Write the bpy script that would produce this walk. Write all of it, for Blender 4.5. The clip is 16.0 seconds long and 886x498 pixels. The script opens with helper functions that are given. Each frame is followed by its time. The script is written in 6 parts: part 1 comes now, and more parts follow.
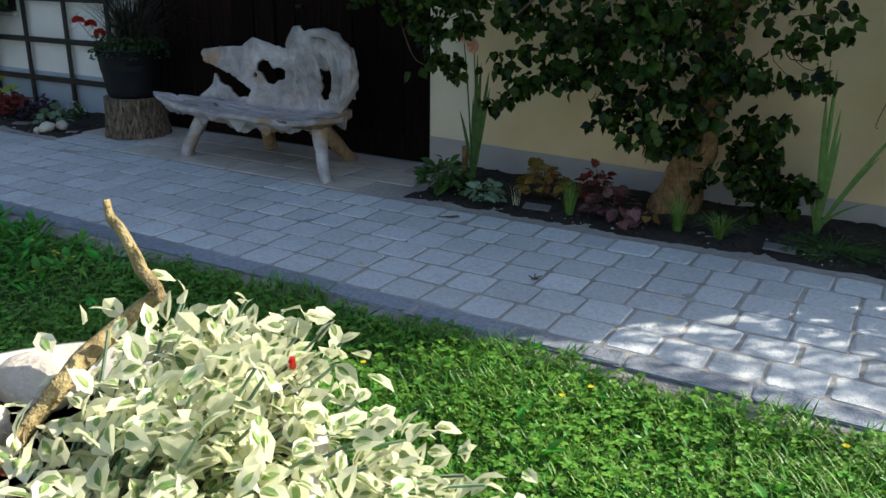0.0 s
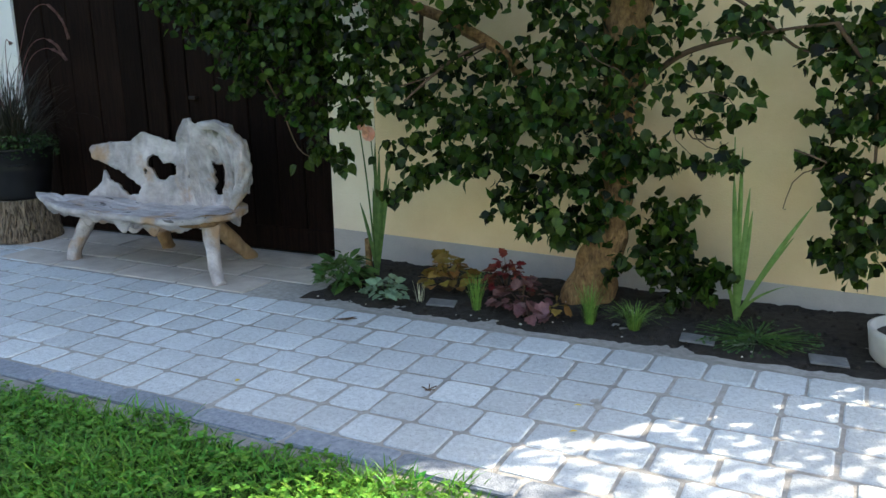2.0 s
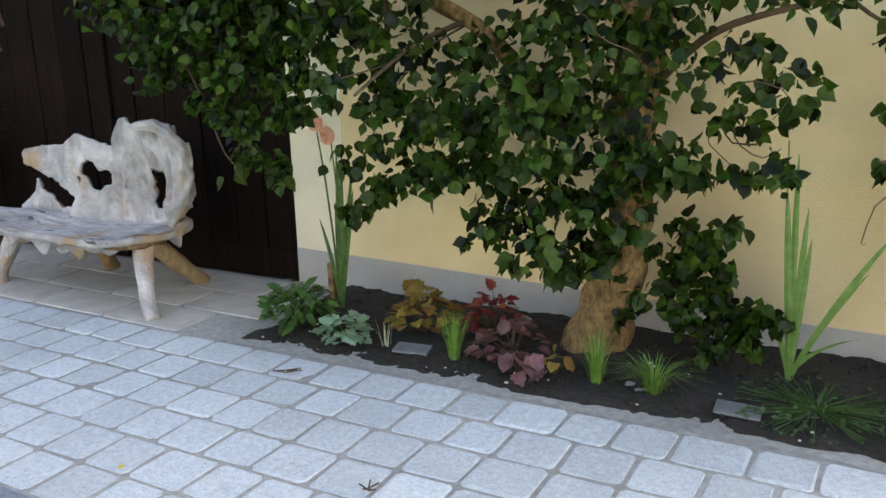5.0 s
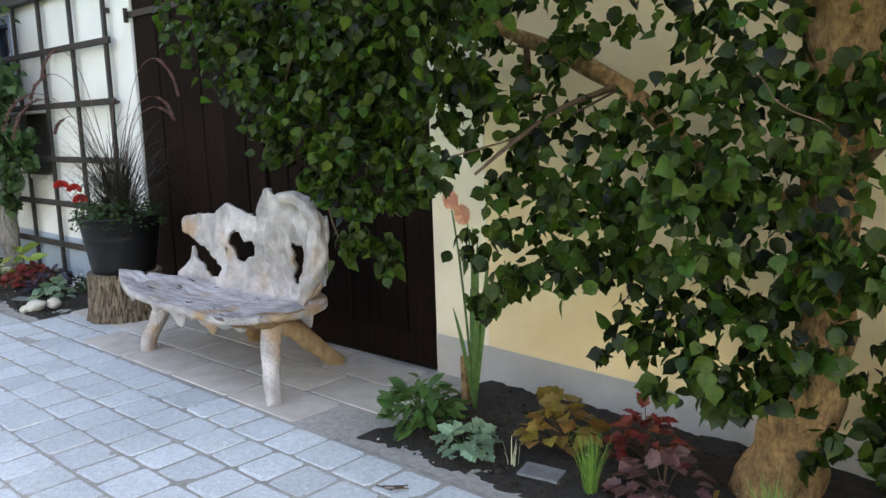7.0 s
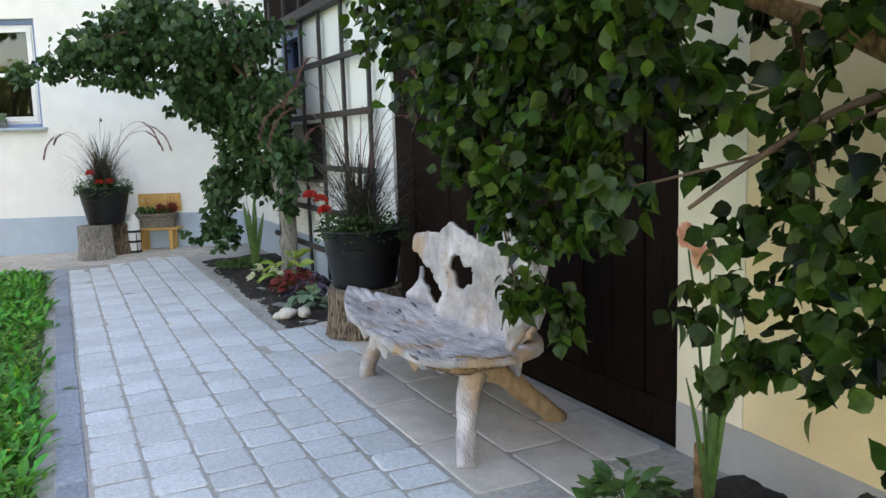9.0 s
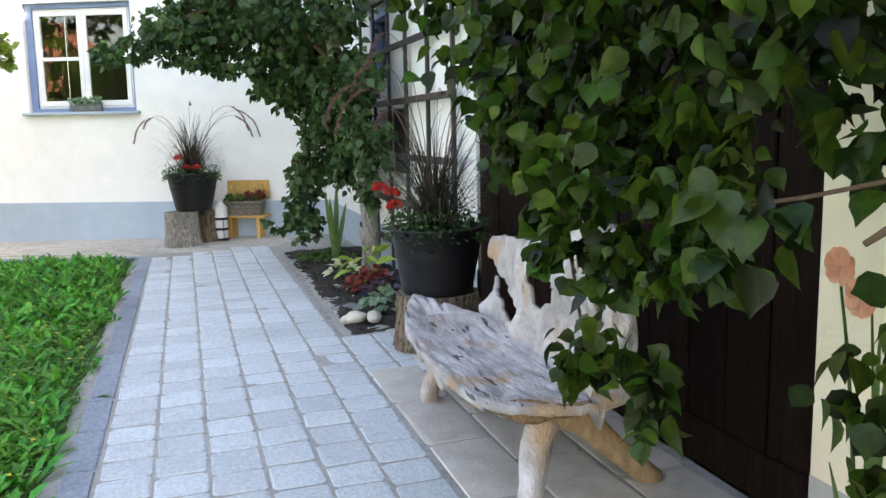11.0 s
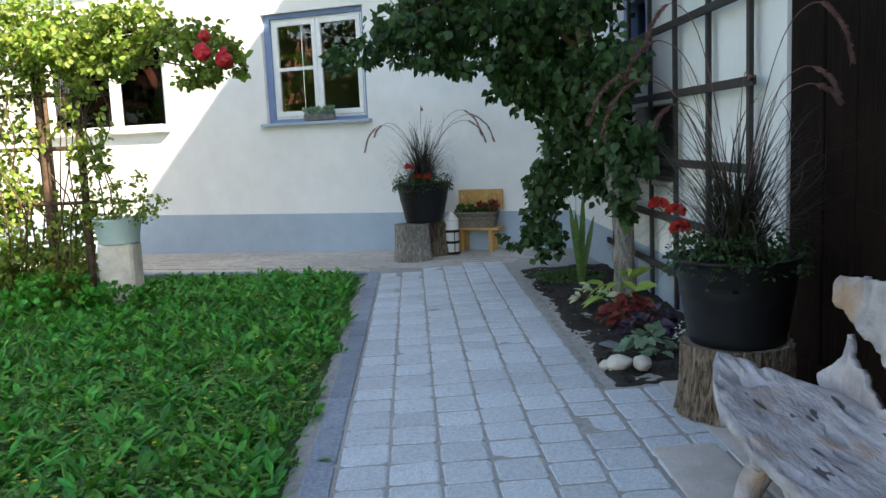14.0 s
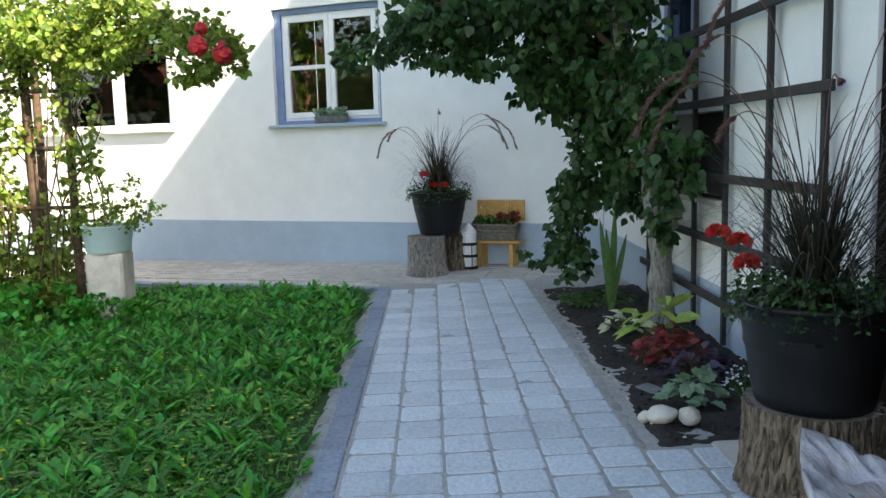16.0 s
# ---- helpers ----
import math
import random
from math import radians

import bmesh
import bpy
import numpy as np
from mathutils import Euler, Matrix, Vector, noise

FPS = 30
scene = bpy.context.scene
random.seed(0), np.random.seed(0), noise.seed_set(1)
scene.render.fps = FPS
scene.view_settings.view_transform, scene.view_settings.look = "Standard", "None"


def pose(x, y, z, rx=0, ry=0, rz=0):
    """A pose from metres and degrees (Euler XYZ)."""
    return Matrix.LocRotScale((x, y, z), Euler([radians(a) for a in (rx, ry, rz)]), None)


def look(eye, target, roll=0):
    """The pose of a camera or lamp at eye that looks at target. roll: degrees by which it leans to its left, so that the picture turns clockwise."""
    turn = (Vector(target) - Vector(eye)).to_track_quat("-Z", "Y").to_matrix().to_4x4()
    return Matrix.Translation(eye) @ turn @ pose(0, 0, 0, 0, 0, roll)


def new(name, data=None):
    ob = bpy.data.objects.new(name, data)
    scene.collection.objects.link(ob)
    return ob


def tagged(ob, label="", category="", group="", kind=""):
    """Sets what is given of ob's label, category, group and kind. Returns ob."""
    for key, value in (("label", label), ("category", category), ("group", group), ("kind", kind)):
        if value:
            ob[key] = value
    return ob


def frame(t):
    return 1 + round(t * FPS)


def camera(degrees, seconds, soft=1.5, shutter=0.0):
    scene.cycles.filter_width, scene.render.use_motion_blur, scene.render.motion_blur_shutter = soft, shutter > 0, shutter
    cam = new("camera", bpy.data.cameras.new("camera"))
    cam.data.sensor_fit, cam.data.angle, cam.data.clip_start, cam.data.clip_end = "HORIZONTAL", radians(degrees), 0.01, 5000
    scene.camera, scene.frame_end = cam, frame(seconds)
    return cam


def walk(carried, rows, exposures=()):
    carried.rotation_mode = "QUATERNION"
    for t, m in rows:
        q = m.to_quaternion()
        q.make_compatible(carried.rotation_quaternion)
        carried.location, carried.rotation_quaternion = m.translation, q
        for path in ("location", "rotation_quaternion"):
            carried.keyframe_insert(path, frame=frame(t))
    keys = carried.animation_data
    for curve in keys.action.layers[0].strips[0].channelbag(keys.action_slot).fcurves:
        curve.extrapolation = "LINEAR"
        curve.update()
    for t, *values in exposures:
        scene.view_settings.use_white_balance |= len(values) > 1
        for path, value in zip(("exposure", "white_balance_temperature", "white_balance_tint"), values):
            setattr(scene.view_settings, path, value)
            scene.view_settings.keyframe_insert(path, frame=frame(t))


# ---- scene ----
cam = camera(56.2, 16.0)
PATH = [
    (0, (0.588, 1.136, 1.492), (-0.39, 2.76, 0.854), 0.56),
    (0.5, (0.562, 1.285, 1.488), (-0.416, 2.901, 0.83), -0.14),
    (1, (0.612, 1.44, 1.492), (-0.415, 3.058, 0.921), -0.13),
    (1.5, (0.658, 1.546, 1.505), (-0.292, 3.23, 0.996), -0.69),
    (2, (0.659, 1.668, 1.499), (-0.246, 3.391, 1.039), -1.12),
    (2.5, (0.625, 1.857, 1.487), (-0.242, 3.605, 1.046), -0.85),
    (3, (0.61, 2.064, 1.459), (-0.26, 3.795, 0.961), -1.34),
    (5.5, (0.408, 2.891, 1.435), (-0.654, 4.525, 0.988), -1.83),
    (6, (0.397, 3.089, 1.462), (-0.835, 4.616, 1.07), -2.33),
    (6.5, (0.41, 3.235, 1.484), (-0.945, 4.666, 1.141), -2.06),
    (7, (0.341, 3.36, 1.455), (-1.029, 4.783, 1.14), -1.96),
    (7.5, (0.197, 3.557, 1.435), (-1.225, 4.942, 1.195), -1.73),
    (8, (0.112, 3.695, 1.445), (-1.391, 4.99, 1.195), -2.28),
    (8.5, (0.049, 3.938, 1.428), (-1.655, 4.954, 1.173), -2.86),
    (8.7, (0.012, 4.05, 1.438), (-1.745, 4.969, 1.178), -2.13),
    (10.8, (-0.558, 4.572, 1.439), (-2.436, 5.199, 1.155), -1.55),
    (11, (-0.661, 4.634, 1.424), (-2.553, 5.217, 1.137), -1.04),
    (11.5, (-0.87, 4.688, 1.387), (-2.793, 5.111, 1.039), -1.11),
    (12, (-1.091, 4.617, 1.359), (-3.024, 4.977, 0.993), -1.5),
    (12.5, (-1.345, 4.548, 1.363), (-3.289, 4.932, 1.095), -1.71),
    (13, (-1.495, 4.519, 1.383), (-3.455, 4.812, 1.111), -2.1),
    (13.5, (-1.651, 4.567, 1.419), (-3.63, 4.692, 1.16), -2.89),
    (14, (-1.777, 4.599, 1.426), (-3.759, 4.664, 1.164), -2.59),
    (14.5, (-1.925, 4.593, 1.435), (-3.908, 4.675, 1.188), -1.59),
    (15, (-2.114, 4.559, 1.454), (-4.099, 4.658, 1.234), -1.39),
    (15.5, (-2.291, 4.605, 1.438), (-4.274, 4.686, 1.191), -1.39),
    (16, (-2.486, 4.64, 1.455), (-4.47, 4.663, 1.202), -1.59),
]
EXPOSURE = [(0, 0.75, 6900, 9), (0.5, 0.80, 6900, 9), (1.0, 1.70, 7000, 10), (1.5, 1.88, 7300, 9), (3.0, 1.88, 7700, 11), (5.5, 2.58, 8800, 16), (7.0, 2.66, 8800, 17), (8.5, 2.47, 8700, 16),
            (11.0, 2.72, 8700, 16), (11.5, 2.25, 8100, 14), (12.5, 1.96, 8000, 13), (13.5, 2.0, 7700, 12), (14.0, 1.78, 7500, 11), (16.0, 1.88, 7500, 10)]
walk(cam, [(t, look(eye, target, roll)) for t, eye, target, roll in PATH], EXPOSURE)

# ---------------------------------------------------------------- light
SUN = Vector((0.70, 0.67, 0.74)).normalized()
world = bpy.data.worlds.new("sky")
scene.world = world
world.use_nodes = True
wn = world.node_tree
sky = wn.nodes.new("ShaderNodeTexSky")
sky.sky_type, sky.sun_disc = "NISHITA", False
sky.sun_elevation, sky.sun_rotation = math.asin(SUN.z), math.atan2(SUN.x, SUN.y)
sky.air_density, sky.dust_density = 1.0, 1.2
wn.links.new(sky.outputs[0], wn.nodes["Background"].inputs[0])
wn.nodes["Background"].inputs[1].default_value = 0.15
sun = new("sun", bpy.data.lights.new("sun", "SUN"))
sun.data.energy, sun.data.angle, sun.data.color = 5.0, radians(0.6), (1.0, 0.94, 0.84)
sun.rotation_euler = (-SUN).to_track_quat("-Z", "Y").to_euler()


# ---------------------------------------------------------------- materials
def surface(name, dark, light, scale=8.0, rough=0.8, bump=0.3, big=0.6, stain=0.5, vary=0.0, metal=0.0,
            stretch=(1, 1, 1), per="", translucent=0.0, fine=60.0, hue=0.0, grit=0.0, spec=0.5):
    """A noisy surface: grain between two colours, broad stains, fine relief, and a random shift per piece or island."""
    m = bpy.data.materials.new(name)
    m.use_nodes = True
    n, l = m.node_tree.nodes, m.node_tree.links
    bsdf, out = n["Principled BSDF"], n["Material Output"]
    geo = n.new("ShaderNodeNewGeometry")
    mp = n.new("ShaderNodeMapping")
    mp.inputs["Scale"].default_value = stretch
    l.new(geo.outputs["Position"], mp.inputs[0])
    a = n.new("ShaderNodeTexNoise")
    a.inputs["Scale"].default_value, a.inputs["Detail"].default_value, a.inputs["Roughness"].default_value = scale, 6, 0.65
    l.new(mp.outputs[0], a.inputs["Vector"])
    ramp = n.new("ShaderNodeValToRGB")
    ramp.color_ramp.elements[0].position, ramp.color_ramp.elements[1].position = 0.3, 0.7
    ramp.color_ramp.elements[0].color, ramp.color_ramp.elements[1].color = (*dark, 1), (*light, 1)
    l.new(a.outputs["Fac"], ramp.inputs[0])
    b = n.new("ShaderNodeTexNoise")
    b.inputs["Scale"].default_value, b.inputs["Detail"].default_value = big, 4
    l.new(geo.outputs["Position"], b.inputs["Vector"])
    hsv = n.new("ShaderNodeHueSaturation")
    l.new(ramp.outputs[0], hsv.inputs["Color"])
    val = n.new("ShaderNodeMapRange")
    val.inputs["From Min"].default_value, val.inputs["From Max"].default_value = 0.3, 0.7
    val.inputs["To Min"].default_value, val.inputs["To Max"].default_value = 1 - stain * 0.5, 1 + stain * 0.25
    l.new(b.outputs["Fac"], val.inputs["Value"])
    value = val.outputs[0]
    if per:
        src = n.new("ShaderNodeObjectInfo").outputs["Random"] if per == "object" else geo.outputs["Random Per Island"]
        r = n.new("ShaderNodeMapRange")
        r.inputs["To Min"].default_value, r.inputs["To Max"].default_value = 1 - vary, 1 + vary
        l.new(src, r.inputs["Value"])
        mul = n.new("ShaderNodeMath")
        mul.operation = "MULTIPLY"
        l.new(value, mul.inputs[0]), l.new(r.outputs[0], mul.inputs[1])
        value = mul.outputs[0]
        if hue:
            w = n.new("ShaderNodeTexWhiteNoise")
            w.noise_dimensions = "1D"
            l.new(src, w.inputs["W"])
            h = n.new("ShaderNodeMapRange")
            h.inputs["To Min"].default_value, h.inputs["To Max"].default_value = 0.5 - hue, 0.5 + hue
            l.new(w.outputs["Value"], h.inputs["Value"]), l.new(h.outputs[0], hsv.inputs["Hue"])
    l.new(value, hsv.inputs["Value"])
    colour = hsv.outputs[0]
    c = n.new("ShaderNodeTexNoise")
    c.inputs["Scale"].default_value, c.inputs["Detail"].default_value = fine, 3
    l.new(mp.outputs[0], c.inputs["Vector"])
    if grit:
        g = n.new("ShaderNodeValToRGB")
        g.color_ramp.elements[0].position, g.color_ramp.elements[1].position = 0.34, 0.40
        g.color_ramp.elements[0].color = (1 - grit, 1 - grit, 1 - grit, 1)
        l.new(c.outputs["Fac"], g.inputs[0])
        mx = n.new("ShaderNodeMix")
        mx.data_type, mx.blend_type = "RGBA", "MULTIPLY"
        mx.inputs[0].default_value = 1
        l.new(colour, mx.inputs[6]), l.new(g.outputs[0], mx.inputs[7])
        colour = mx.outputs[2]
    l.new(colour, bsdf.inputs["Base Color"])
    bsdf.inputs["Roughness"].default_value, bsdf.inputs["Metallic"].default_value = rough, metal
    bsdf.inputs["Specular IOR Level"].default_value = spec
    add = n.new("ShaderNodeMath")
    add.operation = "ADD"
    l.new(a.outputs["Fac"], add.inputs[0]), l.new(c.outputs["Fac"], add.inputs[1])
    bm_ = n.new("ShaderNodeBump")
    bm_.inputs["Strength"].default_value, bm_.inputs["Distance"].default_value = bump, 0.01
    l.new(add.outputs[0], bm_.inputs["Height"]), l.new(bm_.outputs[0], bsdf.inputs["Normal"])
    if translucent:
        tr = n.new("ShaderNodeBsdfTranslucent")
        l.new(colour, tr.inputs[0])
        mix = n.new("ShaderNodeMixShader")
        mix.inputs[0].default_value = translucent
        l.new(bsdf.outputs[0], mix.inputs[1]), l.new(tr.outputs[0], mix.inputs[2])
        l.new(mix.outputs[0], out.inputs[0])
    return m


def leafy(name, dark, light, vary=0.35, hue=0.02, translucent=0.35, rough=0.45, spec=0.4):
    return surface(name, dark, light, scale=25, rough=rough, bump=0.15, big=2.0, stain=0.3, vary=vary, per="island", translucent=translucent, hue=hue, spec=spec)


def bleached(name, cracks=1.0):
    """Sun-bleached root wood: pale flowing grain, warm hollows, thin dark cracks."""
    m = surface(name, (0.31, 0.282, 0.282), (0.63, 0.588, 0.592), 5, 0.8, 1.0, 5.0, 0.7, stretch=(1.0, 2.6, 1.6), fine=34)
    n, l = m.node_tree.nodes, m.node_tree.links
    bsdf = n["Principled BSDF"]
    base = bsdf.inputs["Base Color"].links[0].from_socket
    geo = n.new("ShaderNodeNewGeometry")
    mp = n.new("ShaderNodeMapping")
    mp.inputs["Scale"].default_value = (1.0, 4.6, 4.6)
    l.new(geo.outputs["Position"], mp.inputs[0])
    c = n.new("ShaderNodeTexNoise")
    c.inputs["Scale"].default_value, c.inputs["Detail"].default_value, c.inputs["Distortion"].default_value = 4.2, 2, 0.1
    l.new(mp.outputs[0], c.inputs["Vector"])
    line = n.new("ShaderNodeMapRange")
    line.inputs["From Min"].default_value, line.inputs["From Max"].default_value = 0.655, 0.662
    l.new(c.outputs["Fac"], line.inputs["Value"])
    p = n.new("ShaderNodeTexNoise")
    p.inputs["Scale"].default_value = 5.5
    l.new(geo.outputs["Position"], p.inputs["Vector"])
    gate = n.new("ShaderNodeMapRange")
    gate.inputs["From Min"].default_value, gate.inputs["From Max"].default_value = 0.47, 0.50
    l.new(p.outputs["Fac"], gate.inputs["Value"])
    k = n.new("ShaderNodeMath")
    k.operation = "MULTIPLY"
    line.inputs["To Max"].default_value = cracks
    l.new(line.outputs[0], k.inputs[0]), l.new(gate.outputs[0], k.inputs[1])
    w = n.new("ShaderNodeTexNoise")
    w.inputs["Scale"].default_value, w.inputs["Detail"].default_value = 3.4, 4
    l.new(geo.outputs["Position"], w.inputs["Vector"])
    warm = n.new("ShaderNodeMapRange")
    warm.inputs["From Min"].default_value, warm.inputs["From Max"].default_value, warm.inputs["To Max"].default_value = 0.55, 0.66, 0.75
    l.new(w.outputs["Fac"], warm.inputs["Value"])
    a = n.new("ShaderNodeMix")
    a.data_type = "RGBA"
    a.inputs[7].default_value = (0.42, 0.24, 0.11, 1)
    l.new(warm.outputs[0], a.inputs[0]), l.new(base, a.inputs[6])
    b = n.new("ShaderNodeMix")
    b.data_type = "RGBA"
    b.inputs[7].default_value = (0.035, 0.028, 0.025, 1)
    l.new(k.outputs[0], b.inputs[0]), l.new(a.outputs[2], b.inputs[6])
    l.new(b.outputs[2], bsdf.inputs["Base Color"])
    return m


YELLOW_WALL = surface("yellow_plaster", (0.76, 0.57, 0.33), (0.84, 0.66, 0.41), 3, 0.9, 0.35, 0.5, 0.12, fine=90)
WHITE_WALL = surface("white_plaster", (0.76, 0.75, 0.73), (0.84, 0.83, 0.81), 3, 0.9, 0.35, 0.5, 0.10, fine=90)
GREY_PLINTH = surface("grey_plinth_paint", (0.40, 0.38, 0.37), (0.50, 0.47, 0.45), 5, 0.9, 0.35, 0.8, 0.25, fine=80)
BLUE_PLINTH = surface("blue_grey_plinth_paint", (0.34, 0.42, 0.50), (0.40, 0.48, 0.56), 4, 0.88, 0.3, 0.7, 0.15, fine=80)
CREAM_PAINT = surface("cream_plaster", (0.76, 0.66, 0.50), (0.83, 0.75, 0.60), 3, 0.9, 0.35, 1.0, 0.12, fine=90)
PAVER = surface("concrete_paver", (0.45, 0.492, 0.518), (0.66, 0.71, 0.74), 48, 0.85, 0.6, 1.6, 0.18, vary=0.11, per="object", fine=170, grit=0.42)
PAVER_ISLAND = surface("concrete_paver_far", (0.45, 0.492, 0.518), (0.66, 0.71, 0.74), 48, 0.85, 0.6, 1.6, 0.18, vary=0.11, per="island", fine=170, grit=0.42)
JOINT = surface("joint_sand", (0.28, 0.268, 0.25), (0.45, 0.435, 0.41), 30, 0.95, 0.6, 1.5, 0.4, fine=200)
MORTAR = surface("mortar_edge", (0.22, 0.21, 0.19), (0.40, 0.39, 0.37), 14, 0.95, 0.8, 2, 0.4, fine=90)
KERB = surface("dark_granite_kerb", (0.16, 0.195, 0.245), (0.31, 0.35, 0.41), 40, 0.75, 0.5, 1.5, 0.3, vary=0.15, per="object", fine=160, grit=0.3)
SLAB = surface("beige_stone_slab", (0.43, 0.385, 0.34), (0.60, 0.55, 0.50), 7, 0.8, 0.35, 1.2, 0.35, vary=0.10, per="object", fine=90)
FARPAVE = surface("sandy_paving", (0.42, 0.38, 0.33), (0.56, 0.52, 0.46), 9, 0.9, 0.4, 1.0, 0.3, vary=0.08, per="island", fine=90)
SOIL = surface("dark_garden_soil", (0.010, 0.008, 0.006), (0.045, 0.036, 0.030), 30, 0.95, 1.0, 2.5, 0.5, fine=120)
LAWN_SOIL = surface("lawn_earth", (0.018, 0.050, 0.010), (0.055, 0.11, 0.022), 30, 0.95, 0.8, 1.5, 0.5)
DOOR_WOOD = surface("dark_stained_boards", (0.004, 0.0026, 0.002), (0.020, 0.010, 0.007), 9, 0.85, 0.5, 1.0, 0.5, vary=0.3, per="object", stretch=(6, 6, 0.35), fine=40, spec=0.08)
TRELLIS_WOOD = surface("dark_trellis_wood", (0.008, 0.006, 0.006), (0.026, 0.019, 0.017), 14, 0.6, 0.4, 2, 0.3)
DRIFT = bleached("bleached_teak", 0.0)
DRIFT_SEAT = bleached("bleached_cracked_teak", 0.85)
TORN_WOOD = surface("torn_brown_teak", (0.07, 0.035, 0.015), (0.36, 0.21, 0.10), 16, 0.7, 0.9, 6, 0.7, stretch=(3, 3, 0.6))
DRIFT_WARM = surface("honey_teak", (0.24, 0.14, 0.07), (0.50, 0.33, 0.18), 9, 0.6, 0.5, 4, 0.6, stretch=(2.5, 2.5, 0.8))
BARK = surface("oak_bark", (0.020, 0.014, 0.010), (0.36, 0.27, 0.19), 17, 0.95, 1.0, 3, 0.4, stretch=(3.0, 3.0, 0.5), fine=22, grit=0.75)
CUT_WOOD = surface("cut_wood", (0.15, 0.12, 0.10), (0.32, 0.27, 0.22), 12, 0.85, 0.5, 4, 0.4)
TREE_BARK = surface("tan_tree_bark", (0.09, 0.042, 0.016), (0.44, 0.255, 0.11), 26, 0.9, 1.0, 5, 0.7, stretch=(1.5, 1.5, 0.8), fine=75, grit=0.35)
GREY_BARK = surface("grey_tree_bark", (0.13, 0.115, 0.10), (0.44, 0.40, 0.36), 18, 0.9, 1.0, 3, 0.5, stretch=(2.4, 2.4, 0.6), fine=30, grit=0.5)
TWIG = surface("brown_twig", (0.045, 0.026, 0.015), (0.13, 0.075, 0.042), 20, 0.8, 0.5)
POT_BLACK = surface("black_plastic_pot", (0.006, 0.006, 0.007), (0.012, 0.012, 0.014), 10, 0.40, 0.08, 3, 0.3, spec=0.3)
METAL_DARK = surface("rusty_iron", (0.015, 0.012, 0.010), (0.06, 0.045, 0.038), 30, 0.6, 0.5, metal=0.6)
BLUE_PAINT = surface("blue_paint", (0.13, 0.20, 0.36), (0.18, 0.26, 0.43), 6, 0.5, 0.15, 2, 0.2)
WHITE_PAINT = surface("white_paint", (0.74, 0.74, 0.73), (0.82, 0.82, 0.81), 6, 0.4, 0.1, 2, 0.12)
YELLOW_WOOD = surface("honey_pine", (0.46, 0.24, 0.06), (0.62, 0.36, 0.11), 10, 0.5, 0.3, 3, 0.3, stretch=(4, 0.6, 4))
WICKER = surface("grey_wicker", (0.11, 0.09, 0.07), (0.32, 0.28, 0.23), 40, 0.85, 0.6, per="island", vary=0.25)
STONE = surface("pale_stone", (0.46, 0.42, 0.36), (0.66, 0.62, 0.55), 9, 0.85, 0.6, 3, 0.4)
SLATE = surface("grey_slate", (0.10, 0.105, 0.11), (0.20, 0.205, 0.21), 12, 0.7, 0.4, 3, 0.3)
PALE_BLUE = surface("pale_blue_enamel", (0.50, 0.66, 0.72), (0.62, 0.76, 0.81), 5, 0.45, 0.15, 3, 0.3)
CREAM_POT = surface("cream_ceramic", (0.48, 0.46, 0.42), (0.62, 0.60, 0.56), 6, 0.5, 0.15, 3, 0.3)
TERRACOTTA = surface("red_roof_tiles", (0.22, 0.07, 0.04), (0.36, 0.13, 0.07), 5, 0.9, 0.4)
CURTAIN = surface("brown_curtain", (0.30, 0.13, 0.05), (0.46, 0.23, 0.10), 6, 0.9, 0.2, stretch=(8, 8, 0.3))
# near-black albedo: shade of unlit interiors behind windows and door is in this colour
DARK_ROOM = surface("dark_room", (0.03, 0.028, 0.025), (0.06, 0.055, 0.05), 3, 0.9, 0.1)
LEAF_TREE = leafy("tree_leaf", (0.011, 0.030, 0.004), (0.048, 0.094, 0.011), 0.95, 0.03, 0.48, 0.42, 0.35)
LEAF_DARK = leafy("dark_climber_leaf", (0.022, 0.062, 0.018), (0.055, 0.125, 0.035), 0.5, 0.015, 0.3)
LEAF_ROSE = leafy("rose_leaf", (0.12, 0.19, 0.03), (0.28, 0.38, 0.07), 0.4, 0.03, 0.45)
LEAF_LAWN = leafy("dandelion_leaf", (0.026, 0.175, 0.016), (0.085, 0.38, 0.045), 0.5, 0.025, 0.35)
GRASS = leafy("grass_blade", (0.058, 0.200, 0.020), (0.160, 0.380, 0.055), 0.4, 0.03, 0.35)
CLOVER = leafy("clover_leaf", (0.075, 0.22, 0.028), (0.16, 0.38, 0.06), 0.4, 0.02, 0.35)
SWORD_DARK = leafy("dark_sword_leaf", (0.04, 0.10, 0.025), (0.10, 0.20, 0.05), 0.25, 0.015, 0.3)
SWORD = leafy("sword_leaf", (0.08, 0.18, 0.04), (0.18, 0.33, 0.09), 0.25, 0.015, 0.3)
CHIVE = leafy("chive_blade", (0.10, 0.22, 0.04), (0.24, 0.42, 0.09), 0.3, 0.02, 0.3)
HERB = leafy("herb_leaf", (0.035, 0.095, 0.02), (0.085, 0.18, 0.045), 0.4, 0.02, 0.3)
SILVER_LEAF = leafy("silver_green_leaf", (0.12, 0.22, 0.13), (0.26, 0.38, 0.25), 0.3, 0.02, 0.25)
PALE_EDGE = leafy("cream_leaf_edge", (0.72, 0.74, 0.50), (0.85, 0.86, 0.64), 0.12, 0.01, 0.45)
VARIEGATED = leafy("variegated_centre", (0.14, 0.24, 0.07), (0.30, 0.42, 0.16), 0.3, 0.02, 0.3)
AMBER_LEAF = leafy("amber_leaf", (0.20, 0.13, 0.03), (0.36, 0.22, 0.06), 0.35, 0.03, 0.3)
RED_LEAF = leafy("dark_red_leaf", (0.14, 0.02, 0.018), (0.30, 0.05, 0.035), 0.35, 0.015, 0.3)
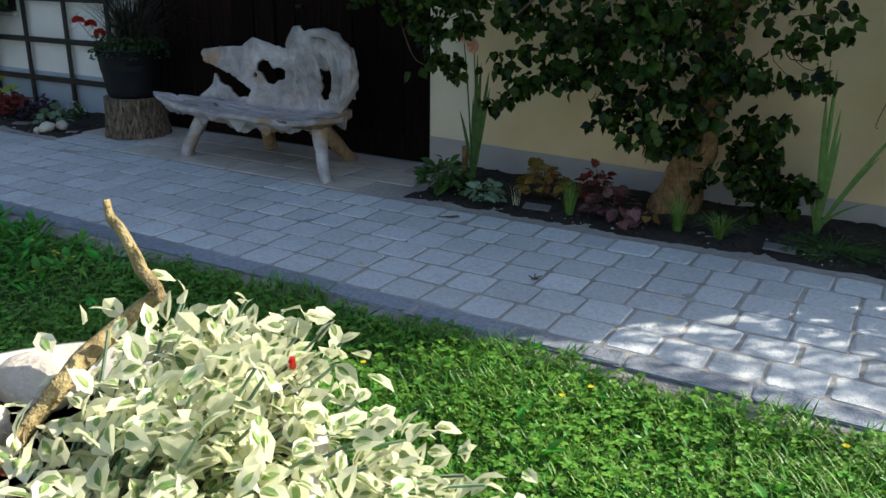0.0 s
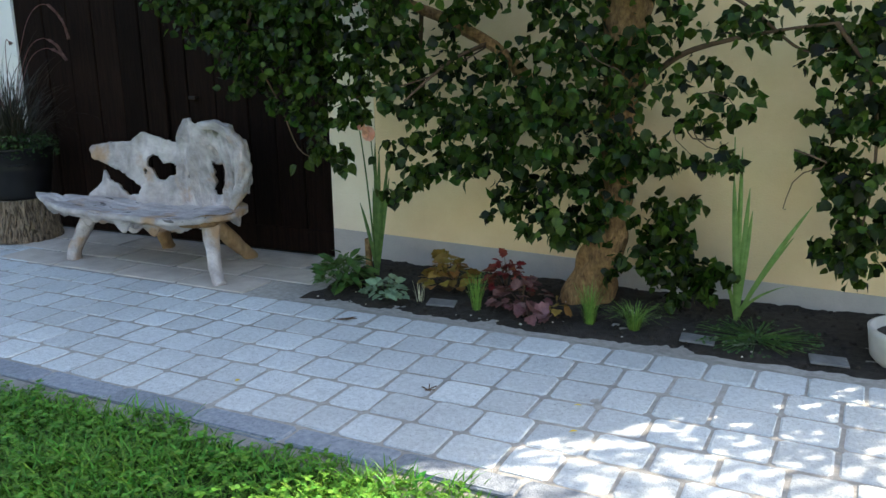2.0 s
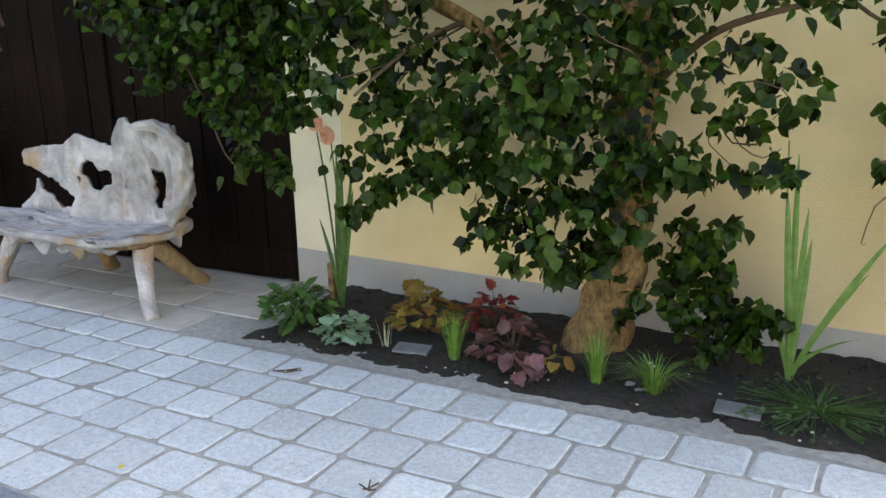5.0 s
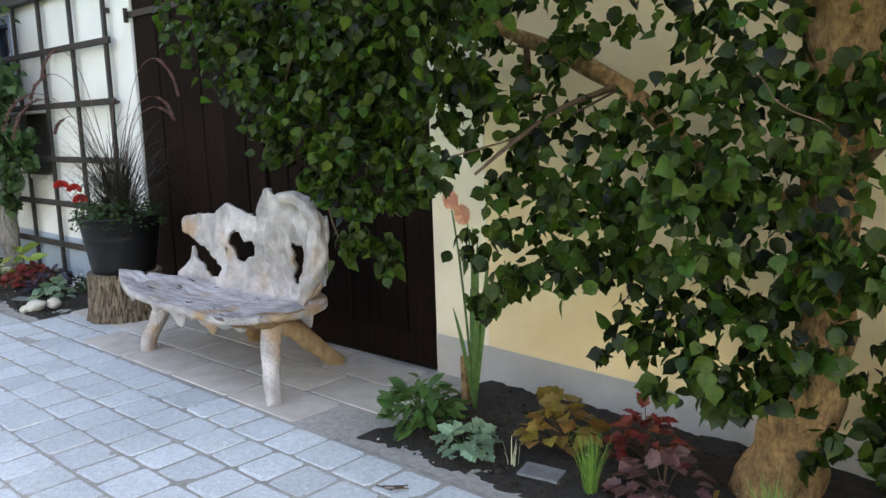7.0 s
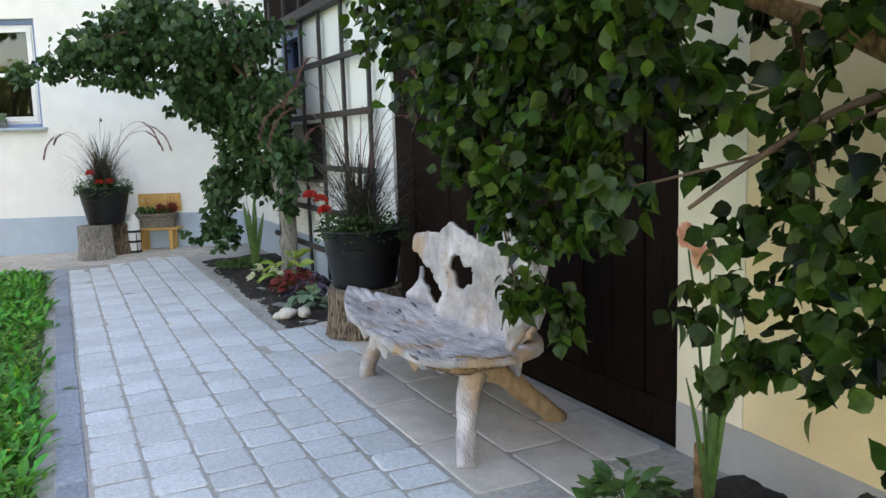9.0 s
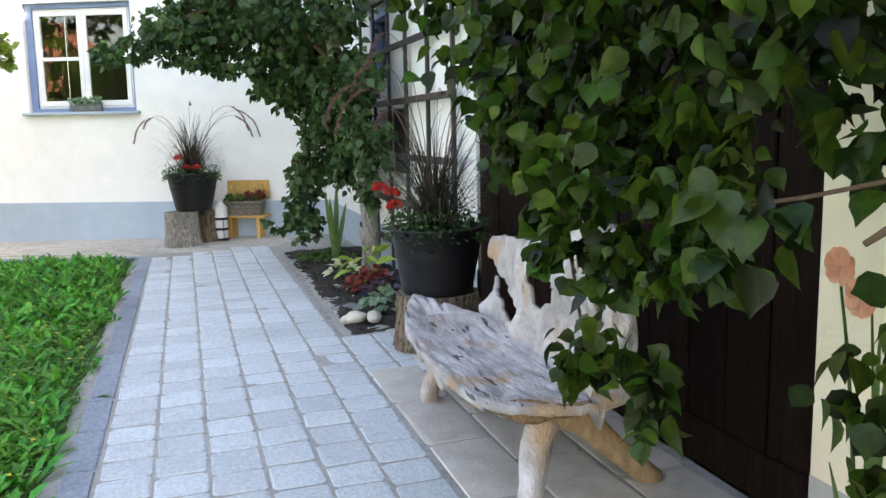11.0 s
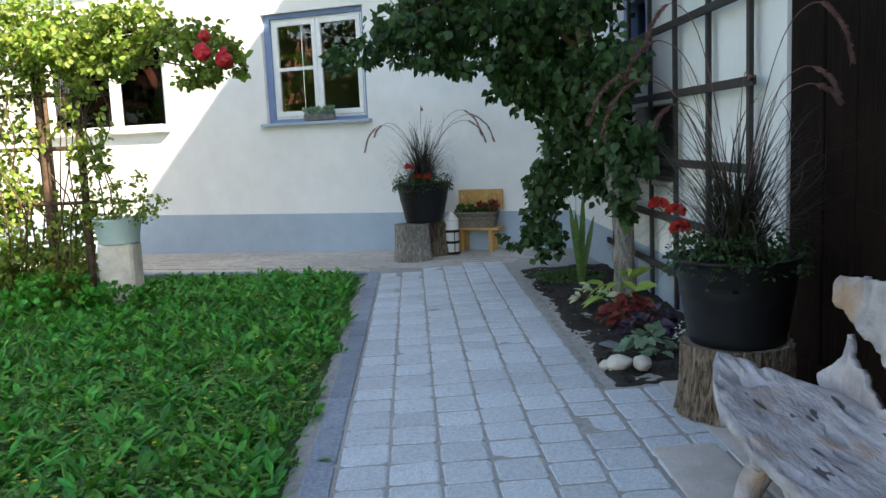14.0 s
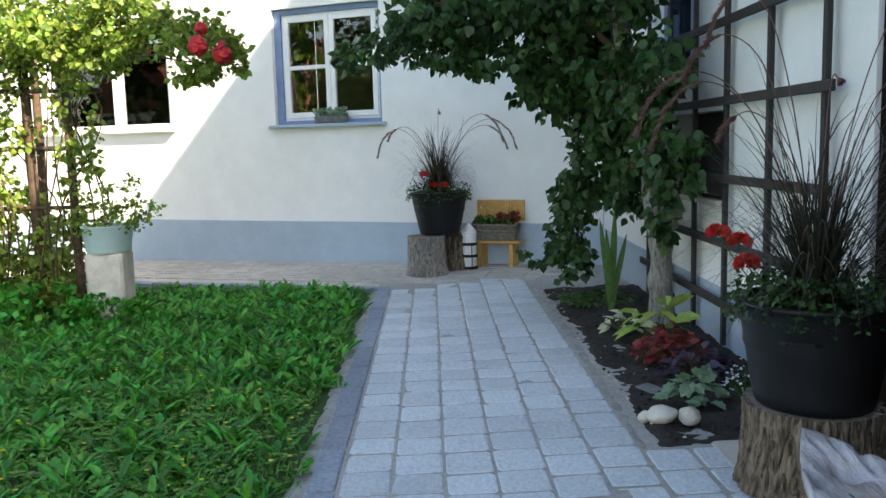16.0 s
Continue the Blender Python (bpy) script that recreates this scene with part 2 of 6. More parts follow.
PURPLE_LEAF = leafy("purple_leaf", (0.09, 0.034, 0.036), (0.22, 0.10, 0.10), 0.35, 0.02, 0.25)
BLACK_LEAF = leafy("plum_black_leaf", (0.022, 0.014, 0.03), (0.07, 0.05, 0.09), 0.35, 0.02, 0.2)
LIME_LEAF = leafy("lime_hosta_leaf", (0.24, 0.36, 0.06), (0.42, 0.55, 0.13), 0.25, 0.015, 0.35)
FOUNTAIN = leafy("dark_fountain_grass", (0.020, 0.020, 0.015), (0.06, 0.055, 0.035), 0.4, 0.03, 0.15)
PLUME = leafy("purple_plume", (0.16, 0.08, 0.075), (0.32, 0.19, 0.17), 0.25, 0.02, 0.3, 0.9, 0.1)
RED_FLOWER = leafy("red_petal", (0.52, 0.02, 0.015), (0.75, 0.05, 0.03), 0.2, 0.008, 0.25)
ROSE_RED = leafy("rose_petal", (0.42, 0.008, 0.015), (0.65, 0.025, 0.035), 0.25, 0.008, 0.2)
CORAL = leafy("coral_petal", (0.92, 0.38, 0.24), (0.97, 0.56, 0.42), 0.12, 0.01, 0.4)
WHITE_FLOWER = leafy("white_petal", (0.7, 0.7, 0.68), (0.85, 0.85, 0.82), 0.1, 0.0, 0.3)
YELLOW_FLOWER = leafy("yellow_petal", (0.70, 0.50, 0.02), (0.85, 0.65, 0.04), 0.15, 0.01, 0.3)
DRY = surface("dry_lichen_branch", (0.16, 0.11, 0.05), (0.52, 0.42, 0.20), 30, 0.95, 0.9, 8, 0.6)

GLASS = bpy.data.materials.new("window_glass")
GLASS.use_nodes = True
gn = GLASS.node_tree
gt, gg, gm, gf = (gn.nodes.new("ShaderNode" + k) for k in ("BsdfTransparent", "BsdfGlossy", "MixShader", "Fresnel"))
gt.inputs[0].default_value, gg.inputs["Roughness"].default_value, gf.inputs[0].default_value = (0.75, 0.78, 0.78, 1), 0.01, 1.7
gn.links.new(gf.outputs[0], gm.inputs[0]), gn.links.new(gt.outputs[0], gm.inputs[1]), gn.links.new(gg.outputs[0], gm.inputs[2])
gn.links.new(gm.outputs[0], gn.nodes["Material Output"].inputs[0])


# ---------------------------------------------------------------- mesh helpers
SLOPE = 0.02095
rng = np.random.default_rng(4)


def gz(y):
    """The ground rises a little towards the house."""
    return SLOPE * (min(max(y, -6.0), 6.6) - 4.07)


class Shape:
    """A mesh in the making: vertices and faces."""

    def __init__(self):
        self.v, self.f = [], []

    def add(self, verts, faces):
        k = len(self.v)
        self.v += [tuple(p) for p in verts]
        self.f += [tuple(i + k for i in f) for f in faces]
        return self

    def box(self, x0, x1, y0, y1, z0, z1, b=0.004):
        """A box with all twelve edges chamfered."""
        b = min(b, (x1 - x0) * 0.3, (y1 - y0) * 0.3, (z1 - z0) * 0.3)
        bm = bmesh.new()
        bmesh.ops.create_cube(bm, size=1)
        for v in bm.verts:
            v.co = ((x0 + x1) / 2 + v.co.x * (x1 - x0), (y0 + y1) / 2 + v.co.y * (y1 - y0), (z0 + z1) / 2 + v.co.z * (z1 - z0))
        if b > 0:
            bmesh.ops.bevel(bm, geom=bm.edges[:], offset=b, segments=1, affect="EDGES")
        bm.verts.index_update()
        self.add([v.co for v in bm.verts], [[v.index for v in f.verts] for f in bm.faces])
        bm.free()
        return self

    def tube(self, pts, radii, seg=8, wob=0.0, cap=True):
        """A tube along points with a radius at each; wob roughens it."""
        pts = [Vector(p) for p in pts]
        n = len(pts)
        if not hasattr(radii, "__len__"):
            radii = [radii] * n
        rings, side = [], None
        for i, p in enumerate(pts):
            d = (pts[min(i + 1, n - 1)] - pts[max(i - 1, 0)])
            d = d.normalized() if d.length > 1e-9 else Vector((0, 0, 1))
            if side is None:
                side = d.orthogonal().normalized()
            side = (side - d * side.dot(d))
            side = side.normalized() if side.length > 1e-6 else d.orthogonal().normalized()
            up = d.cross(side)
            for j in range(seg):
                a = 2 * math.pi * j / seg
                r = radii[i] * (1 + (wob * noise.noise(p * 7 + side * math.cos(a) * 2 + up * math.sin(a) * 2) if wob else 0))
                rings.append(p + side * (r * math.cos(a)) + up * (r * math.sin(a)))
        faces = [(i * seg + j, i * seg + (j + 1) % seg, (i + 1) * seg + (j + 1) % seg, (i + 1) * seg + j) for i in range(n - 1) for j in range(seg)]
        if cap:
            faces += [tuple(reversed(range(seg))), tuple((n - 1) * seg + j for j in range(seg))]
        return self.add(rings, faces)

    def lathe(self, profile, seg=40, centre=(0, 0, 0), wob=0.0, freq=3.0):
        """A turned body from (radius, height) pairs."""
        cx, cy, cz = centre
        vs = []
        for r, z in profile:
            for j in range(seg):
                a = 2 * math.pi * j / seg
                k = 1 + (wob * noise.noise(Vector((math.cos(a) * freq + cx, math.sin(a) * freq + cy, z * 2.0))) if wob else 0)
                vs.append((cx + r * k * math.cos(a), cy + r * k * math.sin(a), cz + z))
        n = len(profile)
        fs = [(i * seg + j, i * seg + (j + 1) % seg, (i + 1) * seg + (j + 1) % seg, (i + 1) * seg + j) for i in range(n - 1) for j in range(seg)]
        fs += [tuple(reversed(range(seg))), tuple((n - 1) * seg + j for j in range(seg))]
        return self.add(vs, fs)

    def leaves(self, where, ahead, up, length, width, shape="heart", fold=0.25, bend=0.25):
        """Many leaves at once: their feet, the way they point, the way their faces look, and sizes."""
        t = {"heart": ((0, 0), (0.12, 0.62), (0.36, 1.0), (0.62, 0.78), (0.84, 0.26), (1, 0)),
             "lobed": ((0, 0.35), (0.08, 0.95), (0.20, 0.72), (0.40, 1.08), (0.54, 0.74), (0.74, 0.80), (0.82, 0.42), (1, 0.12)),
             "blade": ((0, 0.25), (0.35, 1.0), (0.7, 0.75), (1, 0)),
             "oval": ((0, 0.12), (0.3, 0.9), (0.65, 0.9), (1, 0.05)),
             "dandelion": ((0, 0.14), (0.22, 0.42), (0.30, 0.22), (0.46, 0.68), (0.54, 0.42), (0.70, 1.0), (0.88, 0.75), (1, 0.08)),
             "round": ((0, 0.2), (0.2, 0.95), (0.55, 1.0), (0.85, 0.75), (1, 0.2)),
             "clover": ((0, 0.15), (0.45, 1.0), (1, 0.55))}[shape]
        p, a, u = (np.asarray(q, float).reshape(-1, 3) for q in (where, ahead, up))
        n = len(p)
        L, W = np.broadcast_to(np.asarray(length, float), n)[:, None], np.broadcast_to(np.asarray(width, float), n)[:, None]
        a = a / (np.linalg.norm(a, axis=1, keepdims=True) + 1e-9)
        s = np.cross(a, u)
        s /= np.linalg.norm(s, axis=1, keepdims=True) + 1e-9
        u = np.cross(s, a)
        cols = []
        for along, wide in t:
            mid = p + a * L * along - u * L * bend * along ** 2
            cols += [mid - s * W * 0.5 * wide + u * W * fold * wide * 0.5, mid, mid + s * W * 0.5 * wide + u * W * fold * wide * 0.5]
        v = np.stack(cols, 1)
        k = len(t) * 3
        base = len(self.v)
        self.v += [tuple(q) for q in v.reshape(-1, 3).tolist()]
        for i in range(n):
            o = base + i * k
            for j in range(len(t) - 1):
                q = o + 3 * j
                self.f += [(q, q + 1, q + 4, q + 3), (q + 1, q + 2, q + 5, q + 4)]
        return self

    def blades(self, where, ahead, length, width, bend=0.35):
        """Many grass blades at once, each a bent tapering strip."""
        p, a = np.asarray(where, float), np.asarray(ahead, float)
        n = len(p)
        a = a / np.linalg.norm(a, axis=1, keepdims=True)
        flat = np.column_stack([a[:, 0], a[:, 1], np.zeros(n)])
        flat /= np.linalg.norm(flat, axis=1, keepdims=True) + 1e-9
        s = np.column_stack([-flat[:, 1], flat[:, 0], np.zeros(n)])
        L, W = np.broadcast_to(length, n)[:, None], np.broadcast_to(width, n)[:, None]
        cols = []
        for u, w in ((0, 0.7), (0.4, 1.0), (0.75, 0.7)):
            c = p + a * L * u + (flat * 0.6 - (0, 0, 0.8)) * L * bend * u ** 2
            cols += [c - s * W * 0.5 * w, c + s * W * 0.5 * w]
        cols.append(p + a * L + (flat * 0.6 - (0, 0, 0.8)) * L * bend)
        base = len(self.v)
        self.v += [tuple(q) for q in np.stack(cols, 1).reshape(-1, 3).tolist()]
        for i in range(base, base + 7 * n, 7):
            self.f += [(i, i + 1, i + 3, i + 2), (i + 2, i + 3, i + 5, i + 4), (i + 4, i + 5, i + 6)]
        return self

    def mesh(self, name, smooth=False):
        me = bpy.data.meshes.new(name)
        me.from_pydata(self.v, [], self.f)
        if smooth:
            me.polygons.foreach_set("use_smooth", [True] * len(me.polygons))
        me.update()
        return me


def thing(name, at=(0, 0, 0), label="", category="", group="", kind="", turn=0.0):
    """A thing made of parts: an empty at its base."""
    ob = new(name)
    ob.empty_display_size = 0.1
    ob.matrix_basis = pose(*at, 0, 0, turn)
    return tagged(ob, label, category, group, kind)


def part(name, shape, material, parent=None, label="", smooth=False, m=None):
    """One mesh object under a thing or a part, in its thing's own space."""
    ob = new(name, shape if isinstance(shape, bpy.types.Mesh) else shape.mesh(name, smooth))
    if not ob.data.materials:
        ob.data.materials.append(material)
    ob.parent = parent
    if m is not None:
        ob.matrix_basis = m
    return tagged(ob, label)


def single(name, shape, material, label, category, group="", kind="", smooth=False):
    return tagged(part(name, shape, material, None, label, smooth), "", category, group, kind)


def unit(n, flat=0.0):
    """n random directions; flat presses them towards the horizontal."""
    d = rng.normal(size=(n, 3))
    d[:, 2] *= 1 - flat
    return d / np.linalg.norm(d, axis=1, keepdims=True)


def spline(keys, n):
    """n points on a smooth line through keys."""
    keys = np.asarray(keys, float)
    t = np.linspace(0, len(keys) - 1, n)
    i = np.clip(t.astype(int), 0, len(keys) - 2)
    f = (t - i)[:, None]
    k = lambda j: keys[np.clip(j, 0, len(keys) - 1)]
    a, b, c, d = k(i - 1), k(i), k(i + 1), k(i + 2)
    return 0.5 * (2 * b + (c - a) * f + (2 * a - 5 * b + 4 * c - d) * f ** 2 + (3 * b - 3 * c + d - a) * f ** 3)


# ---------------------------------------------------------------- the setting
WALL_Y = 6.555
FAR_DIR = Vector((0.42, 1, 0)).normalized()
FAR_TURN = math.degrees(math.atan2(-0.42, 1))


def far(y, off=0.0, z=0.0):
    """A point on the far wall's face, off metres out in front of it."""
    nrm = Vector((FAR_DIR.y, -FAR_DIR.x, 0))
    return Vector((-12.15 + 0.42 * (y - 5.5), y, z)) + nrm * off


def ground_sheet():
    s = Shape()
    xs, ys = (-300, -60, -20, -14, -8, -2, 4, 20, 60, 300), (-300, -60, -20, -6, 0, 4.05, 6.6, 20, 60, 300)
    s.add([(x, y, gz(y) - 0.04) for y in ys for x in xs], [(j * 10 + i, j * 10 + i + 1, j * 10 + i + 11, j * 10 + i + 10) for j in range(9) for i in range(9)])
    single("ground", s, LAWN_SOIL, "earth under the lawn, partly bare and mossy", "ground", kind="structure")
    p = Shape()
    p.add([(-12.6, 4.06, gz(4.06) - 0.0045), (3.5, 4.06, gz(4.06) - 0.0045), (3.5, 6.56, gz(6.56) - 0.0045), (-12.6, 6.56, gz(6.56) - 0.0045)], [(0, 1, 2, 3)])
    single("paving_bed", p, JOINT, "sand and mortar between the path's pavers", "path bedding", kind="structure")


def wall_run(name, x0, x1, material, label, height, y0=WALL_Y, y1=WALL_Y + 0.4, holes=()):
    """A straight wall along x, with rectangular openings (x0, x1, z0, z1)."""
    xs = sorted({x0, x1, *(h[0] for h in holes), *(h[1] for h in holes)})
    zs = sorted({-0.3, height, *(h[2] for h in holes), *(h[3] for h in holes)})
    bm = bmesh.new()
    for a, b in zip(xs, xs[1:]):
        for c, d in zip(zs, zs[1:]):
            if any(h[0] <= a and b <= h[1] and h[2] <= c and d <= h[3] for h in holes):
                continue
            s = Shape().box(a, b, y0, y1, c, d, 0)
            vs = [bm.verts.new(v) for v in s.v]
            for f in s.f:
                bm.faces.new([vs[i] for i in f])
    bmesh.ops.remove_doubles(bm, verts=bm.verts, dist=1e-4)
    seen = {}
    for f in bm.faces:
        seen.setdefault(tuple(round(c, 3) for c in f.calc_center_median()), []).append(f)
    bmesh.ops.delete(bm, geom=[f for fs in seen.values() if len(fs) > 1 for f in fs], context="FACES")
    me = bpy.data.meshes.new(name)
    bm.to_mesh(me)
    bm.free()
    return tagged(part(name, me, material, None, label), "", "wall", "", "structure")


def house():
    wall_run("wall_yellow", -2.80, 1.75, YELLOW_WALL, "warm yellow rough plaster house wall with soft stains", 6.75)
    wall_run("wall_white", -11.70, -6.07, WHITE_WALL, "white plastered house wall behind the trellis", 6.75,
             holes=((-9.0, -7.92, 1.03, 1.62), (-9.35, -8.58, 1.95, 2.6)))
    wall_run("wall_lintel", -6.07, -2.80, WHITE_WALL, "white plaster wall above the barn door", 6.75, holes=((-6.07, -2.80, -0.3, 2.95),))
    s = Shape().box(1.35, 1.75, WALL_Y + 0.4, 14, -0.3, 6.75, 0).box(-12.1, -11.7, WALL_Y + 0.4, 14, -0.3, 6.75, 0).box(-12.1, 1.75, 14, 14.3, -0.3, 6.75, 0)
    single("wall_back", s, WHITE_WALL, "white plastered outer walls of the house", "wall", kind="structure")
    r = Shape()
    r.add([(-12.5, 6.2, 6.7), (1.9, 6.2, 6.7), (1.9, 10.4, 9.1), (-12.5, 10.4, 9.1), (1.9, 14.6, 6.7), (-12.5, 14.6, 6.7),
           (-12.5, 6.2, 6.9), (1.9, 6.2, 6.9), (1.9, 10.4, 9.3), (-12.5, 10.4, 9.3), (1.9, 14.6, 6.9), (-12.5, 14.6, 6.9)],
          [(0, 3, 2, 1), (3, 5, 4, 2), (6, 7, 8, 9), (9, 8, 10, 11), (0, 1, 7, 6), (5, 11, 10, 4), (1, 2, 8, 7), (2, 4, 10, 8), (0, 6, 9, 3), (3, 9, 11, 5)])
    single("roof", r, TERRACOTTA, "red tiled roof of the house", "roof", kind="structure")
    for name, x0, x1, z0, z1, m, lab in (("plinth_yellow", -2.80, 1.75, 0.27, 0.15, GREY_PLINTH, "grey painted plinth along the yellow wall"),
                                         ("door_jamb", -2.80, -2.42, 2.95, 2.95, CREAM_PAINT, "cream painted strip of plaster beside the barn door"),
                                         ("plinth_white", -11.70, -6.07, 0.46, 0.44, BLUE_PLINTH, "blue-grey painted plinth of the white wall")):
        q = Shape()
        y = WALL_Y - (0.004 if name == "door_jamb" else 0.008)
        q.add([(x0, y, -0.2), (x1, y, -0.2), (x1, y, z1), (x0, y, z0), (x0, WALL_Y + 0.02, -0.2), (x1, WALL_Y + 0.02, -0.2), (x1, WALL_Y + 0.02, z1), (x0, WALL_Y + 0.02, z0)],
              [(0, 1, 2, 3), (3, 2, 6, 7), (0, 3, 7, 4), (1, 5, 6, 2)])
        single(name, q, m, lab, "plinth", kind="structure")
    f = thing("upper_boarding", (0, 0, 0), "dark brown wooden boarding and beam above the trellis", "boarding", kind="structure")
    for i in range(18):
        part("board", Shape().box(-9.9 + 0.21 * i, -9.9 + 0.21 * i + 0.205, 6.515, 6.545, 2.74, 4.2, 0.004), DOOR_WOOD, f)
    part("beam", Shape().box(-9.95, -6.10, 6.46, 6.55, 2.63, 2.735, 0.008), TRELLIS_WOOD, f)
    # dark small window and blue-framed window in the white wall
    w = thing("window_3", (0, 0, 0), "small dark window niche in the white wall, overgrown with leaves", "window", kind="structure")
    # opaque near-black box; the niche's shade is put into its colour
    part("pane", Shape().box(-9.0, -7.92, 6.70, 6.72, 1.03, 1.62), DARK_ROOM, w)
    part("window_sill", Shape().box(-9.03, -7.89, 6.50, 6.68, 0.99, 1.03), STONE, w)
    w = thing("window_4", (0, 0, 0), "blue-framed window high in the white wall", "window", kind="structure")
    part("window_frame", Shape().box(-9.35, -9.27, 6.56, 6.7, 1.95, 2.6).box(-8.66, -8.58, 6.56, 6.7, 1.95, 2.6).box(-9.27, -8.66, 6.56, 6.7, 1.95, 2.03).box(-9.27, -8.66, 6.56, 6.7, 2.52, 2.6), BLUE_PAINT, w)
    part("pane", Shape().box(-9.27, -8.66, 6.66, 6.67, 2.03, 2.52, 0.001), GLASS, w)
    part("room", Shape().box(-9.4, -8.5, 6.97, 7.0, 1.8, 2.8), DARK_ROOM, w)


def far_wall():
    nrm = Vector((FAR_DIR.y, -FAR_DIR.x, 0))
    # a local frame: u along the wall (metres from y = 0), v out of it
    base = far(0)
    m = Matrix(((FAR_DIR.x, -nrm.x, 0, base.x), (FAR_DIR.y, -nrm.y, 0, base.y), (0, 0, 1, 0), (0, 0, 0, 1)))
    k = 1.0846
    holes = ((2.655 * k, 4.06 * k, 1.735, 3.19), (-0.95 * k, 1.12 * k, 1.75, 3.0))
    ob = wall_run("wall_far", -9.0, 7.1, WHITE_WALL, "white plastered house wall with an old uneven surface", 4.6, 0.0, 0.45, holes)
    ob.matrix_basis = m
    q = Shape()
    q.box(-9.0, 7.1, -0.010, 0.01, -0.4, 0.505, 0.003)
    p = single("plinth_far", q, BLUE_PLINTH, "blue-grey painted plinth along the white wall", "plinth", kind="structure")
    p.matrix_basis = m
    r = single("roof_far", Shape().box(-9.2, 7.3, -0.5, 6.0, 4.6, 4.75, 0.01), TERRACOTTA, "eaves of the white house", "roof", kind="structure")
    r.matrix_basis = m
    # window with blue surround
    w = thing("window_1", (0, 0, 0), "white four-pane casement window with a blue painted surround and sill", "window", kind="structure")
    w.matrix_basis = m
    u0, u1, z0, z1 = holes[0]
    part("surround", Shape().box(u0, u0 + 0.10, 0.06, 0.13, z0, z1).box(u1 - 0.05, u1, 0.06, 0.13, z0, z1).box(u0 + 0.1, u1 - 0.05, 0.06, 0.13, z1 - 0.07, z1).box(u0 + 0.1, u1 - 0.05, 0.05, 0.13, z0, z0 + 0.055), BLUE_PAINT, w, "blue painted wooden surround")
    part("window_sill", Shape().box(u0 - 0.06, u1 + 0.06, -0.09, 0.06, z0 - 0.035, z0 + 0.005, 0.006), BLUE_PLINTH, w, "pale blue-grey stone sill")
    a0, a1, c0, c1 = u0 + 0.10, u1 - 0.05, z0 + 0.055, z1 - 0.07
    mid = (a0 + a1) / 2
    part("window_frame", Shape().box(a0, a0 + 0.03, 0.09, 0.16, c0, c1).box(a1 - 0.03, a1, 0.09, 0.16, c0, c1).box(a0 + 0.03, a1 - 0.03, 0.09, 0.16, c1 - 0.03, c1).box(a0 + 0.03, a1 - 0.03, 0.09, 0.16, c0, c0 + 0.03), WHITE_PAINT, w)
    for b0, b1 in ((a0 + 0.032, mid - 0.002), (mid + 0.002, a1 - 0.032)):
        h0, h1 = c0 + 0.032, c1 - 0.032
        bar = h0 + (h1 - h0) * 0.50
        sash = part("sash", Shape().box(b0, b0 + 0.065, 0.075, 0.13, h0, h1).box(b1 - 0.065, b1, 0.075, 0.13, h0, h1).box(b0 + 0.065, b1 - 0.065, 0.075, 0.13, h1 - 0.065, h1).box(b0 + 0.065, b1 - 0.065, 0.075, 0.13, h0, h0 + 0.07).box(b0 + 0.065, b1 - 0.065, 0.08, 0.125, bar - 0.024, bar + 0.024), WHITE_PAINT, w)
        for g0, g1 in ((h0 + 0.07, bar - 0.024), (bar + 0.024, h1 - 0.065)):
            pane = part("pane", Shape().box(b0 + 0.065, b1 - 0.065, 0.100, 0.106, g0, g1, 0.001), GLASS, sash)
            pane.visible_shadow = False
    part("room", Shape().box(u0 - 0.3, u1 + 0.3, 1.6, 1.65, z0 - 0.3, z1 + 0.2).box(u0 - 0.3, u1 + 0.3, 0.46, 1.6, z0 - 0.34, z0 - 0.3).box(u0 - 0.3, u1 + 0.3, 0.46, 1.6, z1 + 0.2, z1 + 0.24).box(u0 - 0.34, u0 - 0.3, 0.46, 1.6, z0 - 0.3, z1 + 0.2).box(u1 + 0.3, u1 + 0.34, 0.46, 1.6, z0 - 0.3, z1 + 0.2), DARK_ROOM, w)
    # second window behind the roses
    w = thing("window_2", (0, 0, 0), "white casement window with brown curtain behind the roses", "window", kind="structure")
    w.matrix_basis = m
    u0, u1, z0, z1 = holes[1]
    part("window_sill", Shape().box(u0 - 0.06, u1 + 0.06, -0.09, 0.06, z0 - 0.04, z0 + 0.005, 0.006), WHITE_WALL, w)
    part("window_frame", Shape().box(u0, u0 + 0.08, 0.06, 0.13, z0, z1).box(u1 - 0.08, u1, 0.06, 0.13, z0, z1).box(u0 + 0.08, u1 - 0.08, 0.06, 0.13, z1 - 0.08, z1).box(u0 + 0.08, u1 - 0.08, 0.06, 0.13, z0, z0 + 0.08).box(u0 + 1.2, u0 + 1.36, 0.06, 0.13, z0 + 0.08, z1 - 0.08), WHITE_PAINT, w)
    for b0, b1 in ((u0 + 0.08, u0 + 1.2), (u0 + 1.36, u1 - 0.08)):
        part("pane", Shape().box(b0, b1, 0.10, 0.106, z0 + 0.08, z1 - 0.08, 0.001), GLASS, w).visible_shadow = False
    c = Shape()
    n = 60
    c.add([(u0 + 1.3 + (u1 - u0 - 1.3) * i / n, 0.128 + 0.008 * math.sin(i * 1.3), z) for z in (z0, z1) for i in range(n + 1)], [(i, i + 1, n + 2 + i, n + 1 + i) for i in range(n)])
    part("curtain", c, CURTAIN, w, "brown pleated curtain", True)
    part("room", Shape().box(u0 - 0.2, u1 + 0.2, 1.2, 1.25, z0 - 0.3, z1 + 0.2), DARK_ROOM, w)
    return m


ground_sheet()
house()
FAR_M = far_wall()


